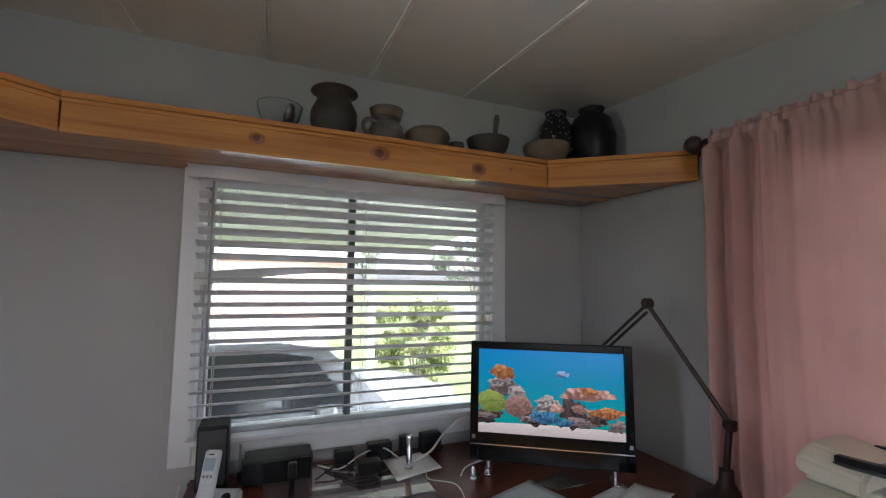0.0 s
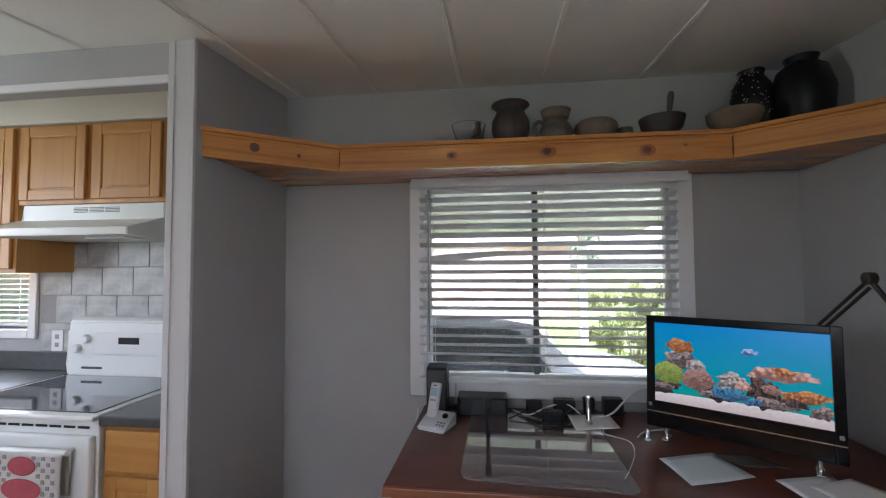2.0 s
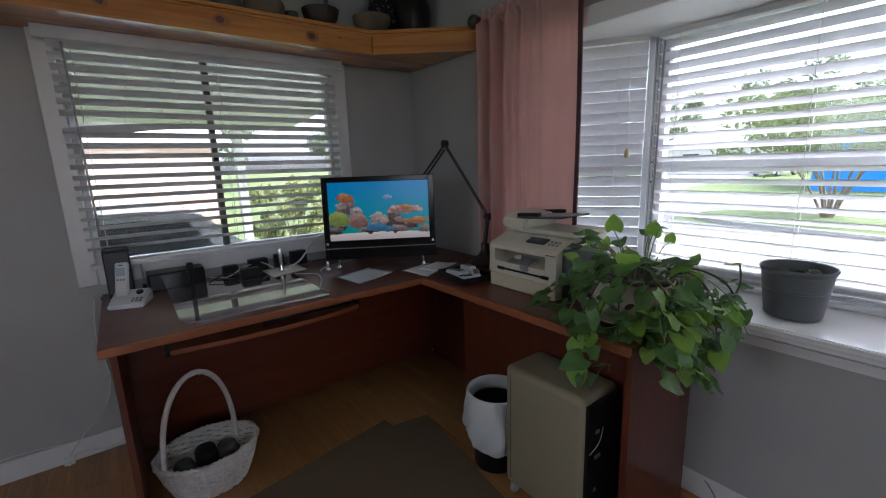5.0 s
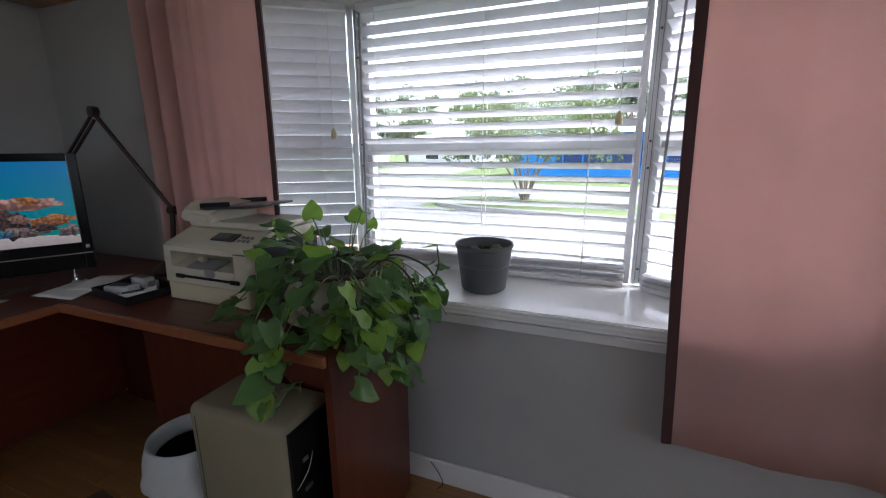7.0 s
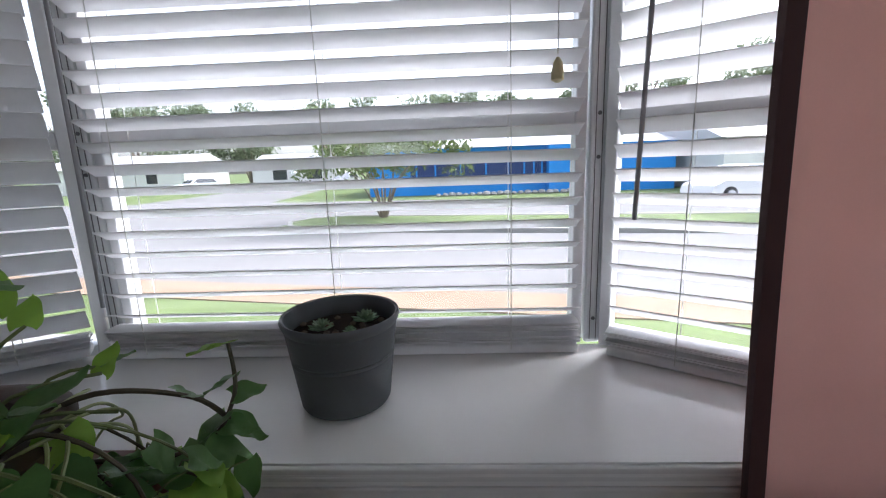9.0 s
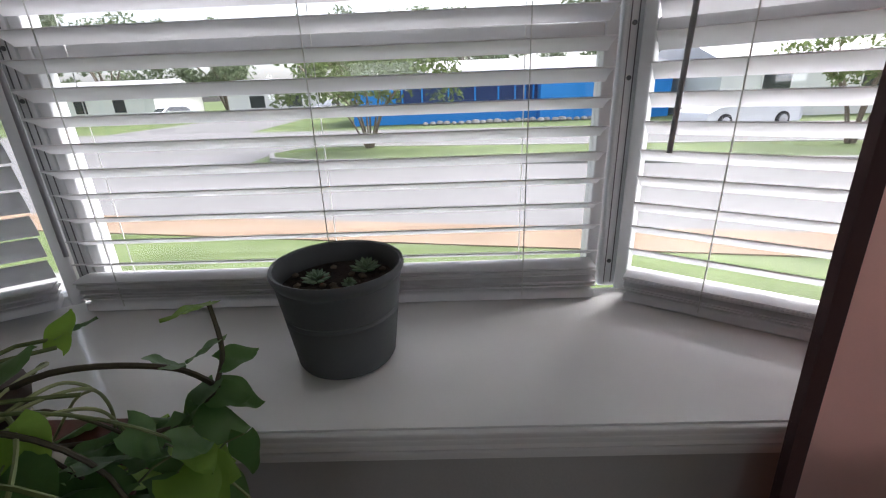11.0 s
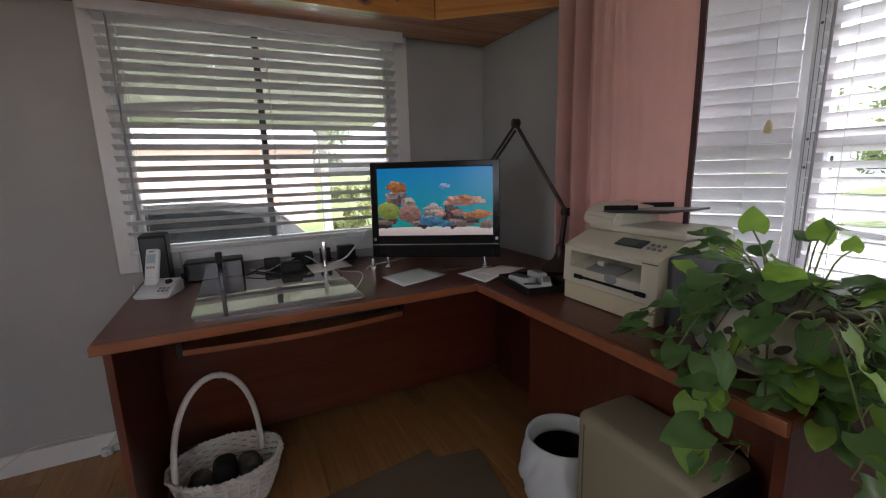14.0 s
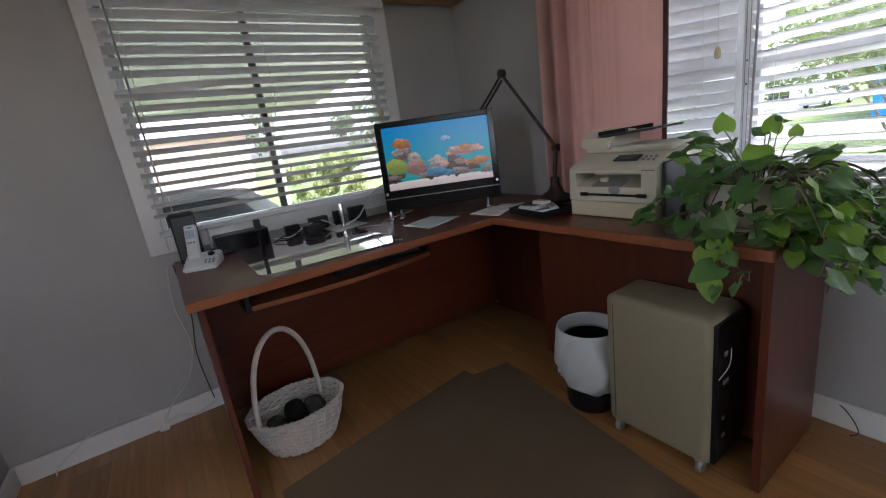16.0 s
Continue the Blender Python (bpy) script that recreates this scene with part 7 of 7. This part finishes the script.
# ---- kitchen ----
before_kitchen = set(scene.objects)
KZ, KX0, KX1 = 0.86, -0.975, -0.215
sv = thing("cooking_range", (-0.6, 2.36, 0), "white freestanding electric range with a dark ceramic cooktop", "stove")
part("body", box((KX0, 2.075, 0.02), (KX1, 2.66, KZ - 0.02), 0.004), M["appliance"], sv)
part("cooktop_rim", box((KX0 - 0.002, 2.045, KZ - 0.0195), (KX1 + 0.002, 2.60, KZ), 0.006), M["appliance"], sv)
part("cooktop", box((KX0 + 0.03, 2.085, KZ + 0.0005), (KX1 - 0.03, 2.59, KZ + 0.004), 0.001), M["cooktop"], sv, "dark ceramic glass cooktop")
bm = bmesh.new()
sd = [(2.60, 0.0), (2.685, 0.0), (2.685, 0.30), (2.64, 0.30), (2.612, 0.28), (2.60, 0.06)]
for x in (KX0 + 0.01, KX1 - 0.01):
    for y, z in sd:
        bm.verts.new((x, y, KZ + z))
bm.verts.ensure_lookup_table()
v = bm.verts
bm.faces.new([v[i] for i in range(6)])
bm.faces.new([v[6 + i] for i in range(6)][::-1])
for i in range(6):
    j = (i + 1) % 6
    bm.faces.new((v[i], v[6 + i], v[6 + j], v[j]))
bmesh.ops.bevel(bm, geom=list(bm.edges), offset=0.007, segments=2, affect="EDGES")
bg = part("backguard", bm, M["appliance"], sv, "", True)
part("display", box((-0.66, 2.599, KZ + 0.165), (-0.54, 2.606, KZ + 0.20), 0.001), M["black"], bg)
part("control_panel", box((-0.80, 2.6005, KZ + 0.11), (-0.40, 2.606, KZ + 0.225), 0.002), M["white"], bg)
for x, z in ((-0.90, 0.14), (-0.845, 0.19), (-0.35, 0.19), (-0.295, 0.14)):
    kn = part("knob", lathe([(0.024, 0), (0.023, 0.012), (0.016, 0.02), (0, 0.021)], 18, m=Matrix.Translation((x, 2.6035, KZ + z)) @ Matrix.Rotation(radians(90), 4, "X")), M["appliance"], bg, "", True)
part("vent_lip", box((-0.87, 2.596, KZ + 0.035), (-0.75, 2.5995, KZ + 0.047), 0.001), M["darkgrey"], bg)
dr = part("oven_door", box((KX0 + 0.008, 2.045, 0.22), (KX1 - 0.008, 2.0745, KZ - 0.075), 0.008), M["appliance"], sv)
part("handle", rod((KX0 + 0.06, 2.01, KZ - 0.12), (KX1 - 0.06, 2.01, KZ - 0.12), 0.012), M["appliance"], dr, "", True)
for x in (KX0 + 0.08, KX1 - 0.08):
    part("handle_post", rod((x, 2.012, KZ - 0.12), (x, 2.05, KZ - 0.12), 0.009), M["appliance"], dr, "", True)
for i in range(11):
    part("vent_slot", box((KX0 + 0.05 + 0.062 * i, 2.0725, KZ - 0.055), (KX0 + 0.10 + 0.062 * i, 2.0745, KZ - 0.046)), M["black"], sv)
part("drawer", box((KX0 + 0.008, 2.05, 0.06), (KX1 - 0.008, 2.0745, 0.21), 0.006), M["appliance"], sv)
tw = thing("dish_towel", (-0.44, 2.0, 0.5), "white dish towel with faded red print on the oven handle", "towel")
bm = bmesh.new()
g = []
for j in range(25):
    row = []
    for i in range(15):
        u = i / 14
        s = j / 24 * 0.62
        z = KZ - 0.105 - abs(s - 0.2) if s > 0.2 else KZ - 0.105 - abs(s - 0.2) * 0.9
        y = 1.994 - 0.004 * math.sin(11 * u + 2) if s > 0.2 else 2.028 + 0.002 * math.sin(9 * u)
        if abs(s - 0.2) < 0.02:
            y = 2.011 - (s - 0.2)
        row.append(bm.verts.new((-0.59 + 0.30 * u + 0.01 * math.sin(5 * s), y + 0.006 * math.sin(14 * u) * max(0, s - 0.2), z)))
    g.append(row)
for a, b in zip(g, g[1:]):
    for i in range(14):
        bm.faces.new((a[i], a[i + 1], b[i + 1], b[i]))
o = part("cloth", bm, M["towel"], tw, "", True)
o.modifiers.new("thick", "SOLIDIFY").thickness = 0.003
for cx, cz, rx, rz in ((-0.44, KZ - 0.165, 0.06, 0.035), (-0.44, KZ - 0.25, 0.085, 0.04)):
    part("red_motif", lathe([(0, 0.002), (0.9, 0.0016), (1, 0)], 24, m=Matrix.Translation((cx, 1.9865, cz)) @ Matrix.Rotation(radians(90), 4, "X") @ Matrix.Diagonal((rx, rz, 1, 1))), M["red"], tw, "faded red print")
for r in range(9):
    for c in range(14):
        x, z = -0.575 + 0.0205 * c, KZ - 0.135 - 0.021 * r
        if min(math.hypot((x + 0.44) / 0.068, (z - KZ + 0.165) / 0.042), math.hypot((x + 0.44) / 0.092, (z - KZ + 0.25) / 0.047)) > 1 and (r + c) % 2:
            part("check_mark", box((x - 0.007, 1.9855, z - 0.007), (x + 0.007, 1.9875, z + 0.007)), M["midgrey"], tw)
# hood
hd = thing("range_hood", (-0.6, 2.45, 1.56), "off-white range hood below the wall cabinets", "range hood")
bm = bmesh.new()
sd = [(2.20, 0.0), (2.69, 0.0), (2.69, 0.165), (2.40, 0.165), (2.40, 0.09), (2.20, 0.032)]
for x in (KX0 - 0.03, KX1 - 0.025):
    for y, z in sd:
        bm.verts.new((x, y, 1.565 + z))
bm.verts.ensure_lookup_table()
v = bm.verts
bm.faces.new([v[i] for i in range(6)])
bm.faces.new([v[6 + i] for i in range(6)][::-1])
for i in range(6):
    j = (i + 1) % 6
    bm.faces.new((v[i], v[6 + i], v[6 + j], v[j]))
bmesh.ops.bevel(bm, geom=list(bm.edges), offset=0.004, segments=2, affect="EDGES")
part("canopy", bm, M["hoodw"], hd)
for k in range(3):
    for r in range(4):
        part("louvre", box((-0.72 + 0.085 * k, 2.3975, 1.69 + 0.007 * r), (-0.645 + 0.085 * k, 2.3995, 1.693 + 0.007 * r)), M["darkgrey"], hd)
part("lamp_cover", box((-0.55, 2.30, 1.556), (-0.35, 2.42, 1.5645), 0.002), M["white"], hd)


def cabinet(nm, lo, hi, doors, label, drawer=0.0):
    """A cupboard with framed oak doors on its south face."""
    th = thing(nm, ((lo[0] + hi[0]) / 2, (lo[1] + hi[1]) / 2, lo[2]), label, "cabinet", "oak kitchen cabinets")
    part("carcass", box(lo, hi, 0.002), M["oak"], th)
    w = (hi[0] - lo[0]) / doors
    zt = hi[2] - 0.012
    if drawer:
        part("drawer_front", box((lo[0] + 0.02, lo[1] - 0.019, hi[2] - drawer), (hi[0] - 0.02, lo[1] - 0.001, zt - 0.004), 0.005), M["oak_x"], th)
        zt = hi[2] - drawer - 0.02
    for i in range(doors):
        x0, x1, z0 = lo[0] + i * w + 0.018, lo[0] + (i + 1) * w - 0.018, lo[2] + 0.02
        y0, y1, f = lo[1] - 0.019, lo[1] - 0.001, 0.05
        d_ = part("door", box((x0 + f - 0.002, y0 + 0.008, z0 + f - 0.002), (x1 - f + 0.002, y1, zt - f + 0.002)), M["oak"], th)
        for a, b in (((x0, y0, z0), (x0 + f, y1 - 0.001, zt)), ((x1 - f, y0, z0), (x1, y1 - 0.001, zt))):
            part("stile", box(a, b, 0.004), M["oak"], d_)
        for a, b in (((x0 + f, y0 + 0.0005, z0), (x1 - f, y1 - 0.001, z0 + f)), ((x0 + f, y0 + 0.0005, zt - f), (x1 - f, y1 - 0.001, zt))):
            part("rail", box(a, b, 0.004), M["oak_x"], d_)
        part("raised_panel", box((x0 + f + 0.008, y0 + 0.004, z0 + f + 0.008), (x1 - f - 0.008, y0 + 0.0085, zt - f - 0.008), 0.003), M["oak"], d_)
    return th


cabinet("wall_cabinet", (-1.03, 2.40, 1.733), (-0.235, 2.695, 2.125), 2, "honey oak double wall cabinet above the range hood")
cabinet("wall_cabinet", (-1.45, 2.40, 1.40), (-1.034, 2.695, 2.125), 1, "tall honey oak wall cabinet beside the range hood")
cabinet("base_cabinet", (-0.205, 2.09, 0.09), (0.064, 2.69, KZ - 0.04), 1, "honey oak base cabinet with one drawer beside the range", 0.17)
cabinet("base_cabinet", (-2.03, 2.09, 0.09), (-0.985, 2.69, KZ - 0.04), 2, "honey oak base cabinet run under the worktop", 0.17)
tagged(part("worktop", box((-0.205, 2.06, KZ - 0.038), (0.065, 2.69, KZ), 0.005), M["worktop"]), "dark grey laminate worktop beside the range", "worktop")
tagged(part("worktop", box((-2.03, 2.06, KZ - 0.038), (-0.985, 2.69, KZ), 0.005), M["worktop"]), "dark grey laminate worktop along the kitchen wall", "worktop")
tagged(part("upstand", box((-2.03, 2.675, KZ + 0.001), (-0.985, 2.692, KZ + 0.10), 0.003), M["worktop"]), "dark grey worktop upstand", "upstand", "", "structure")
S(part("soffit", box((XW - 0.04, 2.38, 2.128), (0.064, 2.694, 2.45)), M["cream"]), "cream soffit above the wall cabinets", "soffit")
for x in (-1.12, -0.985 - 0.03):
    so = thing("wall_outlet", (x, 2.69, 1.0), "white wall outlet plate on the tiled splashback", "outlet", "kitchen outlets")
    part("plate", box((x - 0.036, 2.682, 0.965), (x + 0.036, 2.688, 1.08), 0.003), M["white"], so)
    for z in (1.0, 1.045):
        part("socket", box((x - 0.012, 2.6805, z - 0.012), (x + 0.012, 2.6818, z + 0.012)), M["midgrey"], so)
part_r = thing("red_canister", (-1.35, 2.35, KZ), "small red and white canister on the worktop", "canister")
part("can", lathe([(0, 0.001), (0.04, 0.001), (0.042, 0.06), (0.036, 0.07), (0, 0.07)], 20, m=Matrix.Translation((-1.35, 2.35, KZ))), M["red"], part_r, "", True)
part("lid", lathe([(0.043, 0.071), (0.043, 0.082), (0, 0.084)], 20, m=Matrix.Translation((-1.35, 2.35, KZ))), M["white"], part_r, "", True)
# splashback tiles
tl = thing("splashback", (-0.6, 2.69, 0.9), "grey marbled tile splashback behind the range", "tiles", kind="structure")
part("grout_bed", box((-1.24, 2.692, KZ), (0.064, 2.698, 1.74)), M["grout"], tl)
tile_me = None
for r in range(5):
    for c in range(7):
        x, z = -1.235 + c * 0.19 + (0.095 if r % 2 else 0), KZ + 0.105 + r * 0.155
        if x + 0.187 > 0.064:
            continue
        m = Matrix.Translation((x, 2.688, z))
        if tile_me is None:
            tile_me = part("tile", box((0, 0, 0), (0.187, 0.0055, 0.152), 0.0015, seg=1), M["tile"], tl, "", False, m).data
        else:
            piece("tile", tile_me, m, tl)
# the whole run stands a little clear of the west wall line
for ob in set(scene.objects) - before_kitchen:
    if ob.parent is None:
        ob.location.x += 0.012
pane_window("window_5", (-1.845, 2.78), (-1.305, 2.78), 1.085, 1.545, "small white kitchen window")
bl, F, L = blind("window_blind", (-1.84, 2.735), (-1.31, 2.735), 1.50, 1.14, 0.03, -30, "small white slatted kitchen blind", valance=0.0, ladders=(0.15, 0.85), seedn=15)
cs3 = thing("trim_kitchen_window", (-1.575, 2.69, 1.0), "white painted kitchen window casing", "trim", kind="structure")
for lo, hi in (((-1.90, 2.68, 1.03), (-1.85, 2.698, 1.60)), ((-1.30, 2.68, 1.03), (-1.25, 2.698, 1.60)), ((-1.85, 2.68, 1.03), (-1.30, 2.698, 1.08))):
    part("casing", box(lo, hi, 0.003), M["white"], cs3)
